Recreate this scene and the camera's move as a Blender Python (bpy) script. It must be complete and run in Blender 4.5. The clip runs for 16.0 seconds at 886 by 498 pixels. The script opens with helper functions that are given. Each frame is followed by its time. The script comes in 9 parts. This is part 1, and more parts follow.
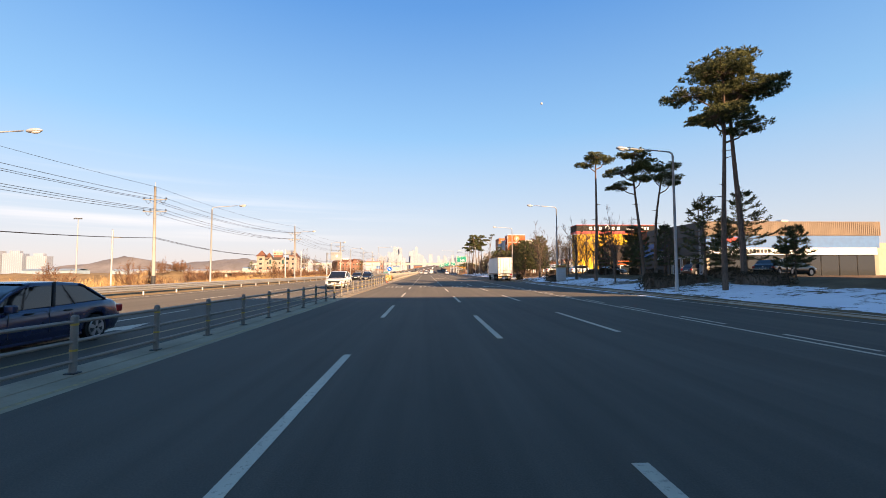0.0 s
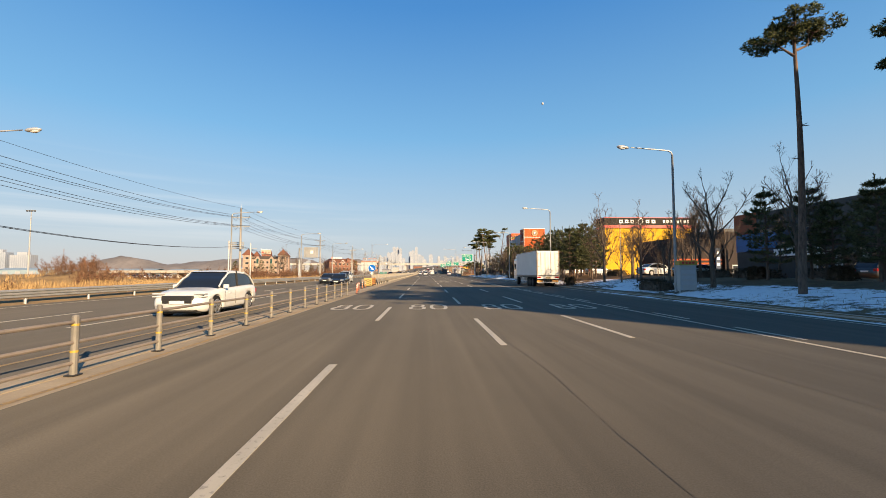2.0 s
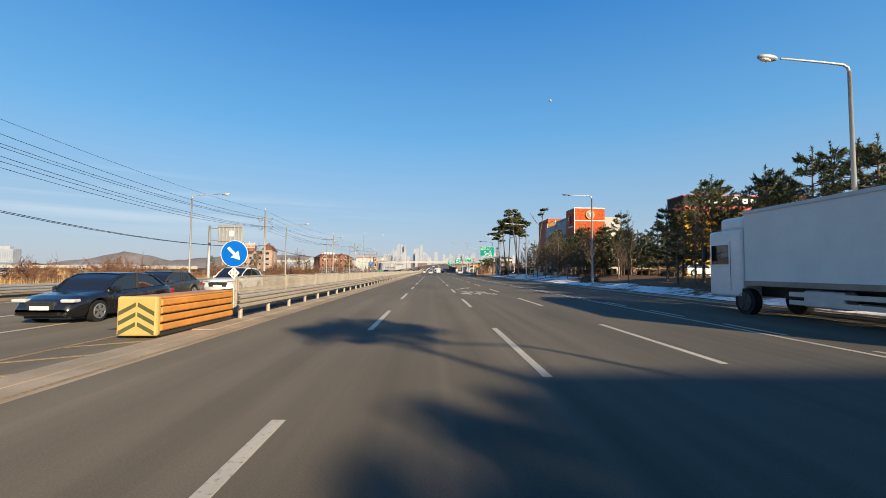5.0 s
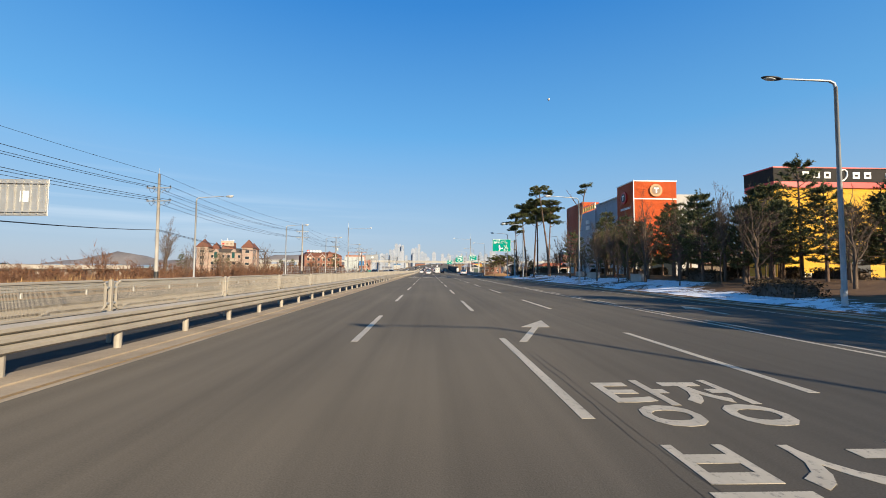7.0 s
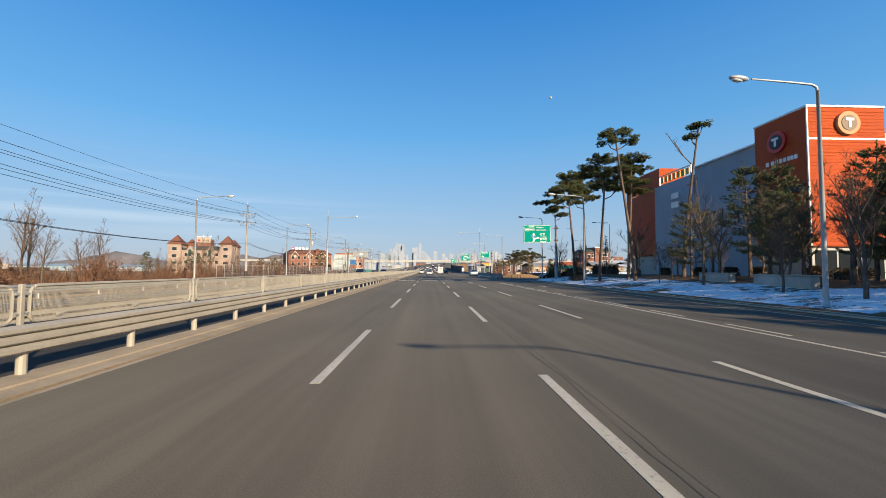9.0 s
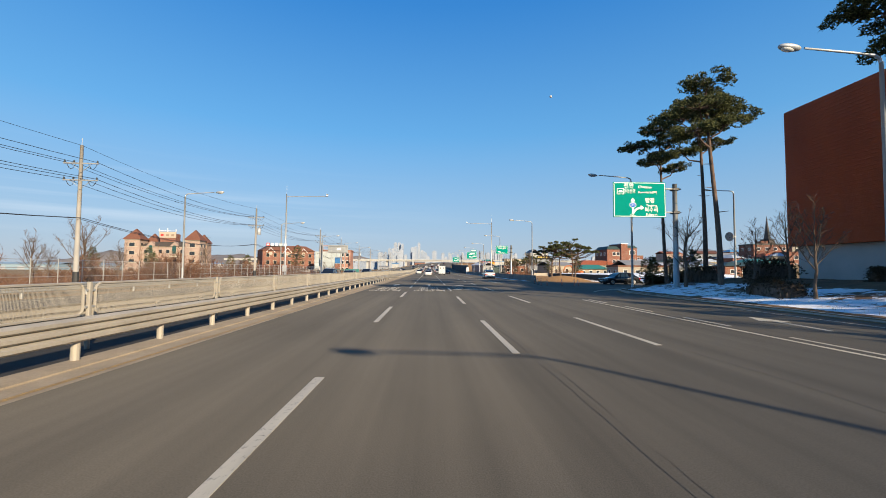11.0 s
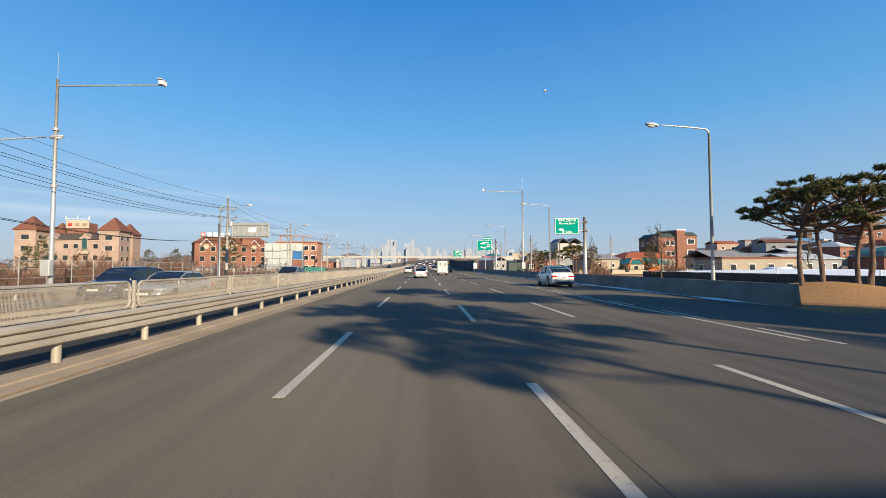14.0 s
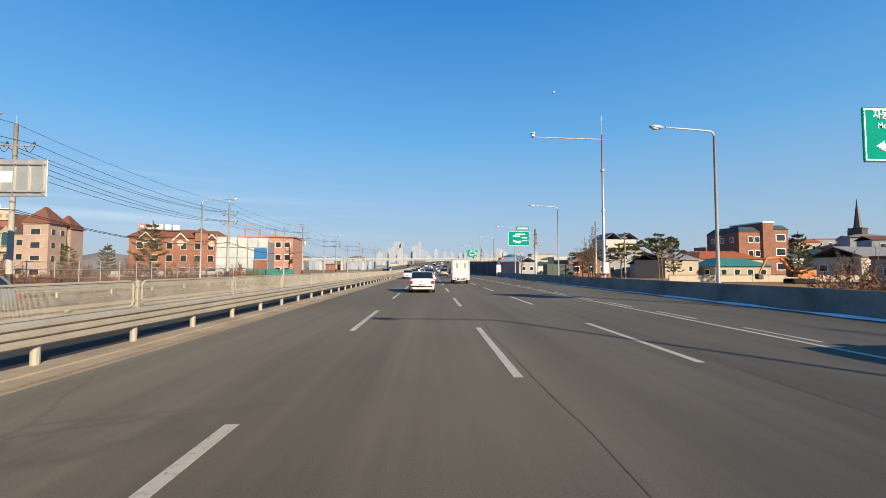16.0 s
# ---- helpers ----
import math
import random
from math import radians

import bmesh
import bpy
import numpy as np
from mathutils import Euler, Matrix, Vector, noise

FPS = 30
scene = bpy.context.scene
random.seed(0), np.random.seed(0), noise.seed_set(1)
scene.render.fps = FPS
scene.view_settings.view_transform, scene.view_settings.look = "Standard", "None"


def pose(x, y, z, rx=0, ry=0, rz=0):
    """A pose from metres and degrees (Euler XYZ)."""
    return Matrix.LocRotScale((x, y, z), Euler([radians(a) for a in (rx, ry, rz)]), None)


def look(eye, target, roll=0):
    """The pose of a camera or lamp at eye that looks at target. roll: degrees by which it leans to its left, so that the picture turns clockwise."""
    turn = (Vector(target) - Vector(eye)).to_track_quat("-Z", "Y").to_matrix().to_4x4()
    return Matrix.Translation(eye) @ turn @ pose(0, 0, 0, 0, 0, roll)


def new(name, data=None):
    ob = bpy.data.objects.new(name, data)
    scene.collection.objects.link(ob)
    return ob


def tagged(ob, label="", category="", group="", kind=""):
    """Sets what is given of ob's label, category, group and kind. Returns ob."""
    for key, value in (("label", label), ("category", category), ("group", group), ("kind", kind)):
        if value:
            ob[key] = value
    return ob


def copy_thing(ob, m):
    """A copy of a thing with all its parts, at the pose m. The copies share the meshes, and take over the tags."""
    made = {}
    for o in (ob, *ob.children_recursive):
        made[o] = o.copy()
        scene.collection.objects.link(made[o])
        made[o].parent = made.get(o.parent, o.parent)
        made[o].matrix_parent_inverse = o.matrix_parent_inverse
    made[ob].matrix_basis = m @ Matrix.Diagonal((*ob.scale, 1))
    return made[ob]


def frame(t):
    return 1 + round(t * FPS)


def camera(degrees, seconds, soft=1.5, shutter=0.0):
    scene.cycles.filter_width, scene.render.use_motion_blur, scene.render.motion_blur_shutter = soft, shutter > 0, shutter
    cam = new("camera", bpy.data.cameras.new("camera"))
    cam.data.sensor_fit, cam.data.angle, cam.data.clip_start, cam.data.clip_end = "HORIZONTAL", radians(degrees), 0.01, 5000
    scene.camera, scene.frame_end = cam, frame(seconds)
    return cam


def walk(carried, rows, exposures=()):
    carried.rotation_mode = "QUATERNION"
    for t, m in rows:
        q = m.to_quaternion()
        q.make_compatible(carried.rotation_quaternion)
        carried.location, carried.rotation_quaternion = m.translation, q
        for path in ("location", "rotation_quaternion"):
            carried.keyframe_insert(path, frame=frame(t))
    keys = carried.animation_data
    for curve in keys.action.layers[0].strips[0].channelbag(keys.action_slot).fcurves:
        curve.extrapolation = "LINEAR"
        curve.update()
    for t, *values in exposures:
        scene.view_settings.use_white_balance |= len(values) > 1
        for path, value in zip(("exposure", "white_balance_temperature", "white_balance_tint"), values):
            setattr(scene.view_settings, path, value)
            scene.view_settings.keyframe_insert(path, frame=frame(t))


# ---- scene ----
# the road runs along +y, the camera's lane is centred on x = 0, z = 0 is the asphalt
cam = camera(93.9, 16.0, soft=0.9, shutter=0.02)
# seconds, x, y, z, yaw, pitch, roll
PATH = [
    (0.0, -0.14, 1.27, 1.656, -2.411, 3.087, -0.192),
    (0.5, -0.12, 7.52, 1.666, -2.783, 3.084, -0.207),
    (1.0, -0.09, 13.73, 1.664, -3.180, 3.146, -0.188),
    (1.5, -0.07, 19.90, 1.655, -3.034, 3.189, -0.153),
    (2.0, -0.06, 26.07, 1.641, -2.400, 3.178, -0.033),
    (2.5, -0.07, 32.22, 1.626, -2.105, 3.161, 0.127),
    (3.0, -0.08, 38.44, 1.615, -1.987, 3.105, 0.283),
    (3.5, -0.09, 45.01, 1.610, -1.761, 3.034, 0.412),
    (4.0, -0.11, 51.82, 1.609, -1.572, 3.017, 0.454),
    (4.2, -0.12, 54.53, 1.609, -1.598, 2.949, 0.439),
    (6.3, -0.05, 81.37, 1.605, -1.867, 2.966, 0.449),
    (6.5, -0.05, 84.00, 1.605, -1.921, 2.927, 0.411),
    (7.0, -0.05, 90.62, 1.607, -1.972, 2.920, 0.341),
    (7.5, -0.05, 97.26, 1.614, -1.980, 2.992, 0.293),
    (8.0, -0.06, 104.07, 1.620, -1.922, 2.996, 0.270),
    (8.5, -0.06, 110.97, 1.626, -1.830, 2.904, 0.283),
    (9.0, -0.07, 117.85, 1.632, -1.809, 2.877, 0.290),
    (9.2, -0.08, 120.62, 1.634, -1.821, 2.878, 0.284),
    (11.3, -0.04, 151.00, 1.662, -1.953, 2.821, 0.411),
    (11.5, -0.02, 153.89, 1.666, -2.042, 2.763, 0.251),
    (12.0, 0.05, 161.09, 1.675, -2.243, 2.703, -0.004),
    (12.5, 0.10, 168.32, 1.683, -2.299, 2.687, -0.118),
    (13.0, 0.14, 175.58, 1.685, -2.072, 2.686, -0.159),
    (13.5, 0.14, 182.90, 1.683, -2.297, 2.552, -0.192),
    (13.8, 0.15, 187.21, 1.680, -2.838, 2.369, -0.188),
    (14.5, 0.18, 197.61, 1.666, -2.314, 2.525, -0.058),
    (15.0, 0.22, 205.17, 1.653, -2.216, 2.626, 0.081),
    (15.5, 0.29, 212.72, 1.639, -1.918, 2.740, 0.138),
    (16.0, 0.37, 220.32, 1.626, -1.752, 2.794, 0.019),
]


def aim(x, y, z, yaw, pitch, roll):
    a, b = radians(yaw), radians(pitch)
    way = Vector((-math.sin(a) * math.cos(b), math.cos(a) * math.cos(b), math.sin(b)))
    return look((x, y, z), Vector((x, y, z)) + 10 * way, roll)


walk(cam, [(t, aim(*row)) for t, *row in PATH],
     exposures=[(0.0, 1.34, 9000, 22), (0.6, 1.32, 9000, 22), (1.5, 1.08, 9000, 13), (2.0, 0.95, 8000, 10), (2.5, 0.86, 7500, 8), (4.2, 0.80, 7100, 6), (6.5, 0.77, 6480, 5), (16.0, 0.76, 6480, 5)])

# ---- light: a low winter sun behind the camera on its right ----
SUN = Vector((14.2, -20.9, 9.6)).normalized()
sun = new("sun", bpy.data.lights.new("sun", "SUN"))
sun.data.energy, sun.data.angle, sun.data.color = 5.0, radians(0.55), (1.0, 0.81, 0.58)
sun.matrix_world = look((0, 0, 60), Vector((0, 0, 60)) - SUN)
world = bpy.data.worlds.new("winter_sky")
scene.world = world
world.use_nodes = True
wn = world.node_tree.nodes
sky = wn.new("ShaderNodeTexSky")
sky.sky_type, sky.sun_disc = "NISHITA", False
sky.sun_elevation = math.asin(SUN.z)
sky.sun_rotation = math.atan2(SUN.x, SUN.y)
sky.air_density, sky.dust_density, sky.ozone_density, sky.altitude = 1.0, 0.55, 2.2, 0
wn["Background"].inputs["Strength"].default_value = 0.145
deep = wn.new("ShaderNodeHueSaturation")
deep.inputs["Saturation"].default_value = 1.05
world.node_tree.links.new(sky.outputs["Color"], deep.inputs["Color"])
# clear winter air: paler towards the horizon, deeper overhead, the same all round
up = wn.new("ShaderNodeSeparateXYZ")
tone = wn.new("ShaderNodeValToRGB")
for i, (p, c) in enumerate([(0.0, (0.31, 0.31, 0.43)), (0.10, (0.40, 0.40, 0.52)), (0.26, (0.40, 0.62, 0.76)), (0.60, (0.23, 0.70, 0.90)), (1.0, (0.15, 0.46, 0.62))]):
    e = tone.color_ramp.elements[i] if i < 2 else tone.color_ramp.elements.new(p)
    e.position, e.color = p, (*c, 1)
tint = wn.new("ShaderNodeMix")
tint.data_type, tint.blend_type = "RGBA", "MULTIPLY"
tint.inputs[0].default_value = 1.0
flip = wn.new("ShaderNodeMath")
flip.operation, flip.use_clamp = "MULTIPLY", True
coord = wn.new("ShaderNodeTexCoord")
# the even blue of dry air, mixed with the sun's own sky
clear = wn.new("ShaderNodeValToRGB")
for i, (p, c) in enumerate([(0.0, (0.295, 0.335, 0.405)), (0.105, (0.222, 0.322, 0.44)), (0.31, (0.088, 0.245, 0.47)), (0.55, (0.028, 0.142, 0.40)), (0.76, (0.018, 0.095, 0.28)), (1.0, (0.012, 0.062, 0.19))]):
    e = clear.color_ramp.elements[i] if i < 2 else clear.color_ramp.elements.new(p)
    e.position, e.color = p, (*c, 1)
even, both = wn.new("ShaderNodeBackground"), wn.new("ShaderNodeMixShader")
even.inputs["Strength"].default_value = 1.0
both.inputs[0].default_value = 0.8
# thin high cirrus: a few long level streaks low in the sky, torn by fine noise
veil, streak, wisp, low_band, thin = (wn.new("ShaderNodeMapping"), wn.new("ShaderNodeTexNoise"), wn.new("ShaderNodeValToRGB"), wn.new("ShaderNodeValToRGB"), wn.new("ShaderNodeMath"))
veil.inputs["Scale"].default_value = (1.1, 1.1, 30.0)
veil.inputs["Rotation"].default_value = (0.0, 0.035, 0.0)
veil.inputs["Location"].default_value = (0.0, 0.0, 1.15)
streak.inputs["Scale"].default_value, streak.inputs["Detail"].default_value, streak.inputs["Roughness"].default_value = 1.0, 6.0, 0.55
wisp.color_ramp.elements[0].position, wisp.color_ramp.elements[1].position = 0.50, 0.72
for i, (p, k) in enumerate([(0.05, 0.0), (0.115, 0.55), (0.15, 0.28), (0.24, 0.0)]):
    e = low_band.color_ramp.elements[i] if i < 2 else low_band.color_ramp.elements.new(p)
    e.position, e.color = p, (k, k, k, 1)
thin.operation = "MULTIPLY"
west, faint = wn.new("ShaderNodeMapRange"), wn.new("ShaderNodeMath")
west.inputs[1].default_value, west.inputs[2].default_value = 0.1, -0.45
faint.operation = "MULTIPLY"
cloud = wn.new("ShaderNodeMix")
cloud.data_type = "RGBA"
cloud.inputs[7].default_value = (0.50, 0.53, 0.58, 1)
flip.inputs[1].default_value = 1.0
for a, b in ((coord.outputs["Generated"], up.inputs[0]), (up.outputs[2], flip.inputs[0]), (flip.outputs[0], tone.inputs["Fac"]),
             (deep.outputs["Color"], tint.inputs[6]), (tone.outputs["Color"], tint.inputs[7]), (tint.outputs[2], wn["Background"].inputs["Color"]), (flip.outputs[0], clear.inputs["Fac"]), (clear.outputs["Color"], cloud.inputs[6]), (cloud.outputs[2], even.inputs["Color"]),
             (coord.outputs["Generated"], veil.inputs["Vector"]), (veil.outputs[0], streak.inputs["Vector"]), (streak.outputs["Fac"], wisp.inputs["Fac"]), (flip.outputs[0], low_band.inputs["Fac"]),
             (wisp.outputs["Color"], thin.inputs[0]), (low_band.outputs["Color"], thin.inputs[1]), (up.outputs[0], west.inputs[0]), (thin.outputs[0], faint.inputs[0]), (west.outputs[0], faint.inputs[1]), (faint.outputs[0], cloud.inputs[0]),
             (wn["Background"].outputs[0], both.inputs[1]), (even.outputs[0], both.inputs[2]), (both.outputs[0], wn["World Output"].inputs["Surface"])):
    world.node_tree.links.new(a, b)

# ---- materials ----
def nodes_of(name, rough=0.7, metal=0.0):
    m = bpy.data.materials.new(name)
    m.use_nodes = True
    b = m.node_tree.nodes["Principled BSDF"]
    b.inputs["Roughness"].default_value = rough
    b.inputs["Specular IOR Level"].default_value = 0.2 if rough > 0.62 else 0.5
    b.inputs["Metallic"].default_value = metal
    return m, m.node_tree.nodes, m.node_tree.links, b


def coords(n, l, scale=(1, 1, 1)):
    g = n.new("ShaderNodeNewGeometry")
    mp = n.new("ShaderNodeMapping")
    mp.inputs["Scale"].default_value = scale
    l.new(g.outputs["Position"], mp.inputs["Vector"])
    return mp.outputs["Vector"]


def noise_of(n, l, vec, scale, detail=4.0, rough=0.6):
    t = n.new("ShaderNodeTexNoise")
    t.inputs["Scale"].default_value, t.inputs["Detail"].default_value = scale, detail
    t.inputs["Roughness"].default_value = rough
    l.new(vec, t.inputs["Vector"])
    return t.outputs["Fac"]


def ramp(n, l, fac, stops):
    r = n.new("ShaderNodeValToRGB")
    e = r.color_ramp.elements
    while len(e) < len(stops):
        e.new(0.5)
    for i, (p, c) in enumerate(stops):
        e[i].position = p
        e[i].color = (*c, 1) if len(c) == 3 else c
    l.new(fac, r.inputs["Fac"])
    return r.outputs["Color"]


def mixed(n, l, fac, a, b, mode="MIX"):
    m = n.new("ShaderNodeMix")
    m.data_type, m.blend_type = "RGBA", mode
    for sock, v in ((m.inputs[0], fac), (m.inputs[6], a), (m.inputs[7], b)):
        if isinstance(v, (int, float)):
            sock.default_value = v
        elif isinstance(v, tuple):
            sock.default_value = (*v, 1)
        else:
            l.new(v, sock)
    return m.outputs[2]


def bumped(n, l, b, height, strength=0.3, dist=0.02):
    u = n.new("ShaderNodeBump")
    u.inputs["Strength"].default_value, u.inputs["Distance"].default_value = strength, dist
    l.new(height, u.inputs["Height"])
    l.new(u.outputs["Normal"], b.inputs["Normal"])


def plain(name, col, rough=0.6, metal=0.0, vary=0.18, scale=1.5, fine=25.0, bump=0.1, coat=0.0):
    """A worn surface: the colour drifts at two scales, with light relief."""
    m, n, l, b = nodes_of(name, rough, metal)
    v = coords(n, l)
    big, small = noise_of(n, l, v, scale), noise_of(n, l, v, fine, 3)
    dark = tuple(c * (1 - vary) for c in col)
    light = tuple(min(1, c * (1 + vary * 0.6)) for c in col)
    c1 = ramp(n, l, big, [(0.3, dark), (0.7, light)])
    c2 = mixed(n, l, 0.25, c1, ramp(n, l, small, [(0.3, dark), (0.7, light)]))
    l.new(c2, b.inputs["Base Color"])
    if bump:
        bumped(n, l, b, small, bump, 0.01)
    b.inputs["Coat Weight"].default_value = coat
    return m


def asphalt_material():
    m, n, l, b = nodes_of("asphalt", 0.85)
    v = coords(n, l)
    streak = noise_of(n, l, coords(n, l, (1.6, 0.02, 1)), 1.0, 3)
    blotch = noise_of(n, l, coords(n, l, (0.25, 0.08, 1)), 1.0, 5)
    grit = noise_of(n, l, v, 60.0, 2)
    crack = n.new("ShaderNodeTexVoronoi")
    crack.feature = "DISTANCE_TO_EDGE"
    crack.inputs["Scale"].default_value = 0.16
    warp = n.new("ShaderNodeTexNoise")
    warp.inputs["Scale"].default_value, warp.inputs["Detail"].default_value = 1.2, 6
    l.new(v, warp.inputs["Vector"])
    l.new(mixed(n, l, 0.35, v, warp.outputs["Color"], "ADD"), crack.inputs["Vector"])
    c = ramp(n, l, streak, [(0.3, (0.0502, 0.0444, 0.0361)), (0.7, (0.1121, 0.0985, 0.0811))])
    c = mixed(n, l, 0.5, c, ramp(n, l, blotch, [(0.35, (0.0580, 0.0515, 0.0419)), (0.65, (0.1018, 0.0902, 0.0741))]))
    c = mixed(n, l, 0.45, c, ramp(n, l, grit, [(0.3, (0.45, 0.45, 0.45)), (0.7, (1.25, 1.22, 1.2))]), "MULTIPLY")
    line = ramp(n, l, crack.outputs["Distance"], [(0.0, (1, 1, 1)), (0.006, (0, 0, 0))])
    gate = ramp(n, l, noise_of(n, l, v, 0.07, 2), [(0.60, (0, 0, 0)), (0.68, (0.4, 0.4, 0.4))])
    f = mixed(n, l, 1.0, line, gate, "MULTIPLY")
    c = mixed(n, l, f, c, (0.03, 0.03, 0.03))
    l.new(c, b.inputs["Base Color"])
    b.inputs["Roughness"].default_value = 0.85
    b.inputs["Specular IOR Level"].default_value = 0.32
    b.inputs["Diffuse Roughness"].default_value = 0.6
    bumped(n, l, b, grit, 0.35, 0.006)
    return m


def paint_material(name, col, wear=0.5):
    """Road paint worn through to the asphalt in places."""
    m, n, l, b = nodes_of(name, 0.6)
    v = coords(n, l)
    chips = noise_of(n, l, v, 14.0, 6, 0.7)
    dirt = noise_of(n, l, coords(n, l, (2.5, 0.5, 1)), 1.0, 4)
    c = ramp(n, l, dirt, [(0.3, tuple(k * 0.72 for k in col)), (0.7, col)])
    c = mixed(n, l, ramp(n, l, chips, [(0.60 - 0.1 * wear, (0, 0, 0)), (0.70, (0.85, 0.85, 0.85))]), c, (0.085, 0.08, 0.075))
    l.new(c, b.inputs["Base Color"])
    bumped(n, l, b, chips, 0.2, 0.004)
    return m


def ground_material():
    """Dry winter grass and soil, with old snow on the bank beside the road."""
    m, n, l, b = nodes_of("winter_ground", 0.95)
    v = coords(n, l)
    sep = n.new("ShaderNodeSeparateXYZ")
    l.new(v, sep.inputs["Vector"])

    def span(out, a, b2, c2, d):
        t = n.new("ShaderNodeMapRange")
        t.inputs[1].default_value, t.inputs[2].default_value = a, b2
        l.new(out, t.inputs[0])
        u = n.new("ShaderNodeMapRange")
        u.inputs[1].default_value, u.inputs[2].default_value = d, c2
        l.new(out, u.inputs[0])
        k = n.new("ShaderNodeMath")
        k.operation = "MULTIPLY"
        l.new(t.outputs[0], k.inputs[0])
        l.new(u.outputs[0], k.inputs[1])
        return k.outputs[0]

    wide, mid, fine = noise_of(n, l, v, 0.05, 5), noise_of(n, l, v, 0.5, 6, 0.7), noise_of(n, l, v, 12.0, 4)
    c = ramp(n, l, wide, [(0.3, (0.20, 0.125, 0.062)), (0.5, (0.33, 0.215, 0.105)), (0.7, (0.26, 0.165, 0.09))])
    c = mixed(n, l, 0.5, c, ramp(n, l, mid, [(0.3, (0.10, 0.065, 0.04)), (0.7, (0.42, 0.29, 0.15))]))
    c = mixed(n, l, 0.4, c, ramp(n, l, fine, [(0.25, (0.45, 0.42, 0.4)), (0.75, (1.2, 1.2, 1.2))]), "MULTIPLY")
    soil = ramp(n, l, mid, [(0.3, (0.085, 0.050, 0.030)), (0.7, (0.21, 0.125, 0.070))])
    straw = ramp(n, l, fine, [(0.25, (0.22, 0.115, 0.05)), (0.75, (0.46, 0.265, 0.115))])
    soil = mixed(n, l, span(sep.outputs[1], 203.0, 206.0, 600.0, 700.0), soil, straw)
    right = span(sep.outputs[0], 14.0, 15.0, 60.0, 80.0)
    c = mixed(n, l, right, c, soil)
    wide_bank, thin_bank = span(sep.outputs[0], 14.9, 15.4, 20.0, 25.0), span(sep.outputs[0], 14.9, 15.3, 17.2, 21.5)
    bank = mixed(n, l, span(sep.outputs[1], 70.0, 80.0, 112.0, 122.0), wide_bank, thin_bank)
    along = span(sep.outputs[1], -40.0, -30.0, 178.0, 184.0)
    lot = span(sep.outputs[0], 22.8, 23.6, 26.4, 27.5)
    lot2 = span(sep.outputs[1], 204.6, 205.6, 214.0, 218.0)
    k1 = n.new("ShaderNodeMath")
    k1.operation = "MULTIPLY"
    l.new(bank, k1.inputs[0]), l.new(along, k1.inputs[1])
    k2 = n.new("ShaderNodeMath")
    k2.operation = "MULTIPLY"
    l.new(lot, k2.inputs[0]), l.new(lot2, k2.inputs[1])
    k3 = n.new("ShaderNodeMath")
    k3.operation = "MAXIMUM"
    l.new(k1.outputs[0], k3.inputs[0]), l.new(k2.outputs[0], k3.inputs[1])
    patch = mixed(n, l, 0.55, noise_of(n, l, v, 0.22, 3), noise_of(n, l, v, 1.6, 7, 0.78))
    k4 = n.new("ShaderNodeMath")
    k4.operation = "MULTIPLY"
    l.new(patch, k4.inputs[0]), l.new(k3.outputs[0], k4.inputs[1])
    snow = ramp(n, l, k4.outputs[0], [(0.455, (0, 0, 0)), (0.495, (1, 1, 1))])
    c = mixed(n, l, snow, c, ramp(n, l, mid, [(0.3, (0.72, 0.74, 0.78)), (0.7, (0.86, 0.87, 0.9))]))
    l.new(c, b.inputs["Base Color"])
    bumped(n, l, b, mixed(n, l, 0.5, mid, noise_of(n, l, v, 3.0, 5, 0.7)), 0.7, 0.10)
    return m


def foliage_material(name, dark, light):
    m, n, l, b = nodes_of(name, 0.65)
    g = n.new("ShaderNodeNewGeometry")
    c = ramp(n, l, g.outputs["Random Per Island"], [(0.0, dark), (0.75, light), (1.0, tuple(k * 1.25 for k in light))])
    big = noise_of(n, l, coords(n, l), 0.9, 2)
    c = mixed(n, l, 0.5, c, ramp(n, l, big, [(0.3, (0.55, 0.55, 0.5)), (0.7, (1.15, 1.1, 1.0))]), "MULTIPLY")
    l.new(c, b.inputs["Base Color"])
    return m


def bark_material(name, low, high):
    m, n, l, b = nodes_of(name, 0.9)
    v = coords(n, l, (1, 1, 0.25))
    f = noise_of(n, l, v, 9.0, 5, 0.7)
    l.new(ramp(n, l, f, [(0.3, low), (0.7, high)]), b.inputs["Base Color"])
    bumped(n, l, b, f, 0.7, 0.03)
    return m


def brick_material(name, a, b2, mortar, scale=6.0):
    m, n, l, b = nodes_of(name, 0.85)
    g = n.new("ShaderNodeNewGeometry")
    sep, com, add = n.new("ShaderNodeSeparateXYZ"), n.new("ShaderNodeCombineXYZ"), n.new("ShaderNodeMath")
    l.new(g.outputs["Position"], sep.inputs[0])
    l.new(sep.outputs[0], add.inputs[0]), l.new(sep.outputs[1], add.inputs[1])
    l.new(add.outputs[0], com.inputs[0]), l.new(sep.outputs[2], com.inputs[1])
    t = n.new("ShaderNodeTexBrick")
    t.inputs["Scale"].default_value = scale
    for k, c in (("Color1", a), ("Color2", b2), ("Mortar", mortar)):
        t.inputs[k].default_value = (*c, 1)
    l.new(com.outputs[0], t.inputs["Vector"])
    stain = noise_of(n, l, coords(n, l), 0.35, 5)
    c = mixed(n, l, 0.5, t.outputs["Color"], ramp(n, l, stain, [(0.3, (0.6, 0.58, 0.56)), (0.7, (1.15, 1.12, 1.1))]), "MULTIPLY")
    l.new(c, b.inputs["Base Color"])
    bumped(n, l, b, t.outputs["Fac"], 0.3, 0.01)
    return m


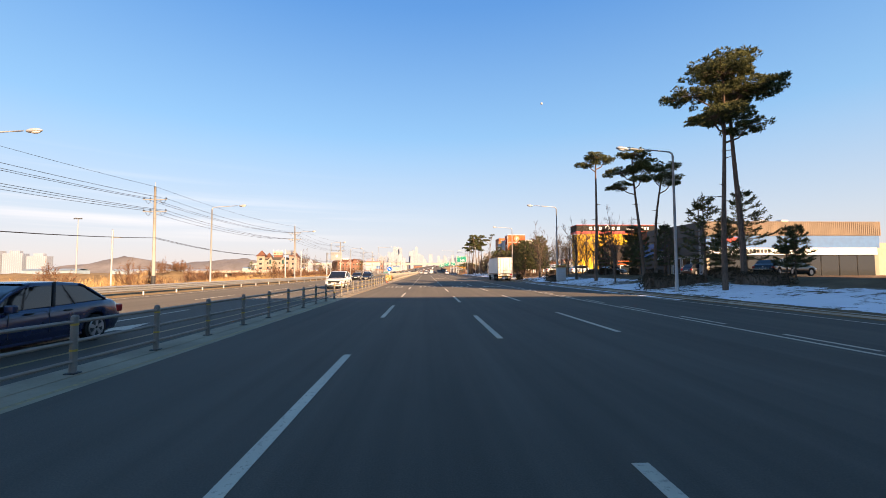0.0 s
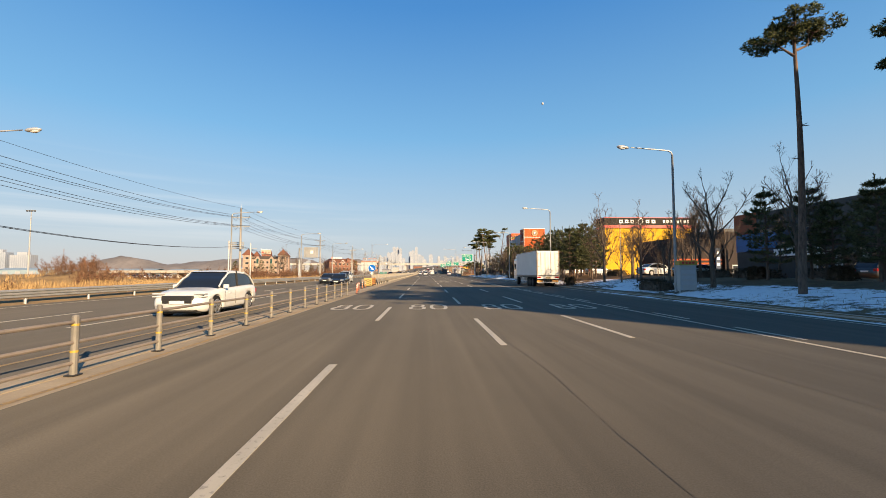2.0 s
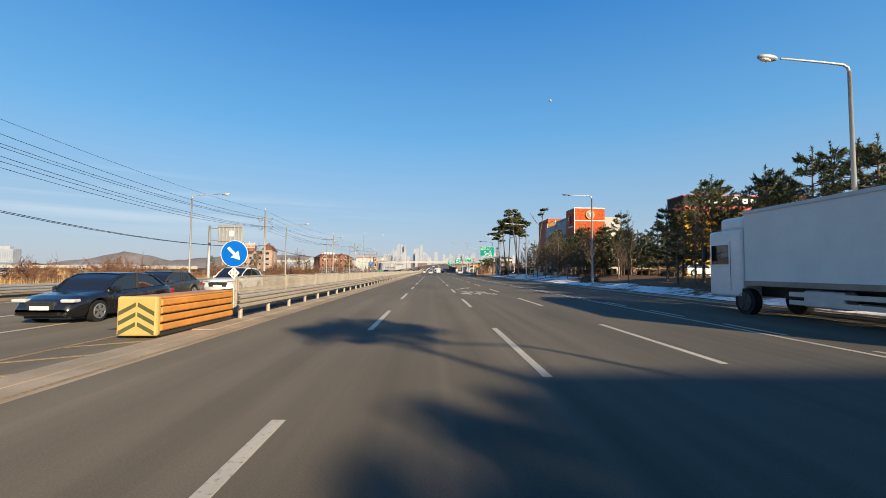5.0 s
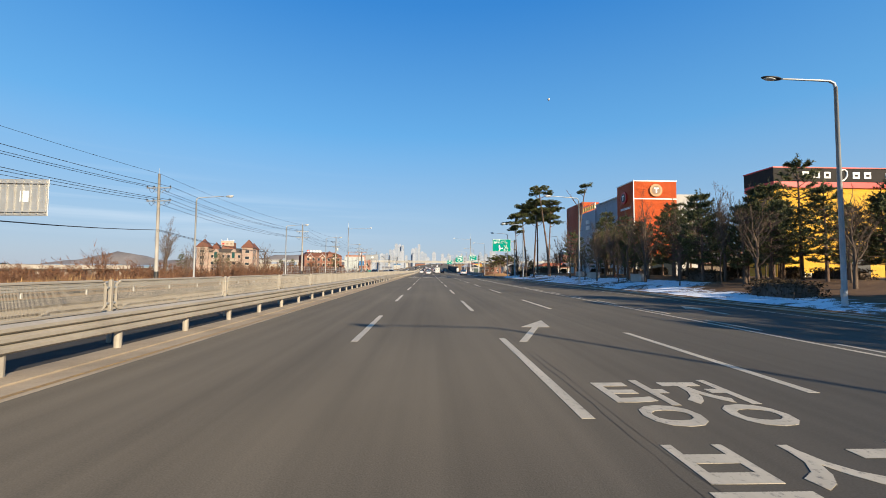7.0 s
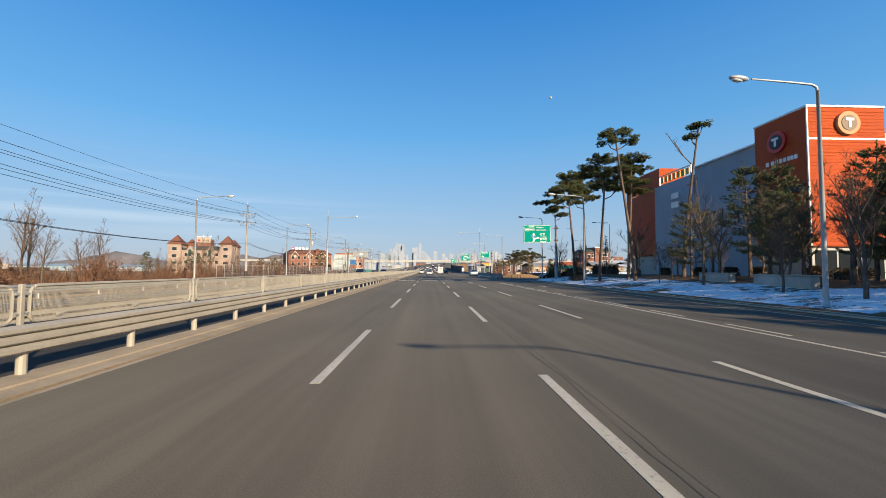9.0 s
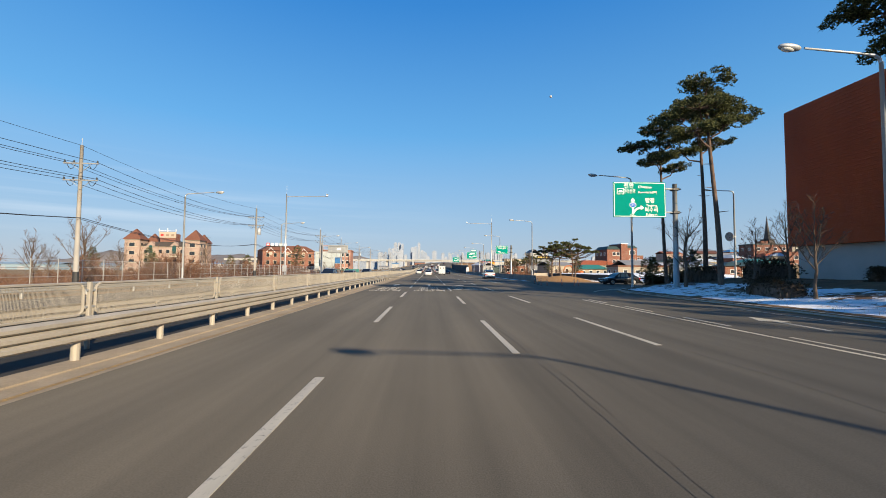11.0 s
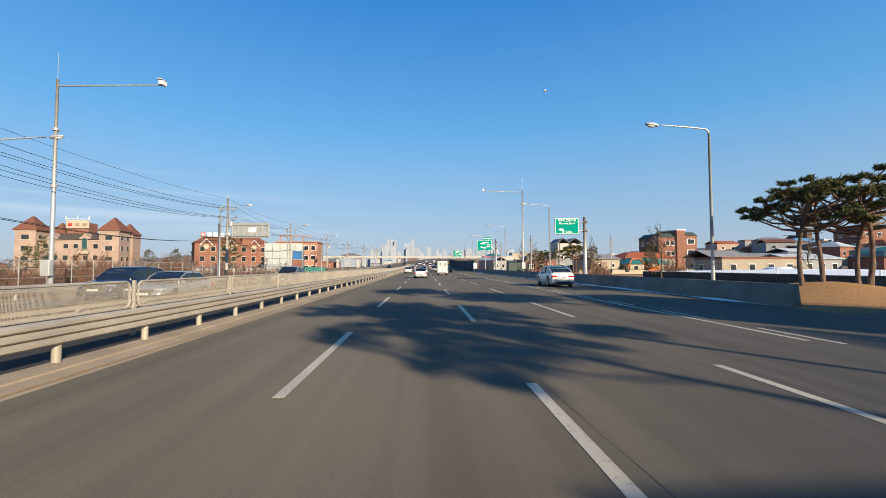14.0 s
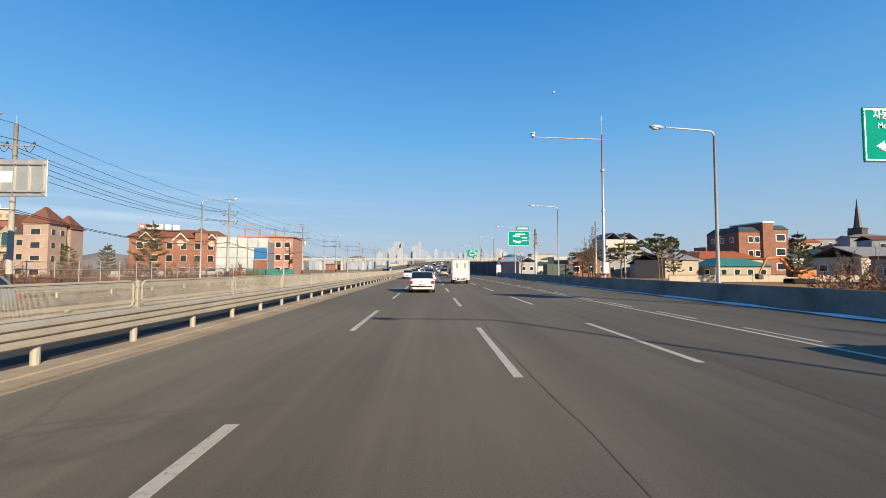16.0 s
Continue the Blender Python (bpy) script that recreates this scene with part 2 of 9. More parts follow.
def corrugated(name, col, rough=0.45, pitch=6.0, axis=2, metal=0.0):
    """Ribbed metal cladding; axis: the direction across the ribs."""
    m, n, l, b = nodes_of(name, rough, metal)
    w = n.new("ShaderNodeTexWave")
    w.bands_direction = "XYZ"[axis]
    w.inputs["Scale"].default_value, w.inputs["Distortion"].default_value = pitch, 0.0
    l.new(coords(n, l), w.inputs["Vector"])
    stain = noise_of(n, l, coords(n, l, (1, 1, 0.3)), 0.5, 5)
    c = ramp(n, l, stain, [(0.25, tuple(k * 0.8 for k in col)), (0.75, tuple(min(1, k * 1.08) for k in col))])
    l.new(c, b.inputs["Base Color"])
    bumped(n, l, b, w.outputs["Fac"], 0.6, 0.03)
    return m


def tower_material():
    """Far apartment slabs: rows of windows too small to tell apart. Bluish haze is put into the wall colour."""
    m, n, l, b = nodes_of("hazed_apartment_wall", 0.85)
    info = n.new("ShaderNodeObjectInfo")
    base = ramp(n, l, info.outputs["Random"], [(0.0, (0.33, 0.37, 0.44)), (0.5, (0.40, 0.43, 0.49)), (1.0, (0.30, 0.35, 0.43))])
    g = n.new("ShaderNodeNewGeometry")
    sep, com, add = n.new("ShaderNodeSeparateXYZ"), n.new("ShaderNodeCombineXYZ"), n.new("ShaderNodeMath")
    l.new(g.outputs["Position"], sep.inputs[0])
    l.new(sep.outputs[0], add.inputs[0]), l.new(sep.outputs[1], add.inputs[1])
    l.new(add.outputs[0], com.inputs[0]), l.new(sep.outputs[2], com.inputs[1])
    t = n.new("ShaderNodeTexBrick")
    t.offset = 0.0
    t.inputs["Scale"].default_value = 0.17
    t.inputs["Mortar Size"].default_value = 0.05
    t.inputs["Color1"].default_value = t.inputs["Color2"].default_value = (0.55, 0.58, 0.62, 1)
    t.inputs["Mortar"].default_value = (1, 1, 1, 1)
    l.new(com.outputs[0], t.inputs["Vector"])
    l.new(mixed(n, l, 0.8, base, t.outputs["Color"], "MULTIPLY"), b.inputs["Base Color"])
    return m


def glass_material(name, col=(0.02, 0.025, 0.03), rough=0.05):
    m, n, l, b = nodes_of(name, rough)
    b.inputs["Base Color"].default_value = (*col, 1)
    b.inputs["Specular IOR Level"].default_value = 0.8
    return m


def paint(name, col, rough=0.3, metal=0.0):
    """Vehicle paint with a clear coat and a film of road dust."""
    m, n, l, b = nodes_of(name, rough, metal)
    f = noise_of(n, l, coords(n, l), 3.0, 5)
    l.new(ramp(n, l, f, [(0.3, tuple(k * 0.88 for k in col)), (0.7, col)]), b.inputs["Base Color"])
    b.inputs["Coat Weight"].default_value, b.inputs["Coat Roughness"].default_value = 0.6, 0.08
    return m


ASPHALT = asphalt_material()
WHITE_LINE = paint_material("white_road_paint", (0.55, 0.48, 0.37))
YELLOW_LINE = paint_material("yellow_road_paint", (0.50, 0.30, 0.09), 2.2)
GROUND = ground_material()
CONCRETE = plain("concrete", (0.42, 0.38, 0.33), 0.85, vary=0.3, scale=0.8, fine=18)
SANDY = plain("sandy_median", (0.37, 0.295, 0.21), 0.95, vary=0.35, scale=0.7, fine=22)
GALV = plain("galvanised_steel", (0.47, 0.46, 0.44), 0.5, 0.55, 0.18, 2.0, 30)
BEIGE_RAIL = plain("beige_painted_rail", (0.37, 0.33, 0.275), 0.6, 0.1, 0.25, 0.9, 12)
GREYPAINT = plain("grey_painted_steel", (0.44, 0.45, 0.46), 0.5, 0.3, 0.15)
DARKPOST = plain("weathered_grey_post", (0.20, 0.185, 0.165), 0.6, 0.1, 0.3, 4)
RAIL_BROWN = plain("brown_grey_rail", (0.27, 0.22, 0.18), 0.55, 0.2, 0.25, 2)
YELLOW_REFL = plain("yellow_reflector", (0.45, 0.30, 0.05), 0.5)
ORANGE_POST = plain("orange_red_plastic", (0.44, 0.13, 0.07), 0.5, vary=0.3)
WHITE_BAND = plain("white_band", (0.72, 0.70, 0.66), 0.5)
CRASH_ORANGE = plain("orange_steel", (0.56, 0.24, 0.05), 0.5, vary=0.3)
CRASH_YELLOW = plain("yellow_sheet", (0.56, 0.37, 0.12), 0.5)
OLIVE_BAND = plain("olive_chevron", (0.075, 0.085, 0.035), 0.6)
BLACK = plain("black_rubber", (0.018, 0.018, 0.018), 0.75, vary=0.3)
DARKSTEEL = plain("dark_steel", (0.05, 0.05, 0.052), 0.55, 0.4)
SIGN_GREEN = plain("sign_green", (0.003, 0.235, 0.185), 0.9, vary=0.1)
SIGN_BLUE = plain("sign_blue", (0.0, 0.12, 0.52), 0.8, vary=0.1)
for m in (SIGN_GREEN, SIGN_BLUE):
    m.node_tree.nodes["Principled BSDF"].inputs["Specular IOR Level"].default_value = 0.1
TAN_BADGE = plain("tan_badge", (0.50, 0.31, 0.17), 0.7, vary=0.06)
BADGE_GREY = plain("badge_grey", (0.27, 0.20, 0.15), 0.7, vary=0.06)
SIGN_WHITE = plain("sign_white", (0.80, 0.80, 0.78), 0.4, vary=0.05)
SIGN_BACK = plain("sign_back_aluminium", (0.42, 0.42, 0.41), 0.45, 0.5, 0.15)
POLE_CONC = plain("pole_concrete", (0.35, 0.325, 0.295), 0.85, vary=0.2, scale=1.0)
WIRE = plain("black_cable", (0.02, 0.02, 0.022), 0.6, bump=0)
LAMP_GLASS = plain("lamp_glass", (0.75, 0.74, 0.70), 0.2, bump=0)
NEEDLES = foliage_material("pine_needles", (0.026, 0.038, 0.014), (0.125, 0.130, 0.048))
NEEDLES2 = foliage_material("young_pine_needles", (0.030, 0.044, 0.020), (0.125, 0.130, 0.058))
SHRUB = foliage_material("winter_shrub_leaf", (0.030, 0.020, 0.012), (0.085, 0.060, 0.034))
REED = foliage_material("dry_reed", (0.19, 0.115, 0.055), (0.46, 0.31, 0.155))
STRAW = foliage_material("brown_straw", (0.13, 0.070, 0.035), (0.31, 0.175, 0.085))
REDBRUSH = foliage_material("red_brown_brush", (0.085, 0.042, 0.028), (0.20, 0.105, 0.065))
PINE_BARK = bark_material("pine_bark", (0.065, 0.044, 0.034), (0.21, 0.14, 0.105))
BARE_BARK = bark_material("bare_bark", (0.062, 0.045, 0.036), (0.185, 0.135, 0.10))
GLASS_DARK = glass_material("dark_glass")
CAR_GLASS = glass_material("car_glass", (0.012, 0.014, 0.017), 0.03)

# ---- building helpers ----
def part(name, bm, material, parent=None, label="", smooth=False):
    me = bpy.data.meshes.new(name)
    bm.normal_update()
    bm.to_mesh(me)
    bm.free()
    if smooth:
        for p in me.polygons:
            p.use_smooth = True
    return mesh_part(name, me, material, parent, label)


def mesh_part(name, me, material, parent=None, label=""):
    if material and not me.materials:
        me.materials.append(material)
    ob = new(name, me)
    if parent:
        ob.parent = parent
    if label:
        ob["label"] = label
    return ob


def thing(name, label, category, at=(0, 0, 0), rz=0, group="", kind=""):
    e = new(name)
    e.empty_display_size = 0.2
    e.matrix_basis = pose(*at, 0, 0, rz)
    return tagged(e, label, category, group, kind)


def box(bm, x0, x1, y0, y1, z0, z1):
    v = [bm.verts.new(c) for c in ((x0, y0, z0), (x1, y0, z0), (x1, y1, z0), (x0, y1, z0),
                                   (x0, y0, z1), (x1, y0, z1), (x1, y1, z1), (x0, y1, z1))]
    for f in ((0, 3, 2, 1), (4, 5, 6, 7), (0, 1, 5, 4), (1, 2, 6, 5), (2, 3, 7, 6), (3, 0, 4, 7)):
        bm.faces.new([v[i] for i in f])
    return v


def boxm(*boxes):
    bm = bmesh.new()
    for b in boxes:
        box(bm, *b)
    return bm


def rounded(x0, x1, y0, y1, z0, z1, r=0.02, seg=1):
    bm = boxm((x0, x1, y0, y1, z0, z1))
    bmesh.ops.bevel(bm, geom=list(bm.edges), offset=r, segments=seg, affect="EDGES", profile=0.5)
    return bm


def tube(bm, pts, radii, n=8, cap=True):
    """A swept round bar through pts, with a radius at each."""
    pts = [Vector(p) for p in pts]
    if isinstance(radii, (int, float)):
        radii = [radii] * len(pts)
    rings = []
    for i, p in enumerate(pts):
        d = (pts[min(i + 1, len(pts) - 1)] - pts[max(i - 1, 0)]).normalized()
        a = d.cross(Vector((0, 1, 0)) if abs(d.y) < 0.9 else Vector((1, 0, 0))).normalized()
        b = d.cross(a)
        rings.append([bm.verts.new(p + radii[i] * (math.cos(t) * a + math.sin(t) * b))
                      for t in (2 * math.pi * k / n for k in range(n))])
    for r, s in zip(rings, rings[1:]):
        for k in range(n):
            bm.faces.new((r[k], r[(k + 1) % n], s[(k + 1) % n], s[k]))
    if cap:
        bm.faces.new(rings[0])
        bm.faces.new(rings[-1][::-1])
    return bm


def tubem(pts, radii, n=8):
    return tube(bmesh.new(), pts, radii, n)


def plate(pts, z0, z1):
    """A flat slab of the given outline (x, y), counter-clockwise."""
    bm = bmesh.new()
    lo = [bm.verts.new((x, y, z0)) for x, y in pts]
    hi = [bm.verts.new((x, y, z1)) for x, y in pts]
    bm.faces.new(hi)
    bm.faces.new(lo[::-1])
    for i in range(len(pts)):
        j = (i + 1) % len(pts)
        bm.faces.new((lo[i], lo[j], hi[j], hi[i]))
    return bm


def disc(r, n=24):
    return [(r * math.cos(2 * math.pi * k / n), r * math.sin(2 * math.pi * k / n)) for k in range(n)]


def turned(bm, m):
    bmesh.ops.transform(bm, matrix=m, verts=bm.verts)
    return bm


def letters(body, size, depth=0.004, wide=1.0, tall=1.0, align="CENTER", bold=0.0):
    """Lettering as a mesh in the xy plane, reading along +x."""
    c = bpy.data.curves.new("lettering", "FONT")
    c.body, c.size, c.extrude, c.align_x, c.align_y, c.offset = body, size, depth / 2, align, "CENTER", bold
    c.resolution_u = 3
    ob = new("lettering", c)
    bpy.context.view_layer.update()
    me = bpy.data.meshes.new_from_object(ob.evaluated_get(bpy.context.evaluated_depsgraph_get()))
    bpy.data.objects.remove(ob)
    bpy.data.curves.remove(c)
    me.materials.clear()
    me.transform(Matrix.Diagonal((wide, tall, 1, 1)))
    return me


# ---- the line of the road: straight, then a wide bend to the right and a rise to a crest ----
def road_x(y):
    return 0.0 if y < 380 else 3.2e-4 * (y - 380) ** 2


def road_z(y):
    if y < 280:
        return 0.0
    u = min((y - 280) / 560, 1.0)
    return 13.0 * u * u * (3 - 2 * u)


KERB = 14.6
LEFT_EDGE = -20.4


def hillside(x, y):
    """The village stands on ground that climbs away from the road."""
    u, v = min(max((x - 72) / 80, 0), 1), min(max((y - 235) / 45, 0), 1)
    return 7.0 * u * u * (3 - 2 * u) * v * v * (3 - 2 * v)


CORNER = [(14.6, 176.6), (14.9, 178.6), (15.5, 180.2), (16.6, 181.7), (18.1, 183.0), (20.0, 184.2), (23.0, 185.4), (28.0, 186.9), (36.0, 188.7), (60.0, 190.4)]


def corner_y(x):
    """Where the bank ends against the side road."""
    for (a, b), (c, d) in zip(CORNER, CORNER[1:]):
        if x < c:
            return b + (d - b) * max(x - a, 0) / (c - a)
    return 190.4


def ground_z(x, y):
    off = x - road_x(y)
    lift = road_z(y)
    d = max(LEFT_EDGE - off, off - 22, 0)
    lift *= max(0.0, 1 - d / 70) ** 2
    if LEFT_EDGE <= off <= KERB:
        return lift - 0.05
    if off < LEFT_EDGE:
        d = LEFT_EDGE - off
        z = 0.05 + 0.25 * min(d / 2, 1) - 0.9 * min(max(d - 5, 0) / 12, 1)
        z += 0.25 * noise.noise((x * 0.08, y * 0.05, 0)) * min(d / 6, 1)
        for mx, my, mw, md, mh in ((-56, 96, 8, 5, 2.4), (-76, 92, 9, 5, 2.2), (-44, 118, 7, 6, 1.5), (-98, 104, 10, 6, 2.2)):
            z += mh * math.exp(-((x - mx) / mw) ** 2 - ((y - my) / md) ** 2) * (1 + 0.3 * noise.noise((x * 0.3, y * 0.3, 1)))
        return z + lift
    d = off - KERB
    end = corner_y(x) - y
    if end > 0.1:
        e = min(d, 1.1 * end)
        z = 0.14 + 1.0 * min(max(e - 0.4, 0) / 8, 1) - 0.3 * min(max(d - 16, 0) / 10, 1)
        z += 0.12 * noise.noise((x * 0.3, y * 0.2, 3)) * min(e / 3, 1)
        return z + lift
    if y < 205:
        return -0.03
    z = -0.1 + 0.10 * noise.noise((x * 0.2, y * 0.2, 5))
    hump = math.exp(-((x - 20.5) / 4.2) ** 2 - ((y - 210.2) / 4.0) ** 2)
    return z + 0.95 * hump + lift + hillside(x, y)


def ground():
    xs = [-3000, -1500, -700, -350, -200, -140, -120, -110, -104, -98, -92, -86, -81, -76, -71, -66, -62, -59, -56, -53, -50, -47, -44, -42, -39, -36, -33, -30, -28, -26, -24.5, -23, -22, -21, LEFT_EDGE]
    xs += [-14, -7, 0, 7, KERB - 0.02, KERB + 0.02]
    xs += [KERB + 0.5 * i for i in range(1, 28)] + [30, 33, 36, 40, 46, 54, 64, 80, 100, 130, 180, 260, 400, 700, 1500, 3000]
    ys = [-400, -200, -100] + [-60 + 4 * i for i in range(59)] + [176 + 0.25 * i for i in range(62)] + [192 + 1.0 * i for i in range(22)]
    ys += [215 + 8 * i for i in range(60)] + [700, 760, 820, 880, 940, 1000, 1100, 1300, 1700, 2400, 3400, 4600]
    ys = sorted(set(ys))
    bm = bmesh.new()
    rows = []
    for y in ys:
        r = []
        bend = road_x(min(y, 900))
        for x in xs:
            w = max(0.0, 1 - abs(x) / 700)
            px = x + bend * w
            r.append(bm.verts.new((px, y, ground_z(x + road_x(y), y) if y <= 900 else ground_z(x + road_x(900), 900) * max(0, 1 - (y - 900) / 300))))
        rows.append(r)
    for a, b in zip(rows, rows[1:]):
        for i in range(len(xs) - 1):
            bm.faces.new((a[i], a[i + 1], b[i + 1], b[i]))
    ob = part("ground", bm, GROUND, smooth=True)
    return tagged(ob, "dry winter grass and soil with patches of old snow", "ground", kind="structure")


def strip(name, x0, x1, ys, z, material, parent=None, thick=0.0, label=""):
    """A band that follows the line of the road."""
    bm = bmesh.new()
    prev = None
    for y in ys:
        o, h = road_x(y), road_z(y) + z
        cur = [bm.verts.new((x0 + o, y, h)), bm.verts.new((x1 + o, y, h))]
        if thick:
            cur += [bm.verts.new((x1 + o, y, h - thick)), bm.verts.new((x0 + o, y, h - thick))]
        if prev:
            n = len(cur)
            if thick:
                for i in range(n):
                    j = (i + 1) % n
                    bm.faces.new((prev[i], prev[j], cur[j], cur[i]))
            else:
                bm.faces.new((prev[0], prev[1], cur[1], cur[0]))
        elif thick:
            bm.faces.new(cur)
        prev = cur
    if thick:
        bm.faces.new(prev[::-1])
    bmesh.ops.recalc_face_normals(bm, faces=bm.faces)
    return part(name, bm, material, parent, label)


def steps(a, b, d):
    n = max(1, round((b - a) / d))
    return [a + (b - a) * i / n for i in range(n + 1)]


ground()
road = strip("road", LEFT_EDGE, KERB, steps(-80, 900, 10), 0.0, ASPHALT, thick=0.3)
tagged(road, "wide grey asphalt dual carriageway with worn lane paint", "road", kind="structure")
side = part("side_road", plate(CORNER + [(95, 192.5), (95, 202), (40, 202.5), (KERB, 204)], -0.2, -0.004), ASPHALT)
tagged(side, "asphalt side road meeting the main road", "road", kind="structure")

# lane dashes, 5.2 m long every 11.95 m
dash_me = None


def dash(x, y, length=5.2, width=0.15, name="lane_dash", mat=WHITE_LINE):
    global dash_me
    if dash_me is None:
        bm = boxm((-0.5, 0.5, 0, 1, 0.0, 0.004))
        dash_me = bpy.data.meshes.new("lane_dash")
        bm.to_mesh(dash_me)
        bm.free()
        dash_me.materials.append(WHITE_LINE)
    me = dash_me
    ob = new(name, me)
    slope = math.atan2(road_z(y + length) - road_z(y), length)
    turn = math.atan2(road_x(y + length) - road_x(y), length)
    ob.matrix_basis = pose(x + road_x(y), y, road_z(y) + 0.001, math.degrees(slope), 0, -math.degrees(turn)) @ Matrix.Diagonal((width, length, 1, 1))
    ob.parent = road
    return ob


STEP = 11.95
for k in range(-9, 30):
    far_l = 105.3 + STEP * k
    for x, far in ((-1.7, far_l), (1.7, far_l + 7.1), (5.1, far_l + 8.0)):
        dash(x, far - 5.3, 5.3)
for k in range(-8, 30):
    for x in (-10.6, -14.0):
        dash(x, 3 + STEP * k, 5.2, 0.14)
# the edge of the through lanes on the right: a solid line with short dashes beside it
strip("edge_line", 8.62, 8.76, steps(-60, 170, 8), 0.004, WHITE_LINE, road)
strip("edge_line", 8.62, 8.76, steps(199, 420, 8), 0.004, WHITE_LINE, road)
for k in range(-12, 65):
    if not 38 < k < 45:
        dash(9.12, 0.6 + 4.4 * k, 2.3, 0.12)
strip("edge_line", 13.6, 13.72, steps(-60, 165, 8), 0.004, WHITE_LINE, road)
strip("edge_line", -19.3, -19.15, steps(-60, 600, 10), 0.004, WHITE_LINE, road)
strip("gutter", -5.76, -5.12, steps(-60, 900, 10), 0.0025, SANDY, road)
strip("median_line", -5.34, -5.24, steps(-60, 600, 10), 0.004, YELLOW_LINE, road)
strip("median_line", -7.55, -7.43, steps(-60, 76, 8), 0.004, YELLOW_LINE, road)
strip("median_line", -8.9, -8.77, steps(80, 600, 10), 0.004, YELLOW_LINE, road)
curve = bmesh.new()
tube(curve, [(24.0, 187.2, 0.0), (20.2, 185.3, 0.0), (16.8, 183.1, 0.002), (14.2, 180.6, 0.002), (12.8, 178.6, 0.002)], 0.05, 4)
part("corner_line", curve, WHITE_LINE, road)
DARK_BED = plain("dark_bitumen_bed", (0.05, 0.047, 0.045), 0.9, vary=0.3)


def seam(x, y0, y1, seed, w=0.006):
    """A sealed joint that wanders along the asphalt."""
    bm = bmesh.new()
    prev = None
    for y in steps(y0, y1, 0.35):
        dx = 0.10 * noise.noise((seed, y * 0.35, 0)) + 0.03 * noise.noise((seed, y * 2.2, 4))
        ww = w * max(0.0, 0.8 + 1.2 * noise.noise((seed, y * 0.6, 9)))
        cur = [bm.verts.new((x + dx - ww, y, 0.003)), bm.verts.new((x + dx + ww, y, 0.003))]
        if prev:
            bm.faces.new((prev[0], prev[1], cur[1], cur[0]))
        prev = cur
    return part("joint_seam", bm, SEALANT, road)


SEALANT = plain("bitumen_sealant", (0.080, 0.072, 0.062), 0.85, vary=0.3)
seam(1.93, -10, 300, 3)
seam(5.36, -10, 300, 7)
seam(2.06, 60, 180, 13, 0.004)
# sandy strip on which the median barrier stands
tagged(strip("median", -6.3, -5.75, steps(-60, 76, 8), 0.012, SANDY, None, 0.08), "narrow sandy concrete median strip", "median", kind="structure")
tagged(strip("median", -6.32, -5.75, steps(76, 900, 10.3), 0.03, SANDY, None, 0.1), "low sandy concrete median strip", "median", kind="structure")
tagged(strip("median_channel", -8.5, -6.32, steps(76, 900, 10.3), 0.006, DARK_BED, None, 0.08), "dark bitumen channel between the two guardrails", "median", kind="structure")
for k in range(15):
    y = 52.5 + 1.5 * k
    bm = plate([(-7.45, y), (-7.45, y + 0.14), (-6.3, y + 0.94), (-6.3, y + 0.80)], 0.0, 0.004)
    part("hatch_line", bm, YELLOW_LINE, road)
# kerb stones on the right
kerb = thing("kerb", "weathered concrete kerb stones with slush beside them", "kerb", kind="structure")
bm = boxm((0, 0.2, 0, 0.985, -0.1, 0.15))
bmesh.ops.bevel(bm, geom=[e for e in bm.edges if all(v.co.z > 0.1 and v.co.x < 0.1 for v in e.verts)], offset=0.04, segments=2, affect="EDGES")
stone = bpy.data.meshes.new("kerb_stone")
bm.to_mesh(stone), bm.free()
stone.materials.append(CONCRETE)
for i in range(175):
    ob = new("kerb_stone", stone)
    ob.location, ob.parent = (KERB, 1 + i, random.uniform(-0.006, 0.006)), kerb
left = 0.0
for (x0, y0), (x1, y1) in zip([(KERB, 176.0)] + CORNER, CORNER):
    run = math.hypot(x1 - x0, y1 - y0)
    d = left
    while d < run:
        ob = new("kerb_stone", stone)
        ob.matrix_basis = pose(x0 + (x1 - x0) * d / run, y0 + (y1 - y0) * d / run, random.uniform(-0.006, 0.006), 0, 0, -math.degrees(math.atan2(x1 - x0, y1 - y0)))
        ob.parent = kerb
        d += 1.0
    left = d - run


# words and arrows painted on the road
def road_word(body, x, y, width, depth, name="road_lettering"):
    me = letters(body, 1.0, 0.004, bold=0.012)
    xs, ys = [v.co.x for v in me.vertices], [v.co.y for v in me.vertices]
    w, h = max(xs) - min(xs), max(ys) - min(ys)
    me.transform(Matrix.Translation((x, y + depth / 2, 0.004)) @ Matrix.Diagonal((width / w, depth / h, 1, 1))
                 @ Matrix.Translation((-(max(xs) + min(xs)) / 2, -(max(ys) + min(ys)) / 2, 0)))
    return mesh_part(name, me, WHITE_LINE, road)


def road_digit(pts_loops, x, y):
    bm = bmesh.new()
    for cx, y0, y1, w in pts_loops:
        n, t = 28, 0.16
        for k in range(n):
            q = []
            for kk in (k, k + 1):
                a = 2 * math.pi * kk / n
                sx, sy = math.cos(a), math.sin(a)
                ex = math.copysign(abs(sx) ** 0.55, sx)
                ey = math.copysign(abs(sy) ** 0.75, sy)
                hy = (y1 - y0) / 2
                q.append((cx + ex * w / 2, (y0 + y1) / 2 + ey * hy))
                q.append((cx + ex * (w / 2 - t), (y0 + y1) / 2 + ey * (hy - t * 1.3)))
            f = [bm.verts.new((x + p[0], y + p[1], 0.006)) for p in (q[0], q[2], q[3], q[1])]
            bm.faces.new(f)
    return part("speed_number", bm, WHITE_LINE, road)


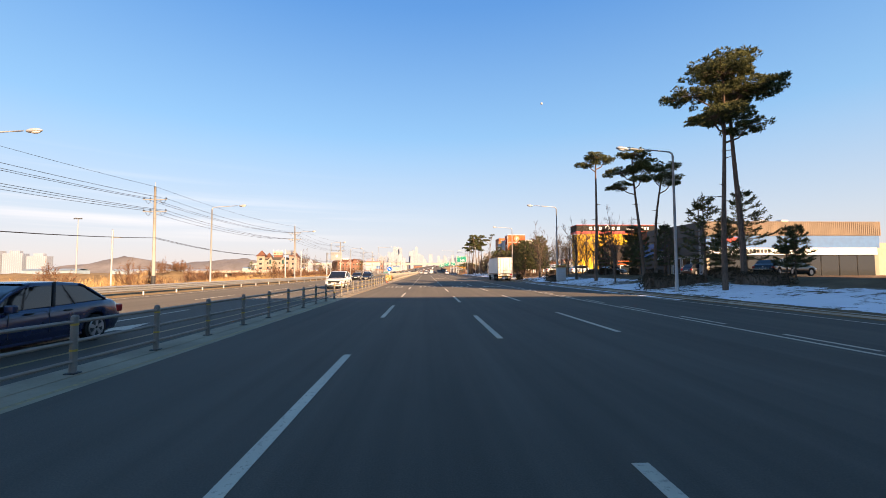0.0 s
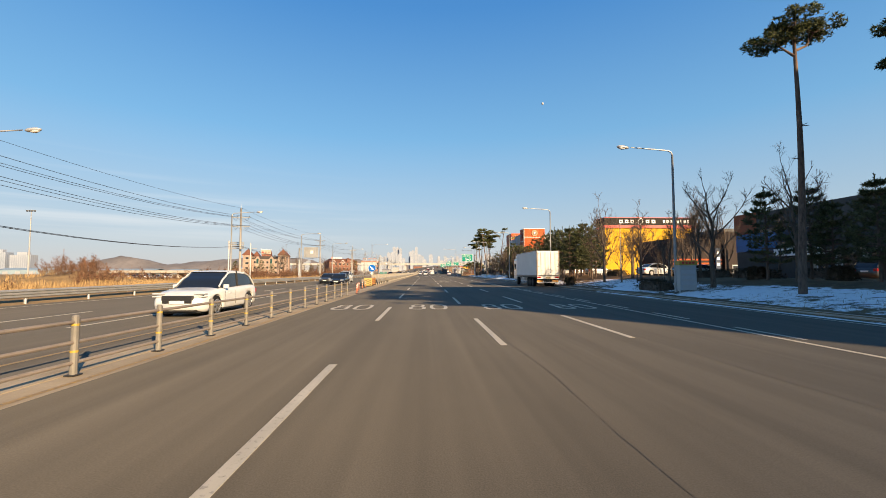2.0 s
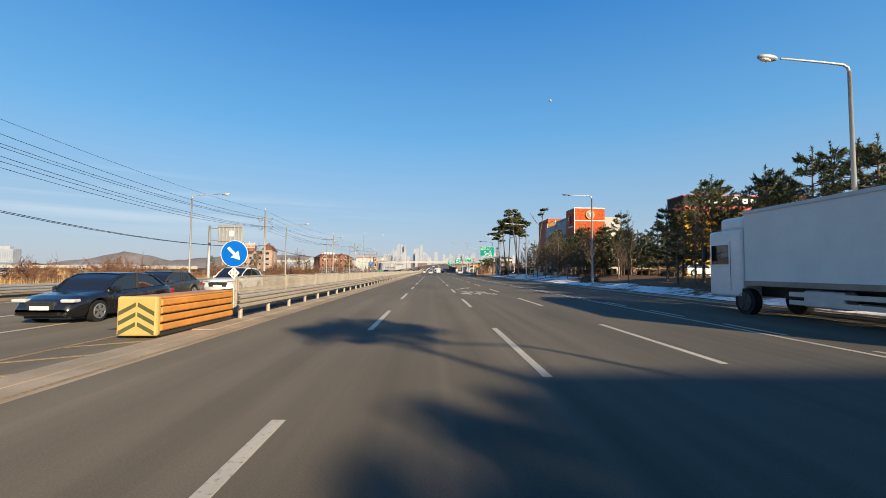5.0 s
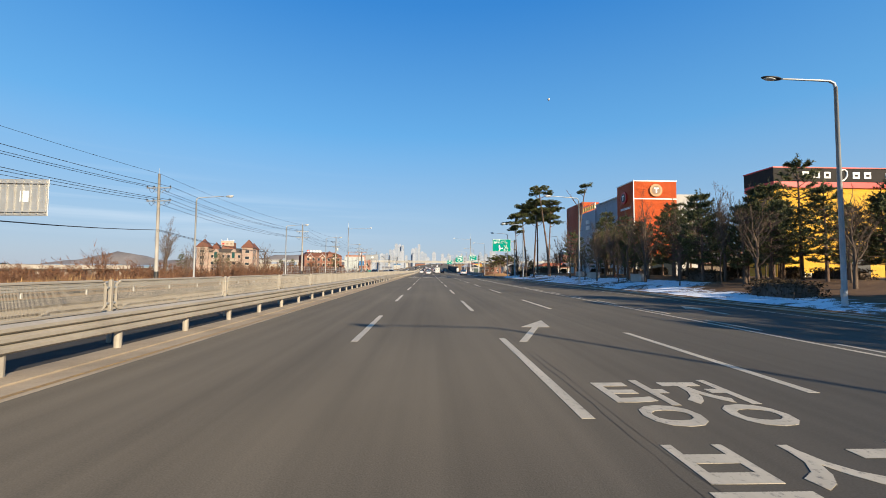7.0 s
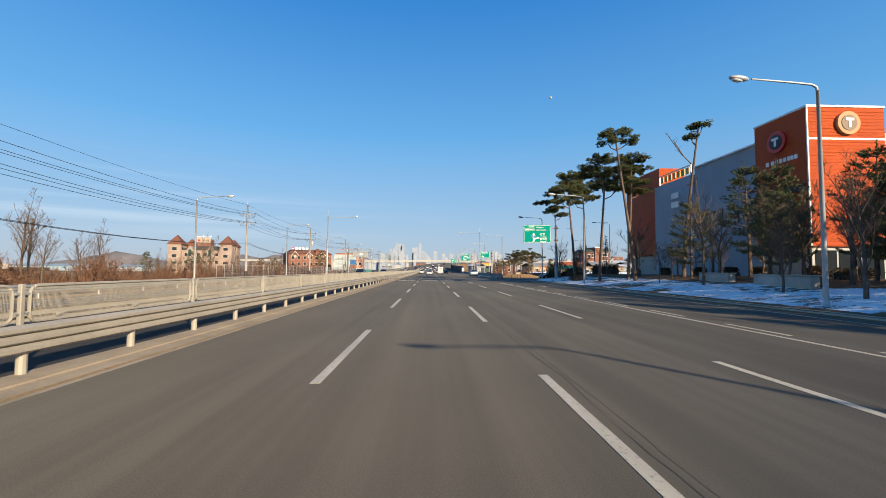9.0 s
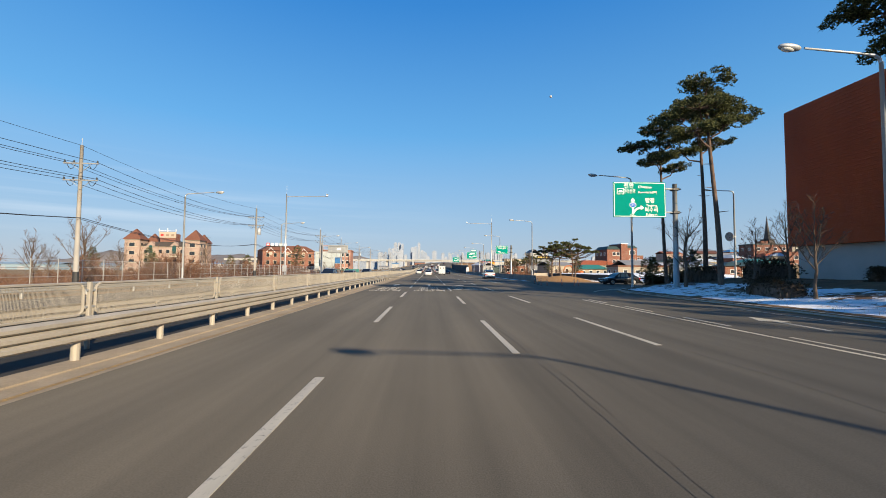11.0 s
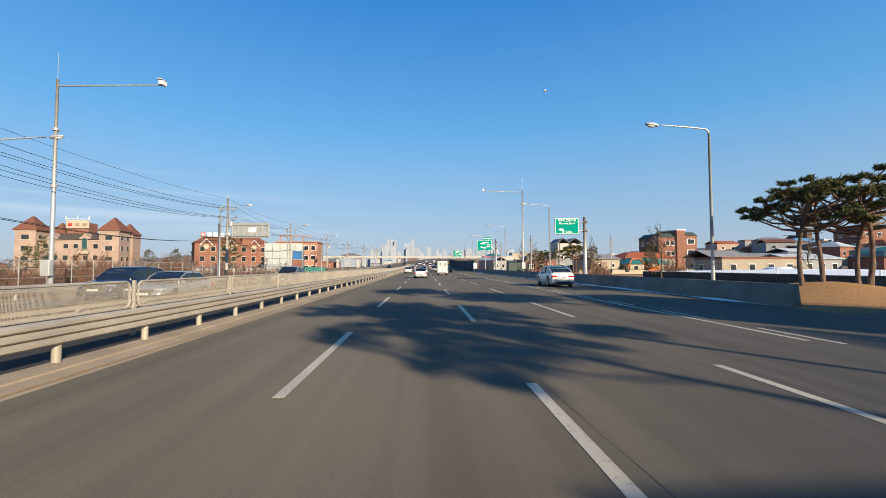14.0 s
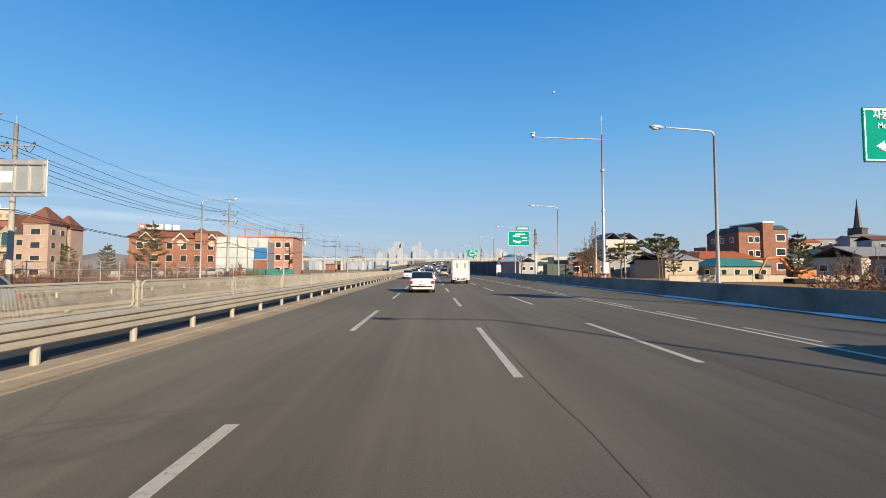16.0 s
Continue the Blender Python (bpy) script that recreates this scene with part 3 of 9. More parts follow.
for cx in (-3.45, 0.05, 3.5, 6.9):
    road_digit([(-0.48, 0, 1.42, 0.78), (-0.48, 1.26, 2.55, 0.66), (0.5, 0, 2.55, 0.82)], cx, 44.4)
for cx in (-3.5, 0.0):
    road_word("아산역", cx, 178.3, 2.45, 2.05)
    road_word("천안", cx, 180.65, 1.8, 1.95)
    road_word("천안", cx, 182.85, 1.8, 1.8)
for y0 in (180.45, 92.6):
    road_word("북수리", 3.2, y0 + 0.1, 2.4, 1.8)
    road_word("탕정", 3.15, y0 + 2.3, 1.75, 1.8)


def road_arrow(x, y, length=4.4, bend=0.0, mat=WHITE_LINE, skew=0.5):
    h = length * 0.4
    pts = [(-0.09, 0), (0.09, 0), (0.09 + bend * 0.6, length - h), (0.42 + bend * 0.6, length - h - bend * skew),
           (bend, length), (-0.42 + bend * 0.6, length - h + bend * skew), (-0.09 + bend * 0.6, length - h)]
    bm = plate([(x + a, y + b) for a, b in pts], 0.0, 0.005)
    return part("road_arrow", bm, mat, road)


road_arrow(0.0, 187.7, 5.0)
road_arrow(-3.5, 187.8, 5.0, 0.1)
road_arrow(2.3, 187.3, 4.0, 1.4, WHITE_LINE, 0.0)
road_arrow(2.1, 100.0, 4.0, 1.5, WHITE_LINE, 0.0)
road_arrow(11.3, 106.0, 3.6, 0.4)
road_arrow(11.3, 158.0, 3.6, 0.4)
road_arrow(-9.1, 11.0, 4.4, -0.1)

# ---- the median ----
def railing():
    """Low steel railing of round posts and three tubes, on the median."""
    g = thing("median_railing", "low weathered steel median railing of posts and tubes", "railing", (-5.75, 0, 0.012))
    post = tubem([(0, 0, 0), (0, 0, 0.92), (0, 0, 0.95)], [0.055, 0.055, 0.035], 10)
    pm = bpy.data.meshes.new("post")
    post.to_mesh(pm), post.free()
    pm.materials.append(DARKPOST)
    band = tubem([(0, 0, 0.0), (0, 0, 0.035)], 0.058, 10)
    bmn = bpy.data.meshes.new("reflector_band")
    band.to_mesh(bmn), band.free()
    bmn.materials.append(YELLOW_REFL)
    foot = rounded(-0.085, 0.085, -0.09, 0.09, 0, 0.02, 0.006)
    fm = bpy.data.meshes.new("foot_plate")
    foot.to_mesh(fm), foot.free()
    fm.materials.append(DARKSTEEL)
    ys = [-6 + 2.05 * i for i in range(31)]
    for y in ys:
        x = 0.22 * (1 - min(max(y / 40, 0), 1)) * -1 + 0.2 * min(max(y / 40, 0), 1)
        p = new("post", pm)
        p.location, p.parent = (x, y, 0), g
        for z in (0.36, 0.78):
            b = new("reflector_band", bmn)
            b.location, b.parent = (0, 0, z), p
        f = new("foot_plate", fm)
        f.parent = p
    line = [(-0.22 * (1 - min(max(y / 40, 0), 1)) + 0.2 * min(max(y / 40, 0), 1), y) for y in ys]
    for z, m in ((0.84, RAIL_BROWN), (0.52, RAIL_BROWN), (0.2, RAIL_BROWN)):
        part("rail", tubem([(x, y, z) for x, y in line], 0.031, 8), m, g)


railing()


def delineator():
    d = thing("delineator_post", "flexible orange-red traffic post with pale bands", "traffic post", group="delineators")
    part("tube", tubem([(0, 0, 0.04), (0, 0, 0.70), (0, 0, 0.74)], [0.045, 0.04, 0.025], 10), ORANGE_POST, d)
    part("base", tubem([(0, 0, 0), (0, 0, 0.03), (0, 0, 0.06)], [0.11, 0.11, 0.05], 12), DARKSTEEL, d)
    for z in (0.42, 0.58):
        part("band", tubem([(0, 0, z), (0, 0, z + 0.07)], 0.0465, 10), WHITE_BAND, d)
    return d


deli = delineator()
deli.matrix_basis = pose(-5.22, 57.5, 0.012)
for x, y in ((-5.66, 60.5), (-6.05, 63.7), (-6.2, 66.6), (-6.3, 69.3)):
    copy_thing(deli, pose(x, y, 0.012))
for x, y in ((12.6, 194.3), (12.3, 191.9), (12.4, 189.9), (14.6, 191.8), (15.2, 189.7), (15.9, 190.4), (13.0, 197.6)):
    copy_thing(deli, pose(x, y, 0.0, random.uniform(-4, 4), random.uniform(-4, 4), 0))


def crash_cushion():
    c = thing("crash_cushion", "orange corrugated steel crash cushion with a chevron nose", "crash barrier", (-6.75, 74.6, 0.012))
    for side_x in (-0.42, 0.42):
        for z in (0.22, 0.42, 0.62, 0.80):
            part("side_rail", rounded(side_x - 0.04, side_x + 0.04, 0.12, 3.6, z - 0.08, z + 0.08, 0.03), CRASH_ORANGE, c)
    part("core", boxm((-0.38, 0.38, 0.1, 3.6, 0.02, 0.86)), DARKSTEEL, c)
    part("top_cover", rounded(-0.42, 0.42, 0.1, 3.6, 0.88, 0.93, 0.015), CRASH_ORANGE, c)
    nose = part("nose", rounded(-0.45, 0.45, -0.05, 0.12, 0.05, 0.95, 0.05, 2), CRASH_YELLOW, c)
    for i in range(4):
        for s in (-1, 1):
            z = 0.12 + 0.22 * i
            bm = bmesh.new()
            v = [bm.verts.new((s * a, -0.056, b)) for a, b in ((0.02, z + 0.16), (0.40, z - 0.05), (0.40, z + 0.05), (0.02, z + 0.26))]
            if z + 0.26 < 0.99:
                bm.faces.new(v if s < 0 else v[::-1])
            part("chevron", bm, OLIVE_BAND, nose)


crash_cushion()


def keep_right():
    s = thing("keep_right_sign", "round blue sign with a white arrow over a small diamond plate", "road sign", (-6.95, 79.6, 0.012))
    part("post", tubem([(0, 0, 0), (0, 0, 2.5)], 0.038, 8), GALV, s)
    d = part("disc", turned(plate(disc(0.46, 32), -0.01, 0.01), pose(0, -0.05, 2.12, 90, 0, 0)), SIGN_BLUE, s)
    part("rim", tubem([(0.455 * math.cos(a), -0.055, 2.12 + 0.455 * math.sin(a)) for a in [2 * math.pi * k / 32 for k in range(33)]], 0.012, 5), SIGN_WHITE, d)
    bm = plate([(-0.05, 0.30), (-0.05, -0.02), (-0.17, -0.02), (0, -0.30), (0.17, -0.02), (0.05, -0.02), (0.05, 0.30)], 0, 0.012)
    part("arrow", turned(bm, pose(0, -0.062, 2.12, 90, 0, 0) @ pose(0, 0, 0, 0, 0, 45)), SIGN_WHITE, d)
    p = part("diamond_plate", turned(plate([(0.2, 0), (0, 0.2), (-0.2, 0), (0, -0.2)], -0.008, 0.008), pose(0, -0.05, 1.45, 90, 0, 0)), SIGN_WHITE, s)
    for x, z in ((0, 0.1), (-0.1, 0), (0.1, 0), (0, -0.1)):
        part("reflector", turned(plate(disc(0.035, 10), 0, 0.006), pose(x, -0.064, 1.45 + z, 90, 0, 0)), CRASH_ORANGE, p)


keep_right()


def guardrail(x, y0, y1, material, label, face=1, spacing=2.42, low=0.42, high=1):
    """Steel beam barrier: W-shaped beams on posts."""
    g = thing("guardrail", label, "guardrail")
    prof = []
    for k in range(3):
        c = -0.145 + 0.145 * k
        prof += [(0.0, c - 0.072), (0.018, c - 0.066), (0.082, c - 0.034), (0.085, c + 0.022), (0.022, c + 0.062), (0.0, c + 0.070)]
    ys = steps(y0, y1, 8)
    for lift in ((low,), (low, low + 0.30))[high - 1]:
        bm = bmesh.new()
        prev = None
        for y in ys:
            o, h = x + road_x(y), road_z(y) + lift
            cur = [bm.verts.new((o + face * px, y, h + pz)) for px, pz in prof]
            cur += [bm.verts.new((o + face * (px - 0.006), y, h + pz)) for px, pz in prof[::-1]]
            if prev:
                for i in range(len(cur)):
                    j = (i + 1) % len(cur)
                    bm.faces.new((prev[i], prev[j], cur[j], cur[i]))
            prev = cur
        bmesh.ops.recalc_face_normals(bm, faces=bm.faces)
        part("beam", bm, material, g)
    pm = bpy.data.meshes.new("post")
    bm = tubem([(0, 0, 0), (0, 0, low + 0.08)], 0.07, 10)
    bm.to_mesh(pm), bm.free()
    pm.materials.append(material)
    n = 0
    y = y0 + 0.4
    while y < y1 and n < 150:
        ob = new("post", pm)
        ob.location, ob.parent = (x - face * 0.07 + road_x(y), y, road_z(y)), g
        y += spacing
        n += 1
    return g


guardrail(-6.15, 78.13, 440, BEIGE_RAIL, "beige steel guardrail along the median", 1, 2.292, 0.565, 1)
guardrail(-8.05, 78.5, 440, BEIGE_RAIL, "beige steel guardrail facing the opposite carriageway", -1, 2.292, 0.605, 1)
guardrail(LEFT_EDGE - 0.2, -60, 440, GALV, "grey steel guardrail at the road's outer edge", 1, 4.0, 0.55, 1)


def mesh_panel():
    """One glare screen: a rounded tube frame filled with fine upright bars."""
    p = thing("glare_screen", "beige glare screen panel of fine bars in a tube frame", "fence panel", group="median glare screens")
    L, z0, z1, r = 4.74, 0.70, 1.32, 0.14
    pts = []
    for cy, cz, a in ((L - r, z1 - r, 0), (r, z1 - r, 90), (r, z0 + r, 180), (L - r, z0 + r, 270)):
        for k in range(5):
            t = radians(a + 22.5 * k)
            pts.append((0, cy + r * math.cos(t), cz + r * math.sin(t)))
    pts.append(pts[0])
    part("frame", tubem(pts, 0.028, 6), BEIGE_RAIL, p)
    bm = bmesh.new()
    y = 0.07
    while y < L - 0.04:
        box(bm, -0.002, 0.002, y - 0.0034, y + 0.0034, z0 + 0.02, z1 - 0.02)
        y += 0.023
    tagged(part("infill_mesh", bm, BEIGE_RAIL, p), kind="stuff")
    part("post", rounded(-0.035, 0.035, -0.19, -0.11, 0.0, z1 + 0.03, 0.01), BEIGE_RAIL, p)
    for z in (0.85, 1.18):
        part("clamp", rounded(-0.02, 0.02, -0.28, 0.02, z - 0.02, z + 0.02, 0.005), GALV, p)
    return p


panel = mesh_panel()
panel.matrix_basis = pose(-6.9, 79.82, 0.01)
for i in range(1, 60):
    y = 79.82 + 5.04 * i
    turn = math.atan2(road_x(y + 4.7) - road_x(y), 4.7)
    copy_thing(panel, pose(-6.9 + road_x(y), y, road_z(y) + 0.01, math.degrees(math.atan2(road_z(y + 4.7) - road_z(y), 4.7)), 0, -math.degrees(turn)))

# ---- street lamps, poles, cables, signs ----
def street_lamp(height=9.3, arm=3.3, dark=False):
    s = thing("street_lamp", "tall grey steel street lamp with one arm" if not dark else "grey steel street lamp with a flat dark head", "street lamp", group="street lamps")
    part("pole", tubem([(0, 0, 0), (0, 0, 0.5), (0, 0, height - 0.25)], [0.11, 0.10, 0.065], 10), GREYPAINT, s, smooth=True)
    pts = [(0, 0, height - 0.3), (-0.06, 0, height - 0.1), (-0.25, 0, height)]
    pts += [(-arm * t, 0, height + (0.05 if dark else 0.22) * t) for t in (0.3, 0.6, 0.85)]
    part("arm", tubem(pts, [0.06, 0.055, 0.05, 0.045, 0.04, 0.035], 8), GREYPAINT, s, smooth=True)
    part("base_plate", rounded(-0.22, 0.22, -0.22, 0.22, 0, 0.04, 0.01), GREYPAINT, s)
    part("service_door", rounded(-0.115, -0.095, -0.06, 0.06, 0.5, 0.85, 0.006), GALV, s)
    bm = bmesh.new()
    bmesh.ops.create_uvsphere(bm, u_segments=16, v_segments=8, radius=1)
    turned(bm, pose(-arm - 0.05, 0, height + (0.06 if dark else 0.2), 0, 6, 0) @ Matrix.Diagonal((0.42, 0.17, 0.055 if dark else 0.12, 1)))
    head = part("lamp_head", bm, DARKSTEEL if dark else GREYPAINT, s, smooth=True)
    bm = bmesh.new()
    bmesh.ops.create_uvsphere(bm, u_segments=14, v_segments=6, radius=1)
    turned(bm, pose(-arm - 0.12, 0, height + (0.02 if dark else 0.145), 0, 6, 0) @ Matrix.Diagonal((0.26, 0.13, 0.04 if dark else 0.10, 1)))
    part("lens", bm, LAMP_GLASS, head, smooth=True)
    return s


lamp = street_lamp()
lamp.matrix_basis = pose(16.0, 27.3, 0.1)
led = street_lamp(9.5, 2.6, True)
led.matrix_basis = pose(16.3, 106.4, 0.15)
for y in (-26.0, 0.6, 134.2, 160.5, 212.9, 243.2, 272.3, 299, 326, 353, 380, 407, 436):
    copy_thing(lamp, pose((16.0 if y < 190 else 16.6) + road_x(y), y, road_z(y) + (0.1 if y < 190 else -0.05))).scale = (1, 1, 1.0 if y < 190 else 1.03)
for x, y, k in ((16.4, 52.7, 1.035), (16.6, 80.6, 1.06), (17.35, 181.5, 1.03)):
    copy_thing(lamp, pose(x, y, 0.1)).scale = (1, 1, k)
led.scale = (1, 1, 0.965)
for y in (23.5, 48.3, 78.0, 106.7, 133.8, 160.8, 187.8, 214.4, 240.5, 265.0, 290.0, 316.0, 343.0, 370.0, 397.0):
    copy_thing(lamp, pose(-24.0 + road_x(y), y, road_z(y) - 0.4, 0, 0, 180))
for x, y in ((31.0, 47.0), (33.5, 96.0), (30.2, 186.5)):
    copy_thing(led, pose(x, y, 0.9 if y < 100 else 0.5, 0, 0, 180 if y < 50 else 170 if y < 100 else 0))


def utility_pole(h=11.6, lamp_too=False):
    p = thing("utility_pole", "tapered concrete utility pole with steel crossarms", "utility pole", group="utility poles")
    part("shaft", tubem([(0, 0, -0.6), (0, 0, h)], [0.19, 0.11], 12), POLE_CONC, p, smooth=True)
    for z, w in ((h - 1.4, 1.25), (h - 2.7, 1.25)):
        arm = part("crossarm", boxm((-w, w, -0.045, 0.045, z - 0.045, z + 0.045)), GALV, p)
        for x in (-w + 0.08, -0.5, w - 0.08):
            part("insulator", tubem([(x, 0, z + 0.04), (x, 0, z + 0.16), (x, 0, z + 0.24)], [0.05, 0.065, 0.03], 8), DARKSTEEL, arm)
        for s in (-1, 1):
            loop = [(s * (w - 0.1 - 0.75 * k / 6), 0.1, z + 0.12 - 0.55 * math.sin(math.pi * k / 6)) for k in range(7)]
            part("jumper_wire", tubem(loop, 0.022, 4), WIRE, arm)
            part("brace", tubem([(s * 0.13, 0.06, z - 0.55), (s * 0.7, 0.06, z - 0.04)], 0.018, 5), GALV, arm)
    part("ground_wire_spike", tubem([(0, 0, h), (0, 0, h + 0.55)], 0.02, 5), GALV, p)
    part("hazard_band", tubem([(0, 0, 0.7), (0, 0, 1.9)], 0.195, 12), DARKSTEEL, p)
    return p


POLES = [(-30.0, -4.0), (-29.6, 47.5), (-27.0, 87.4), (-26.8, 132.3), (-26.8, 179.0), (-27.2, 212.2), (-26.4, 247.5), (-28.2, 279.6),
         (-28, 313.0), (-28, 346.0), (-27, 380.0), (-25, 414.0)]
upole = utility_pole()
upole.matrix_basis = pose(*POLES[0], -0.5, 0, 0, 3)
for x, y in POLES[1:]:
    copy_thing(upole, pose(x, y, -0.6 + road_z(y) * 0.6, random.uniform(-0.6, 0.6), random.uniform(-0.6, 0.6), random.uniform(-4, 4)))


def transformer(x, y, z):
    t = thing("pole_transformer", "grey drum transformer strapped to a utility pole", "transformer", (x, y, z))
    part("drum", tubem([(0.5, 0, 0), (0.5, 0, 0.05), (0.5, 0, 0.95), (0.5, 0, 1.0)], [0.22, 0.28, 0.28, 0.2], 14), GREYPAINT, t, smooth=True)
    part("bracket", boxm((0.1, 0.3, -0.06, 0.06, 0.2, 0.3), (0.1, 0.3, -0.06, 0.06, 0.7, 0.8)), GALV, t)
    for k in (-0.12, 0.12):
        part("bushing", tubem([(0.5 + k, 0, 1.0), (0.5 + k, 0, 1.22)], [0.05, 0.03], 8), DARKSTEEL, t)


for x, y in (POLES[5], POLES[6], POLES[8]):
    transformer(x, y, 6.9)


def cables():
    ends = [(-40.0, -60.0)] + POLES
    for name, xs, z, sag, r in (("power_cable", (-1.17, -0.5, 1.17), 10.3, 0.75, 0.018), ("power_cable", (-1.17, 0.2, 1.17), 9.0, 0.85, 0.018), ("phone_cable", (0.22, -0.22), 6.0, 1.0, 0.022), ("ground_cable", (0.0,), 11.6, 0.6, 0.014)):
        for off in xs:
            for (x0, y0), (x1, y1) in zip(ends, ends[1:]):
                bm = bmesh.new()
                pts = []
                for k in range(13):
                    t = k / 12
                    y = y0 + (y1 - y0) * t
                    pts.append((x0 + (x1 - x0) * t + off, y, z - 0.6 + road_z(y) * 0.6 - sag * 4 * t * (1 - t)))
                tube(bm, pts, r, 4, False)
                tagged(part(name, bm, WIRE), "black overhead cable sagging between the poles", "cable", group="overhead cables")
    # droppers to a stay and a small pole beside the first span
    for x, y in ((-31.5, 44.0), (-26.0, 88.5)):
        s = thing("steel_pole", "slim pale steel pole beside the utility pole", "pole", (x, y, -0.5))
        part("shaft", tubem([(0, 0, 0), (0, 0, 6.4)], 0.08, 8), GREYPAINT, s)
        part("bracket", boxm((-0.1, 0.9, -0.03, 0.03, 5.6, 5.66)), GALV, s)
        part("cap", tubem([(0, 0, 6.4), (0, 0, 6.46)], [0.09, 0.03], 8), GREYPAINT, s)


cables()


def louvre_sign():
    s = thing("slatted_sign", "small sign of grey slats on a pale post", "sign", (-29.4, 89.0, -0.5))
    part("post", tubem([(0, 0, 0), (0, 0, 6.8)], 0.11, 8), GREYPAINT, s)
    for i in range(4):
        part("slat", rounded(0.1, 2.2, -0.03, 0.03, 5.6 + 0.27 * i, 5.79 + 0.27 * i, 0.01), SIGN_BACK, s)


louvre_sign()
rs = thing("round_sign", "grey back of a round traffic sign on a lamp pole", "road sign", (30.2, 186.5, 0.5))
part("disc", turned(plate(disc(0.42, 28), -0.012, 0.012), pose(-0.62, -0.12, 4.6, 90, 0, 0)), SIGN_BACK, rs)
part("rim", tubem([(-0.62 + 0.42 * math.cos(a), -0.12, 4.6 + 0.42 * math.sin(a)) for a in [2 * math.pi * k / 28 for k in range(29)]], 0.02, 5), DARKSTEEL, rs)
part("bracket", boxm((-0.7, 0.1, -0.10, -0.06, 4.57, 4.63)), GALV, rs)


def sign_back(at, post_x, w, h, top, label):
    """The unpainted back of a large direction sign on a cantilever post."""
    s = thing("road_sign", label, "road sign", at)
    part("post", tubem([(post_x, 0, 0), (post_x, 0, top - 0.1)], [0.17, 0.14], 12), GREYPAINT, s, smooth=True)
    p = part("panel", rounded(0, w, -0.03, 0.03, top - h, top, 0.02), SIGN_BACK, s)
    for z in (top - 0.4, top - h + 0.35):
        part("arm", tubem([(post_x, 0.1, z), (w - 0.2, 0.1, z)], 0.06, 8), GALV, s)
    for i in range(7):
        x = 0.15 + (w - 0.3) * i / 6
        part("stiffener", boxm((x - 0.03, x + 0.03, -0.10, -0.032, top - h + 0.1, top - 0.1)), GALV, p)
    for z in (top - 0.25, top - h + 0.25):
        part("rail", boxm((0.05, w - 0.05, -0.14, -0.102, z - 0.04, z + 0.04)), GALV, p)
    part("inspection_label", boxm((w * 0.45, w * 0.66, -0.036, -0.031, top - h * 0.62, top - h * 0.32)), SIGN_WHITE, p)
    part("base", rounded(post_x - 0.35, post_x + 0.35, -0.35, 0.35, -0.1, 0.25, 0.03), CONCRETE, s)


sign_back((-26.3, 116.5, -0.3), -1.0, 3.05, 2.25, 7.3, "grey back of a large road sign on a cantilever post")
sign_back((-22.9, 241.0, -0.3), -1.4, 4.5, 1.85, 7.3, "grey back of a wide road sign on a thick post")


def direction_sign(at, w, top, h, post_dx, label, draw, post_top=None):
    s = thing("direction_sign", label, "road sign", at)
    pt = post_top or top + 0.15
    part("post", tubem([(post_dx, 0.25, 0), (post_dx, 0.25, pt)], [0.2, 0.15], 14), GALV, s, smooth=True)
    part("base", rounded(post_dx - 0.4, post_dx + 0.4, -0.15, 0.65, -0.2, 0.15, 0.03), CONCRETE, s)
    p = part("panel", rounded(-w / 2, w / 2, -0.03, 0.03, top - h, top, 0.025), SIGN_GREEN, s)
    bm = bmesh.new()
    for a in ((-w / 2 + 0.05, w / 2 - 0.05, top - 0.09, top - 0.05), (-w / 2 + 0.05, w / 2 - 0.05, top - h + 0.05, top - h + 0.09),
              (-w / 2 + 0.05, -w / 2 + 0.09, top - h + 0.09, top - 0.09), (w / 2 - 0.09, w / 2 - 0.05, top - h + 0.09, top - 0.09)):
        box(bm, a[0], a[1], -0.036, -0.031, a[2], a[3])
    part("border", bm, SIGN_WHITE, p)
    for z in (top - 0.45, top - h + 0.4):
        part("arm", tubem([(-w / 2 + 0.2, 0.12, z), (post_dx + 0.35, 0.12, z)], 0.055, 8), GALV, s)
        part("clamp", rounded(post_dx - 0.25, post_dx + 0.25, 0.03, 0.5, z - 0.09, z + 0.09, 0.03), DARKSTEEL, s)
    draw(p, w, top, h)
    return s


def sign_text(p, body, x, z, height, wide=1.0, align="CENTER"):
    me = letters(body, height * 1.15, 0.006, wide, 1.0, align, 0.008 * height)
    me.transform(Matrix.Translation((x, -0.037, z)) @ Matrix.Rotation(radians(90), 4, "X"))
    return mesh_part("lettering", me, SIGN_WHITE, p)


def flat_on(p, pts, name="arrow", mat=SIGN_WHITE, y=-0.034):
    bm = plate(pts, 0, 0.006)
    return part(name, turned(bm, pose(0, y, 0, 90, 0, 0)), mat, p)


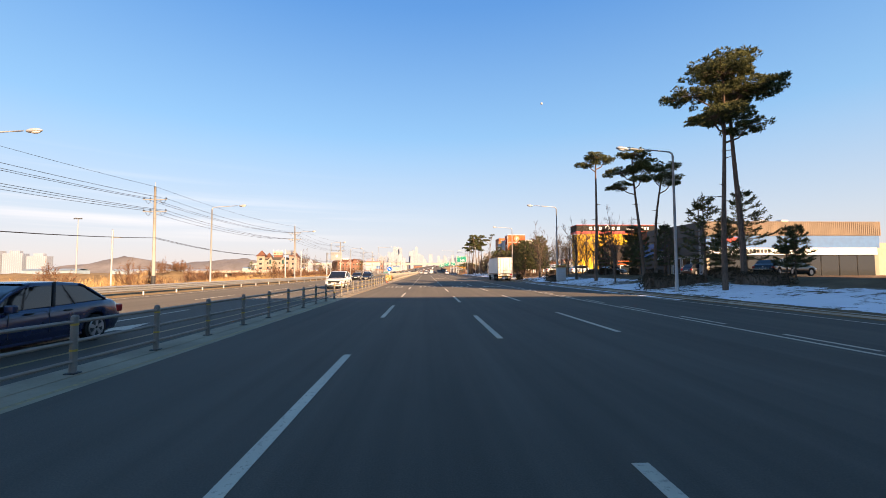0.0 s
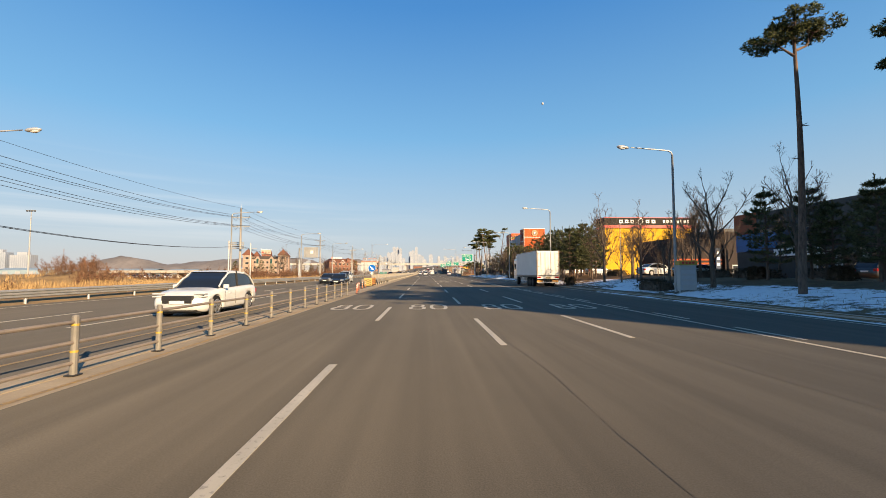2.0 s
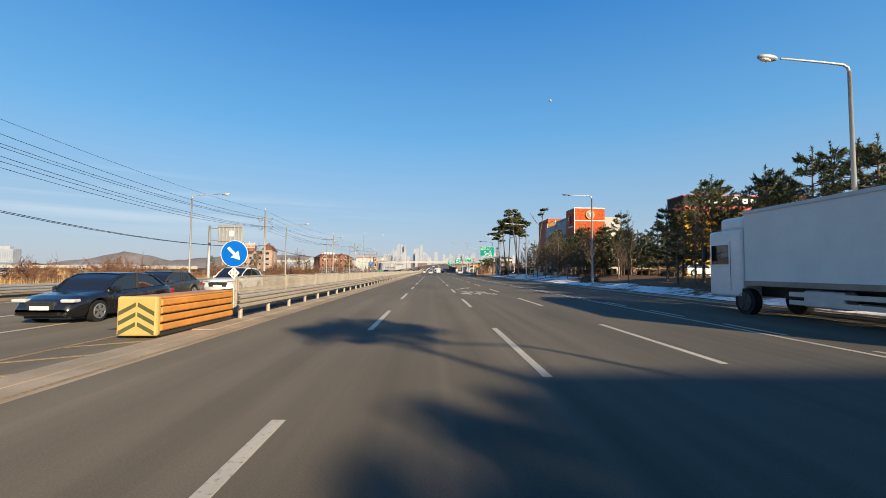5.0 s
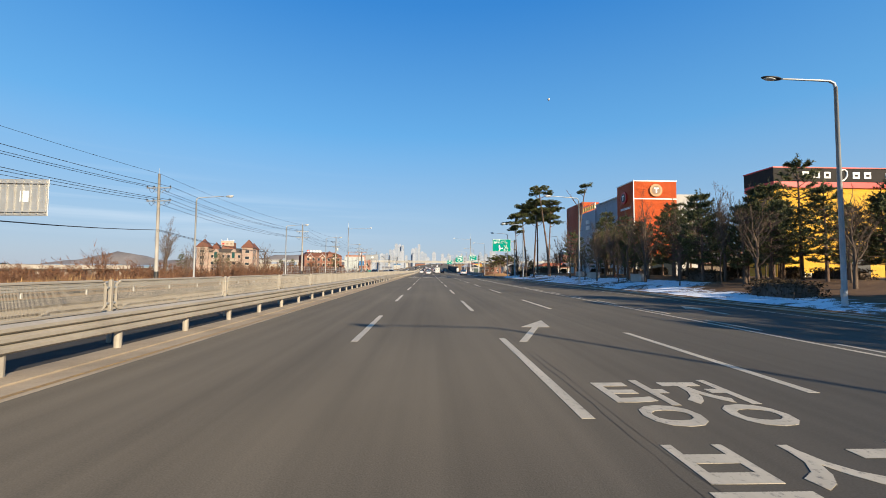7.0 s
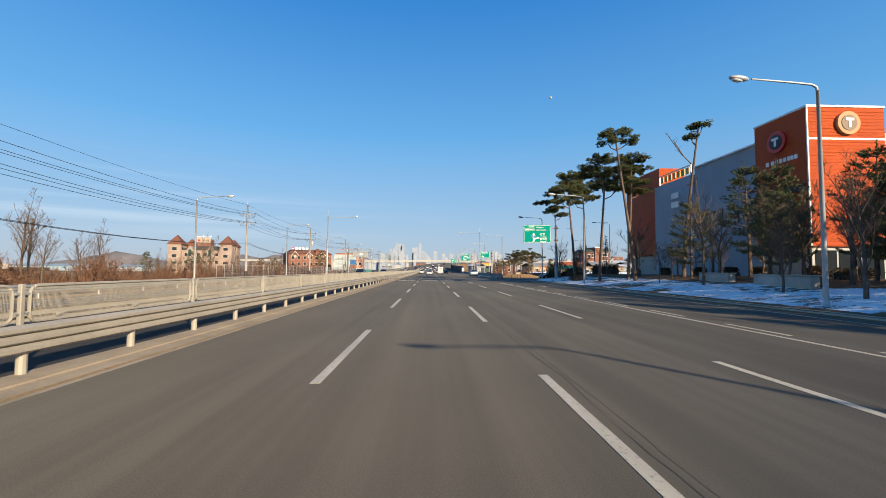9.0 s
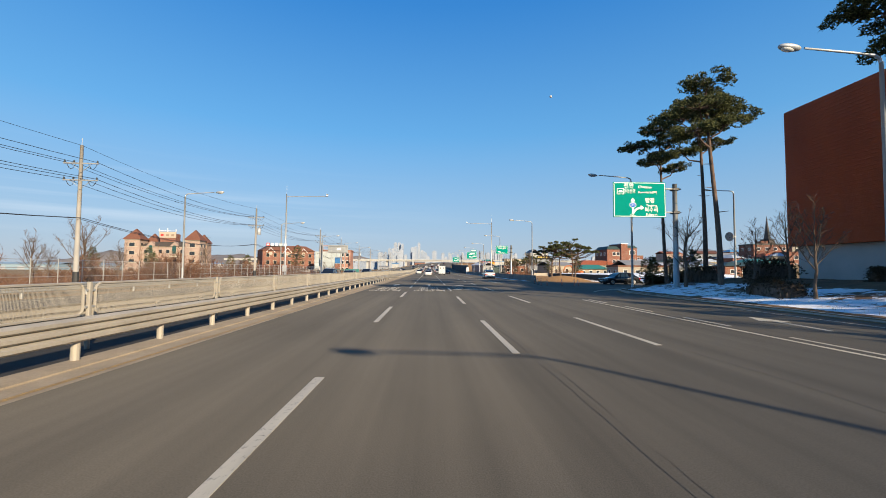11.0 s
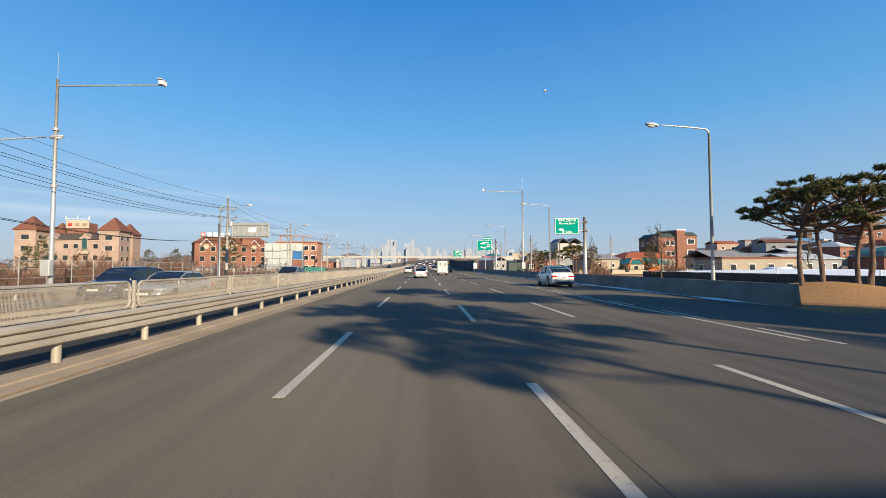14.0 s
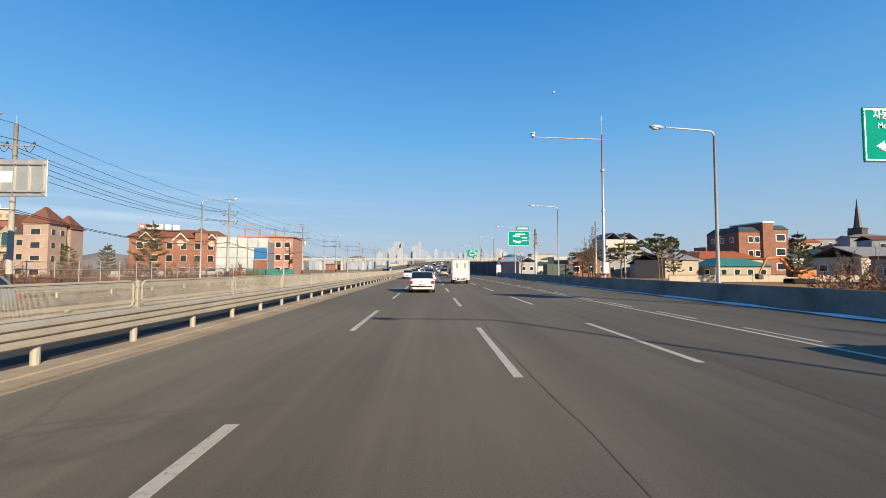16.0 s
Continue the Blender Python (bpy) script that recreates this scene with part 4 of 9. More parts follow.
def draw_fork(p, w, top, h):
    c = -w * 0.06
    sign_text(p, "천안", c - 0.55, top - 0.30, 0.36)
    sign_text(p, "Cheonan", c + 0.62, top - 0.36, 0.24)
    sign_text(p, "천안아산역", c - 0.62, top - 0.70, 0.29, 0.72)
    sign_text(p, "Cheonan-Asan Stn(KTX)", c + 0.82, top - 0.74, 0.19, 0.62)
    flat_on(p, [(-1.65, top - 0.9), (-1.15, top - 0.9), (-1.15, top - 0.46), (-1.65, top - 0.46)], "train_symbol")
    flat_on(p, [(-1.61, top - 0.86), (-1.19, top - 0.86), (-1.19, top - 0.50), (-1.61, top - 0.50)], "train_symbol", SIGN_GREEN, -0.0385)
    flat_on(p, [(-1.55, top - 0.76), (-1.25, top - 0.76), (-1.25, top - 0.66), (-1.36, top - 0.60), (-1.52, top - 0.64)], "train_symbol", SIGN_WHITE, -0.0425)
    z = top - h
    flat_on(p, [(c - 0.33, z + 0.25), (c - 0.21, z + 0.25), (c - 0.21, z + 1.16), (c - 0.10, z + 1.16), (c - 0.27, z + 1.42), (c - 0.44, z + 1.16), (c - 0.33, z + 1.16)])
    flat_on(p, [(c - 0.205, z + 0.25), (c - 0.10, z + 0.40), (c + 0.05, z + 0.56), (c + 0.30, z + 0.63), (c + 0.30, z + 0.52), (c + 0.55, z + 0.70), (c + 0.30, z + 0.88), (c + 0.30, z + 0.76), (c, z + 0.68), (c - 0.205, z + 0.50)])
    flat_on(p, [(c - 0.27 + a * 1.25, z + 0.88 + b) for a, b in disc(0.2, 20)], "route_shield", SIGN_WHITE, -0.039)
    flat_on(p, [(c - 0.27 + a * 1.25, z + 0.88 + b) for a, b in disc(0.17, 20)], "route_shield", SIGN_BLUE, -0.044)
    me = letters("21", 0.26, 0.006)
    me.transform(Matrix.Translation((c - 0.27, -0.052, z + 0.88)) @ Matrix.Rotation(radians(90), 4, "X"))
    mesh_part("lettering", me, SIGN_WHITE, p)
    sign_text(p, "탕정", c + 0.98, z + 1.20, 0.34)
    sign_text(p, "Tangjeong", c + 1.1, z + 0.86, 0.2, 0.85)
    sign_text(p, "북수리", c + 1.08, z + 0.53, 0.34, 0.95)
    sign_text(p, "Buksu-ri", c + 1.08, z + 0.20, 0.22)
    sign_text(p, "200m", c - 0.27, z + 0.13, 0.17)


def draw_motorway(p, w, top, h):
    sign_text(p, "자동차전용도로", 0, top - 0.26, 0.30, 0.88)
    sign_text(p, "Motorway Ahead", 0, top - 0.60, 0.22, 0.92)
    z = top - h
    flat_on(p, [(-0.46, z + 0.18), (-0.30, z + 0.18), (-0.30, z + 0.58), (-0.62, z + 0.58), (-0.62, z + 0.68), (-0.90, z + 0.51), (-0.62, z + 0.34), (-0.62, z + 0.44), (-0.46, z + 0.44)])
    sign_text(p, "1.5km", 0.22, z + 0.26, 0.24)


def draw_far(p, w, top, h):
    z = top - h
    for a, b, c in ((-0.9, 0.2, 1.45), (0.5, 1.3, 1.2), (0.5, 1.3, 0.75), (-0.6, 1.0, 1.75)):
        flat_on(p, [(a, z + c), (b, z + c), (b, z + c + 0.16), (a, z + c + 0.16)], "lettering_bar")
    flat_on(p, [(-0.9, z + 0.7), (-0.4, z + 0.5), (0.1, z + 0.5), (0.1, z + 0.35), (0.4, z + 0.6), (0.1, z + 0.85), (0.1, z + 0.7), (-0.3, z + 0.7), (-0.8, z + 1.0)])


direction_sign((15.05, 175.7, 0.1), 3.85, 7.95, 2.55, 2.75, "green direction sign with white Korean lettering and arrows", draw_fork, 7.9)
direction_sign((15.2, 232.7, 0), 2.6, 6.72, 1.75, 2.0, "green motorway ahead sign with white lettering", draw_motorway, 6.85)
ds = direction_sign((14.3, 285.0, 0), 3.4, 7.6, 2.3, 2.7, "green direction sign with a white arrow", draw_far, 8.0)
tp_plate = part("name_plate", rounded(-0.4, 1.6, -0.03, 0.03, 7.75, 8.35, 0.02), SIGN_GREEN, ds)
flat_on(tp_plate, [(-0.2, 7.93), (1.4, 7.93), (1.4, 8.17), (-0.2, 8.17)], "lettering_bar")
part("plate_bracket", boxm((0.4, 0.5, 0.031, 0.1, 7.5, 8.3)), GALV, ds)
direction_sign((13.0, 345.0, 0.3), 3.2, 7.3, 2.3, 2.8, "green direction sign with a white arrow", draw_far, 7.6)


def camera_mast(at, reach, label):
    s = thing("camera_mast", label, "camera mast", at)
    s.scale = (1, 1, 1.09)
    part("mast", tubem([(0, 0, 0), (0, 0, 6.8), (0, 0, 13.6)], [0.15, 0.12, 0.08], 12), GALV, s, smooth=True)
    for z in (6.8, 10.4):
        part("flange", tubem([(0, 0, z - 0.08), (0, 0, z + 0.08)], 0.19, 12), GALV, s)
    part("arm", tubem([(0, 0, 13.2), (reach, 0, 13.35)], [0.06, 0.045], 8), GALV, s)
    part("lightning_rod", tubem([(0, 0, 13.6), (0, 0, 15.4)], [0.02, 0.01], 5), GALV, s)
    c = part("camera_housing", rounded(reach - 0.14, reach + 0.14, -0.25, 0.3, 13.35, 13.62, 0.05, 2), SIGN_WHITE, s)
    part("hood", rounded(reach - 0.17, reach + 0.17, -0.4, 0.32, 13.63, 13.67, 0.015), SIGN_WHITE, c)
    part("control_box", rounded(-0.3, 0.3, -0.5, -0.15, 1.2, 2.2, 0.03), GREYPAINT, s)


camera_mast((-25.0, 219.4, -0.2), 7.0, "tall grey mast with a long arm and a traffic camera")
camera_mast((17.1, 259.7, -0.1), -6.8, "tall grey mast with a long arm and a traffic camera")


# ---- concrete barrier on the right beyond the junction ----
BARRIER_CONC = plain("stained_barrier_concrete", (0.20, 0.185, 0.165), 0.9, vary=0.4, scale=0.6, fine=9)


def barrier():
    g = thing("concrete_barrier", "weathered grey concrete roadside barrier with slush at its foot", "barrier", kind="structure")
    prof = [(-0.06, 0), (0.0, 0.18), (0.10, 0.95), (0.30, 0.95), (0.42, 0)]
    y = 206.4
    for i in range(42):
        bm = bmesh.new()
        a, b = [], []
        for yy, lst in ((y + 0.003, a), (y + 2.497, b)):
            for px, pz in prof:
                lst.append(bm.verts.new((15.2 + road_x(yy) + px, yy, road_z(yy) - 0.05 + pz)))
        n = len(prof)
        for k in range(n):
            j = (k + 1) % n
            bm.faces.new((a[k], b[k], b[j], a[j]))
        bm.faces.new(a), bm.faces.new(b[::-1])
        bmesh.ops.recalc_face_normals(bm, faces=bm.faces)
        part("barrier_block", bm, BARRIER_CONC, g)
        y += 2.5


barrier()


def retaining_wall():
    """Dark panelled wall along the road where it climbs."""
    g = thing("retaining_wall", "dark grey panelled retaining wall beside the climbing road", "wall", kind="structure")
    y = 311.5
    for i in range(30):
        bm = bmesh.new()
        a, b = [], []
        for yy, lst in ((y + 0.02, a), (y + 4.96, b)):
            for px, pz in ((0, -0.6), (0, 3.3), (0.35, 3.3), (0.35, -0.6)):
                lst.append(bm.verts.new((15.3 + road_x(yy) + px, yy, road_z(yy) + pz)))
        for k in range(4):
            j = (k + 1) % 4
            bm.faces.new((a[k], b[k], b[j], a[j]))
        bm.faces.new(a), bm.faces.new(b[::-1])
        bmesh.ops.recalc_face_normals(bm, faces=bm.faces)
        part("wall_panel", bm, WALL_GREY, g)
        part("wall_post", boxm((15.2 + road_x(y), 15.7 + road_x(y), y - 0.12, y + 0.02, road_z(y) - 0.6, road_z(y) + 3.5)), WALL_GREY, g)
        y += 5.0
    part("end_post", rounded(14.9, 15.9, 311.0, 311.35, -0.2, 2.6, 0.04), WHITE_BAND, g)


WALL_GREY = plain("dark_grey_wall_panel", (0.085, 0.088, 0.098), 0.85, vary=0.35, scale=0.5, fine=6)
retaining_wall()
SNOW = plain("old_snow", (0.78, 0.80, 0.84), 0.8, vary=0.25, scale=2.5, fine=10, bump=0.6)


def slush(x, y0, y1, w, name="slush_ridge", h=0.10):
    bm = bmesh.new()
    prev = None
    for k, y in enumerate(steps(y0, y1, 0.6)):
        t = 0.5 + 0.9 * noise.noise((x, y * 0.45, 1))
        ww = w * max(0.1, t)
        hh = h * max(0.05, t)
        cur = [bm.verts.new((x + dx * ww, y, road_z(y) + z)) for dx, z in ((-1.0, 0.003), (-0.5, hh * 0.7), (0.1, hh), (0.7, hh * 0.6), (1.0, 0.003))]
        if prev:
            for i in range(4):
                bm.faces.new((prev[i], prev[i + 1], cur[i + 1], cur[i]))
        prev = cur
    return tagged(part(name, bm, SNOW, smooth=True), "ridge of old ploughed snow along the road's edge", "snow", kind="stuff")


slush(14.72, 207.0, 300, 0.42, h=0.07)
slush(15.1, 20, 176.5, 0.5, h=0.12)
slush(14.2, 24, 60, 0.25, h=0.05)

# ---- plants ----
def tufts(bm, centre, size, count, rng, leaf=(0.30, 0.07), blades=5, up=0.5):
    """Sprays of narrow blades spread through a flattened ellipsoid."""
    for _ in range(count):
        while True:
            d = Vector((rng.uniform(-1, 1), rng.uniform(-1, 1), rng.uniform(-1, 1)))
            if 0.05 < d.length < 1:
                break
        d = d.normalized() * d.length ** 0.4
        c = Vector(centre) + Vector((d.x * size[0], d.y * size[1], d.z * size[2]))
        for _ in range(blades):
            w = Vector((rng.gauss(0, 1), rng.gauss(0, 1), rng.gauss(0, 0.7) + up)).normalized()
            a = w.cross(Vector((rng.gauss(0, 1), rng.gauss(0, 1), rng.gauss(0, 1)))).normalized() * leaf[1]
            tip = c + w * leaf[0] * rng.uniform(0.6, 1.2)
            bm.faces.new((bm.verts.new(c - a), bm.verts.new(c + a), bm.verts.new(tip)))


def tall_pine(seed, h, lean, pads, fork=None, label="tall red pine with a flat-topped crown above a bare trunk", girth=0.19, clump=0.36):
    """Bare trunk, a few crooked limbs, and cushions of needles at their ends."""
    rng = random.Random(seed)
    t = thing("pine_tree", label, "tree", group="tall pines")
    path = []
    for k in range(9):
        u = k / 8
        path.append(Vector((lean[0] * u ** 1.4 + 0.18 * math.sin(3 * u + seed), lean[1] * u + 0.12 * math.sin(4.1 * u + 2 * seed), h * 0.93 * u - 0.2 * (k == 0))))
    bm = tubem(path, [girth * (1 - 0.65 * k / 8) for k in range(9)], 9)

    def limb(p, q, r):
        mid = (p + q) / 2 + Vector((rng.uniform(-.2, .2), rng.uniform(-.2, .2), -0.12 * (q - p).length))
        tube(bm, [p, mid, q], [r, r * 0.75, r * 0.4], 6)
        for _ in range(4):
            s = mid.lerp(q, rng.uniform(0.1, 1))
            tube(bm, [s, s + Vector((rng.uniform(-.6, .6), rng.uniform(-.6, .6), rng.uniform(0.1, .5)))], [r * 0.35, r * 0.15], 4)

    for _ in range(5):
        u = rng.uniform(0.45, 0.75)
        p = path[int(u * 8)]
        a = rng.uniform(0, 6.28)
        tube(bm, [p, p + Vector((math.cos(a), math.sin(a), 0.1)) * rng.uniform(0.3, 0.8)], [0.035, 0.01], 4)
    cr = bmesh.new()
    for x, y, z, sx, sz in pads:
        u = min(0.97, max(0.55, (z - 0.9) / (h * 0.93)))
        p = path[int(u * 8)].lerp(path[min(8, int(u * 8) + 1)], u * 8 % 1)
        base = Vector((x, y, z)) + Vector((lean[0] * u, lean[1] * u, 0))
        limb(p, base, 0.07)
        for _ in range(int(1.15 * sx * sx / clump ** 2) + 4):
            a, d = rng.uniform(0, 6.28), rng.uniform(0.03, 1.0) ** 0.5 * sx
            c = base + Vector((d * math.cos(a), d * math.sin(a), rng.uniform(-0.5, 0.9) * sz * (1.1 - 0.6 * d / sx)))
            r = clump * rng.uniform(0.7, 1.3)
            tube(bm, [base, c], [0.022, 0.009], 4)
            tufts(cr, c, (r, r, r * 0.55), int(34 * (clump / 0.36) ** 1.5), rng, (0.18, 0.026), 7)
    for x, y, z in fork or ():
        limb(path[6], Vector((x, y, z)), 0.06)
    part("trunk", bm, PINE_BARK, t, smooth=True)
    part("crown", cr, NEEDLES, t)
    return t


def sliver(bm, p, q, w, rng):
    """One fine twig or needle, tapering to a point."""
    d = q - p
    a = d.cross(Vector((rng.gauss(0, 1), rng.gauss(0, 1), rng.gauss(0, 1)))).normalized() * w
    bm.faces.new((bm.verts.new(p - a), bm.verts.new(p + a), bm.verts.new(q)))


def brush(bm, p, q, count, rng, leaf=0.18, w=0.024):
    """Needles set all round a shoot from p to q, pointing forward."""
    d = (q - p).normalized()
    for _ in range(count):
        c = p.lerp(q, rng.uniform(0.1, 1.08))
        o = Vector((rng.gauss(0, 1), rng.gauss(0, 1), rng.gauss(0, 1) + 0.25)).normalized()
        sliver(bm, c, c + (d * 0.75 + o).normalized() * leaf * rng.uniform(0.7, 1.25), w, rng)


def young_pine(seed, h, spread, label="bushy young pine with dark needles"):
    """Whorls of rising limbs, each with side shoots of needles and gaps between."""
    rng = random.Random(seed)
    t = thing("young_pine", label, "tree", group="young pines")
    lx, ly = rng.uniform(-0.25, 0.25), rng.uniform(-0.25, 0.25)
    axis = [Vector((lx * u * u, ly * u * u, h * u - 0.2 * (u == 0))) for u in (0, 0.25, 0.5, 0.75, 0.97)]
    bm = tubem(axis, [0.085 * h / 5, 0.07 * h / 5, 0.05 * h / 5, 0.03 * h / 5, 0.012], 7)
    cr = bmesh.new()
    z = h * 0.20
    while z < h * 0.96:
        u = (z / h - 0.20) / 0.76
        r = spread * (0.55 + 1.6 * u if u < 0.22 else (1 - u) ** 0.72 * 1.08) + 0.14
        turn = rng.uniform(0, 6.28)
        for k in range(rng.randint(4, 6)):
            a = turn + 6.28 * k / 5 + rng.uniform(-0.4, 0.4)
            d = r * rng.uniform(0.55, 1.15)
            p = Vector((lx * (z / h) ** 2, ly * (z / h) ** 2, z + rng.uniform(-0.12, 0.12)))
            out = Vector((math.cos(a), math.sin(a), 0))
            side_way = Vector((-out.y, out.x, 0))
            q = p + out * d + Vector((0, 0, d * (0.10 + 0.45 * u)))
            mid = p.lerp(q, 0.5) - Vector((0, 0, 0.07 * d))
            tube(bm, [p, mid, q], [0.03, 0.02, 0.008], 4, False)
            brush(cr, mid.lerp(q, 0.55), q + Vector((0, 0, 0.14)), 30, rng)
            for s in (0.42, 0.62, 0.8):
                for w in (-1, 1):
                    if rng.random() < 0.86:
                        b = p.lerp(mid, s * 2) if s < 0.5 else mid.lerp(q, s * 2 - 1)
                        e = b + (out * 0.7 + side_way * w * rng.uniform(0.5, 0.9)) * (0.26 + 0.30 * d * (1.1 - s)) + Vector((0, 0, rng.uniform(0.02, 0.2)))
                        brush(cr, b.lerp(e, 0.15), e, 27, rng)
        z += h * 0.068 + 0.06
    brush(cr, axis[4] - Vector((0, 0, 0.4)), axis[4] + Vector((0, 0, 0.3)), 50, rng)
    part("trunk", bm, PINE_BARK, t)
    part("crown", cr, NEEDLES2, t)
    return t


def bare_tree(seed, h, spread=0.55, limbs=9, r0=0.13, label="leafless roadside tree with fine bare twigs", clear=0.3):
    """A trunk, limbs that curve upward, side branches and a haze of fine twigs."""
    rng = random.Random(seed)
    t = thing("bare_tree", label, "tree", group="bare trees")
    trunk, twigs = bmesh.new(), bmesh.new()
    axis = [Vector((rng.uniform(-1, 1) * 0.035 * h * u, rng.uniform(-1, 1) * 0.035 * h * u, 0.66 * h * u - 0.2 * (u == 0))) for u in (0, 0.2, 0.4, 0.6, 0.8, 1.0)]
    tube(trunk, axis, [r0 * k for k in (1.15, 0.92, 0.8, 0.66, 0.5, 0.34)], 8, False)

    def run(p, d, length, lift, n=4):
        pts = [p]
        for _ in range(n):
            d = (d + Vector((rng.gauss(0, 0.13), rng.gauss(0, 0.13), lift))).normalized()
            pts.append(pts[-1] + d * length / n)
        return pts

    for k in range(limbs + 1):
        u = clear + (0.99 - clear) * (k / limbs) ** 0.9
        i = min(int(u * 5), 4)
        p = axis[i].lerp(axis[i + 1], u * 5 - i)
        a = 2.4 * k + rng.uniform(-0.5, 0.5)
        lead = k == limbs
        d = Vector((math.cos(a) * spread, math.sin(a) * spread, 0.55 + 0.5 * u)).normalized() if not lead else Vector((0, 0, 1))
        length = h * (0.52 - 0.22 * u) * rng.uniform(0.75, 1.15) if not lead else h * 0.34
        lr = r0 * (0.46 - 0.16 * u)
        pts = run(p, d, length, 0.13)
        tube(trunk, pts, [lr, lr * 0.8, lr * 0.6, lr * 0.42, lr * 0.22], 5, False)
        for m in range(8):
            s = rng.uniform(0.18, 1.0) * 3.999
            j = int(s)
            b = pts[j].lerp(pts[j + 1], s - j)
            ax = (pts[j + 1] - pts[j]).normalized()
            o = Matrix.Rotation(rng.uniform(0, 6.28), 3, ax) @ ax.orthogonal().normalized()
            bl = length * rng.uniform(0.25, 0.46) * (1.15 - s / 6)
            q = run(b, (ax * 0.75 + o * (0.35 + spread * 0.55)).normalized(), bl, 0.16, 2)
            tube(twigs, q, [lr * 0.3, lr * 0.2, lr * 0.07], 3, False)
            for _ in range(9):
                v = rng.uniform(0.1, 1.0)
                c = q[0].lerp(q[1], v * 2) if v < 0.5 else q[1].lerp(q[2], v * 2 - 1)
                w = ((q[2] - q[0]).normalized() * 0.8 + Vector((rng.gauss(0, 0.5), rng.gauss(0, 0.5), rng.gauss(0.25, 0.4)))).normalized()
                tl = bl * rng.uniform(0.3, 0.6)
                sliver(twigs, c, c + w * tl, 0.009, rng)
                for _ in range(3):
                    c2 = c + w * tl * rng.uniform(0.2, 0.9)
                    w2 = (w + Vector((rng.gauss(0, 0.6), rng.gauss(0, 0.6), rng.gauss(0.1, 0.5)))).normalized()
                    sliver(twigs, c2, c2 + w2 * tl * rng.uniform(0.3, 0.6), 0.006, rng)
    part("trunk", trunk, BARE_BARK, t, smooth=True)
    part("branchwork", twigs, BARE_BARK, t)
    return t


def bare_bush(seed, h, w, label, material):
    """A leafless thicket: many thin stems from the ground with fine twigs."""
    rng = random.Random(seed)
    t = thing("thicket_bush", label, "bush", group="field thickets")
    st, tw = bmesh.new(), bmesh.new()
    for _ in range(30):
        a, d = rng.uniform(0, 6.28), rng.random() ** 0.5 * w * 0.42
        p = Vector((d * math.cos(a), d * math.sin(a), -0.15))
        o = Vector((math.cos(a) * d / w + rng.gauss(0, 0.16), math.sin(a) * d / w + rng.gauss(0, 0.16), 1)).normalized()
        hh = h * rng.uniform(0.5, 1.0) * (1 - 0.5 * (d / (w * 0.5)) ** 2)
        q = p + o * hh
        tube(st, [p, p.lerp(q, 0.5) + Vector((rng.gauss(0, 0.05), rng.gauss(0, 0.05), 0)), q], [0.022, 0.015, 0.005], 3, False)
        for _ in range(9):
            c = p.lerp(q, rng.uniform(0.2, 1.0))
            v = (o + Vector((rng.gauss(0, 0.5), rng.gauss(0, 0.5), rng.gauss(0, 0.3)))).normalized()
            tl = hh * rng.uniform(0.15, 0.4)
            sliver(tw, c, c + v * tl, 0.028, rng)
            for _ in range(6):
                c2 = c + v * tl * rng.uniform(0.15, 0.95)
                v2 = (v + Vector((rng.gauss(0, 0.7), rng.gauss(0, 0.7), rng.gauss(0, 0.5)))).normalized()
                sliver(tw, c2, c2 + v2 * tl * rng.uniform(0.35, 0.7), 0.022, rng)
    part("stem", st, BARE_BARK, t)
    part("twigwork", tw, material, t)
    return t


def shrub(seed, w, d, h, label, material=SHRUB, count=900, name="hedge", leaf=(0.12, 0.03)):
    rng = random.Random(seed)
    t = thing(name, label, "hedge" if name == "hedge" else "shrub", group=name + "s")
    bm, st = bmesh.new(), bmesh.new()
    for _ in range(count):
        x, y = rng.uniform(-1, 1), rng.uniform(-1, 1)
        z = 1.35 * rng.uniform(0.02, 1) ** 0.7 - 0.35
        edge = 1 - 0.3 * abs(z) ** 3
        c = (x * w / 2 * edge, y * d / 2 * edge, z * h * (0.9 + 0.12 * noise.noise((x * 2, y * 2, seed))))
        tufts(bm, c, (0.05, 0.05, 0.05), 1, rng, leaf, 6, 0.3)
    for _ in range(24):
        x, y = rng.uniform(-0.8, 0.8) * w / 2, rng.uniform(-0.9, 0.9) * d / 2
        tube(st, [(x, y, -0.1), (x + rng.uniform(-.15, .15), y + rng.uniform(-.15, .15), h * 0.85)], [0.02, 0.008], 4)
    core = boxm((-w * 0.38, w * 0.38, -d * 0.36, d * 0.36, -0.5, h * 0.7))
    bmesh.ops.bevel(core, geom=list(core.edges), offset=min(w, d, h) * 0.2, segments=2, affect="EDGES")
    tagged(part("stem_growth", st, BARE_BARK, t), kind="stuff")
    part("inner_growth", core, BARE_BARK, t)
    part("foliage", bm, material, t)
    return t


def gz(x, y):
    return ground_z(x, y) - 0.03


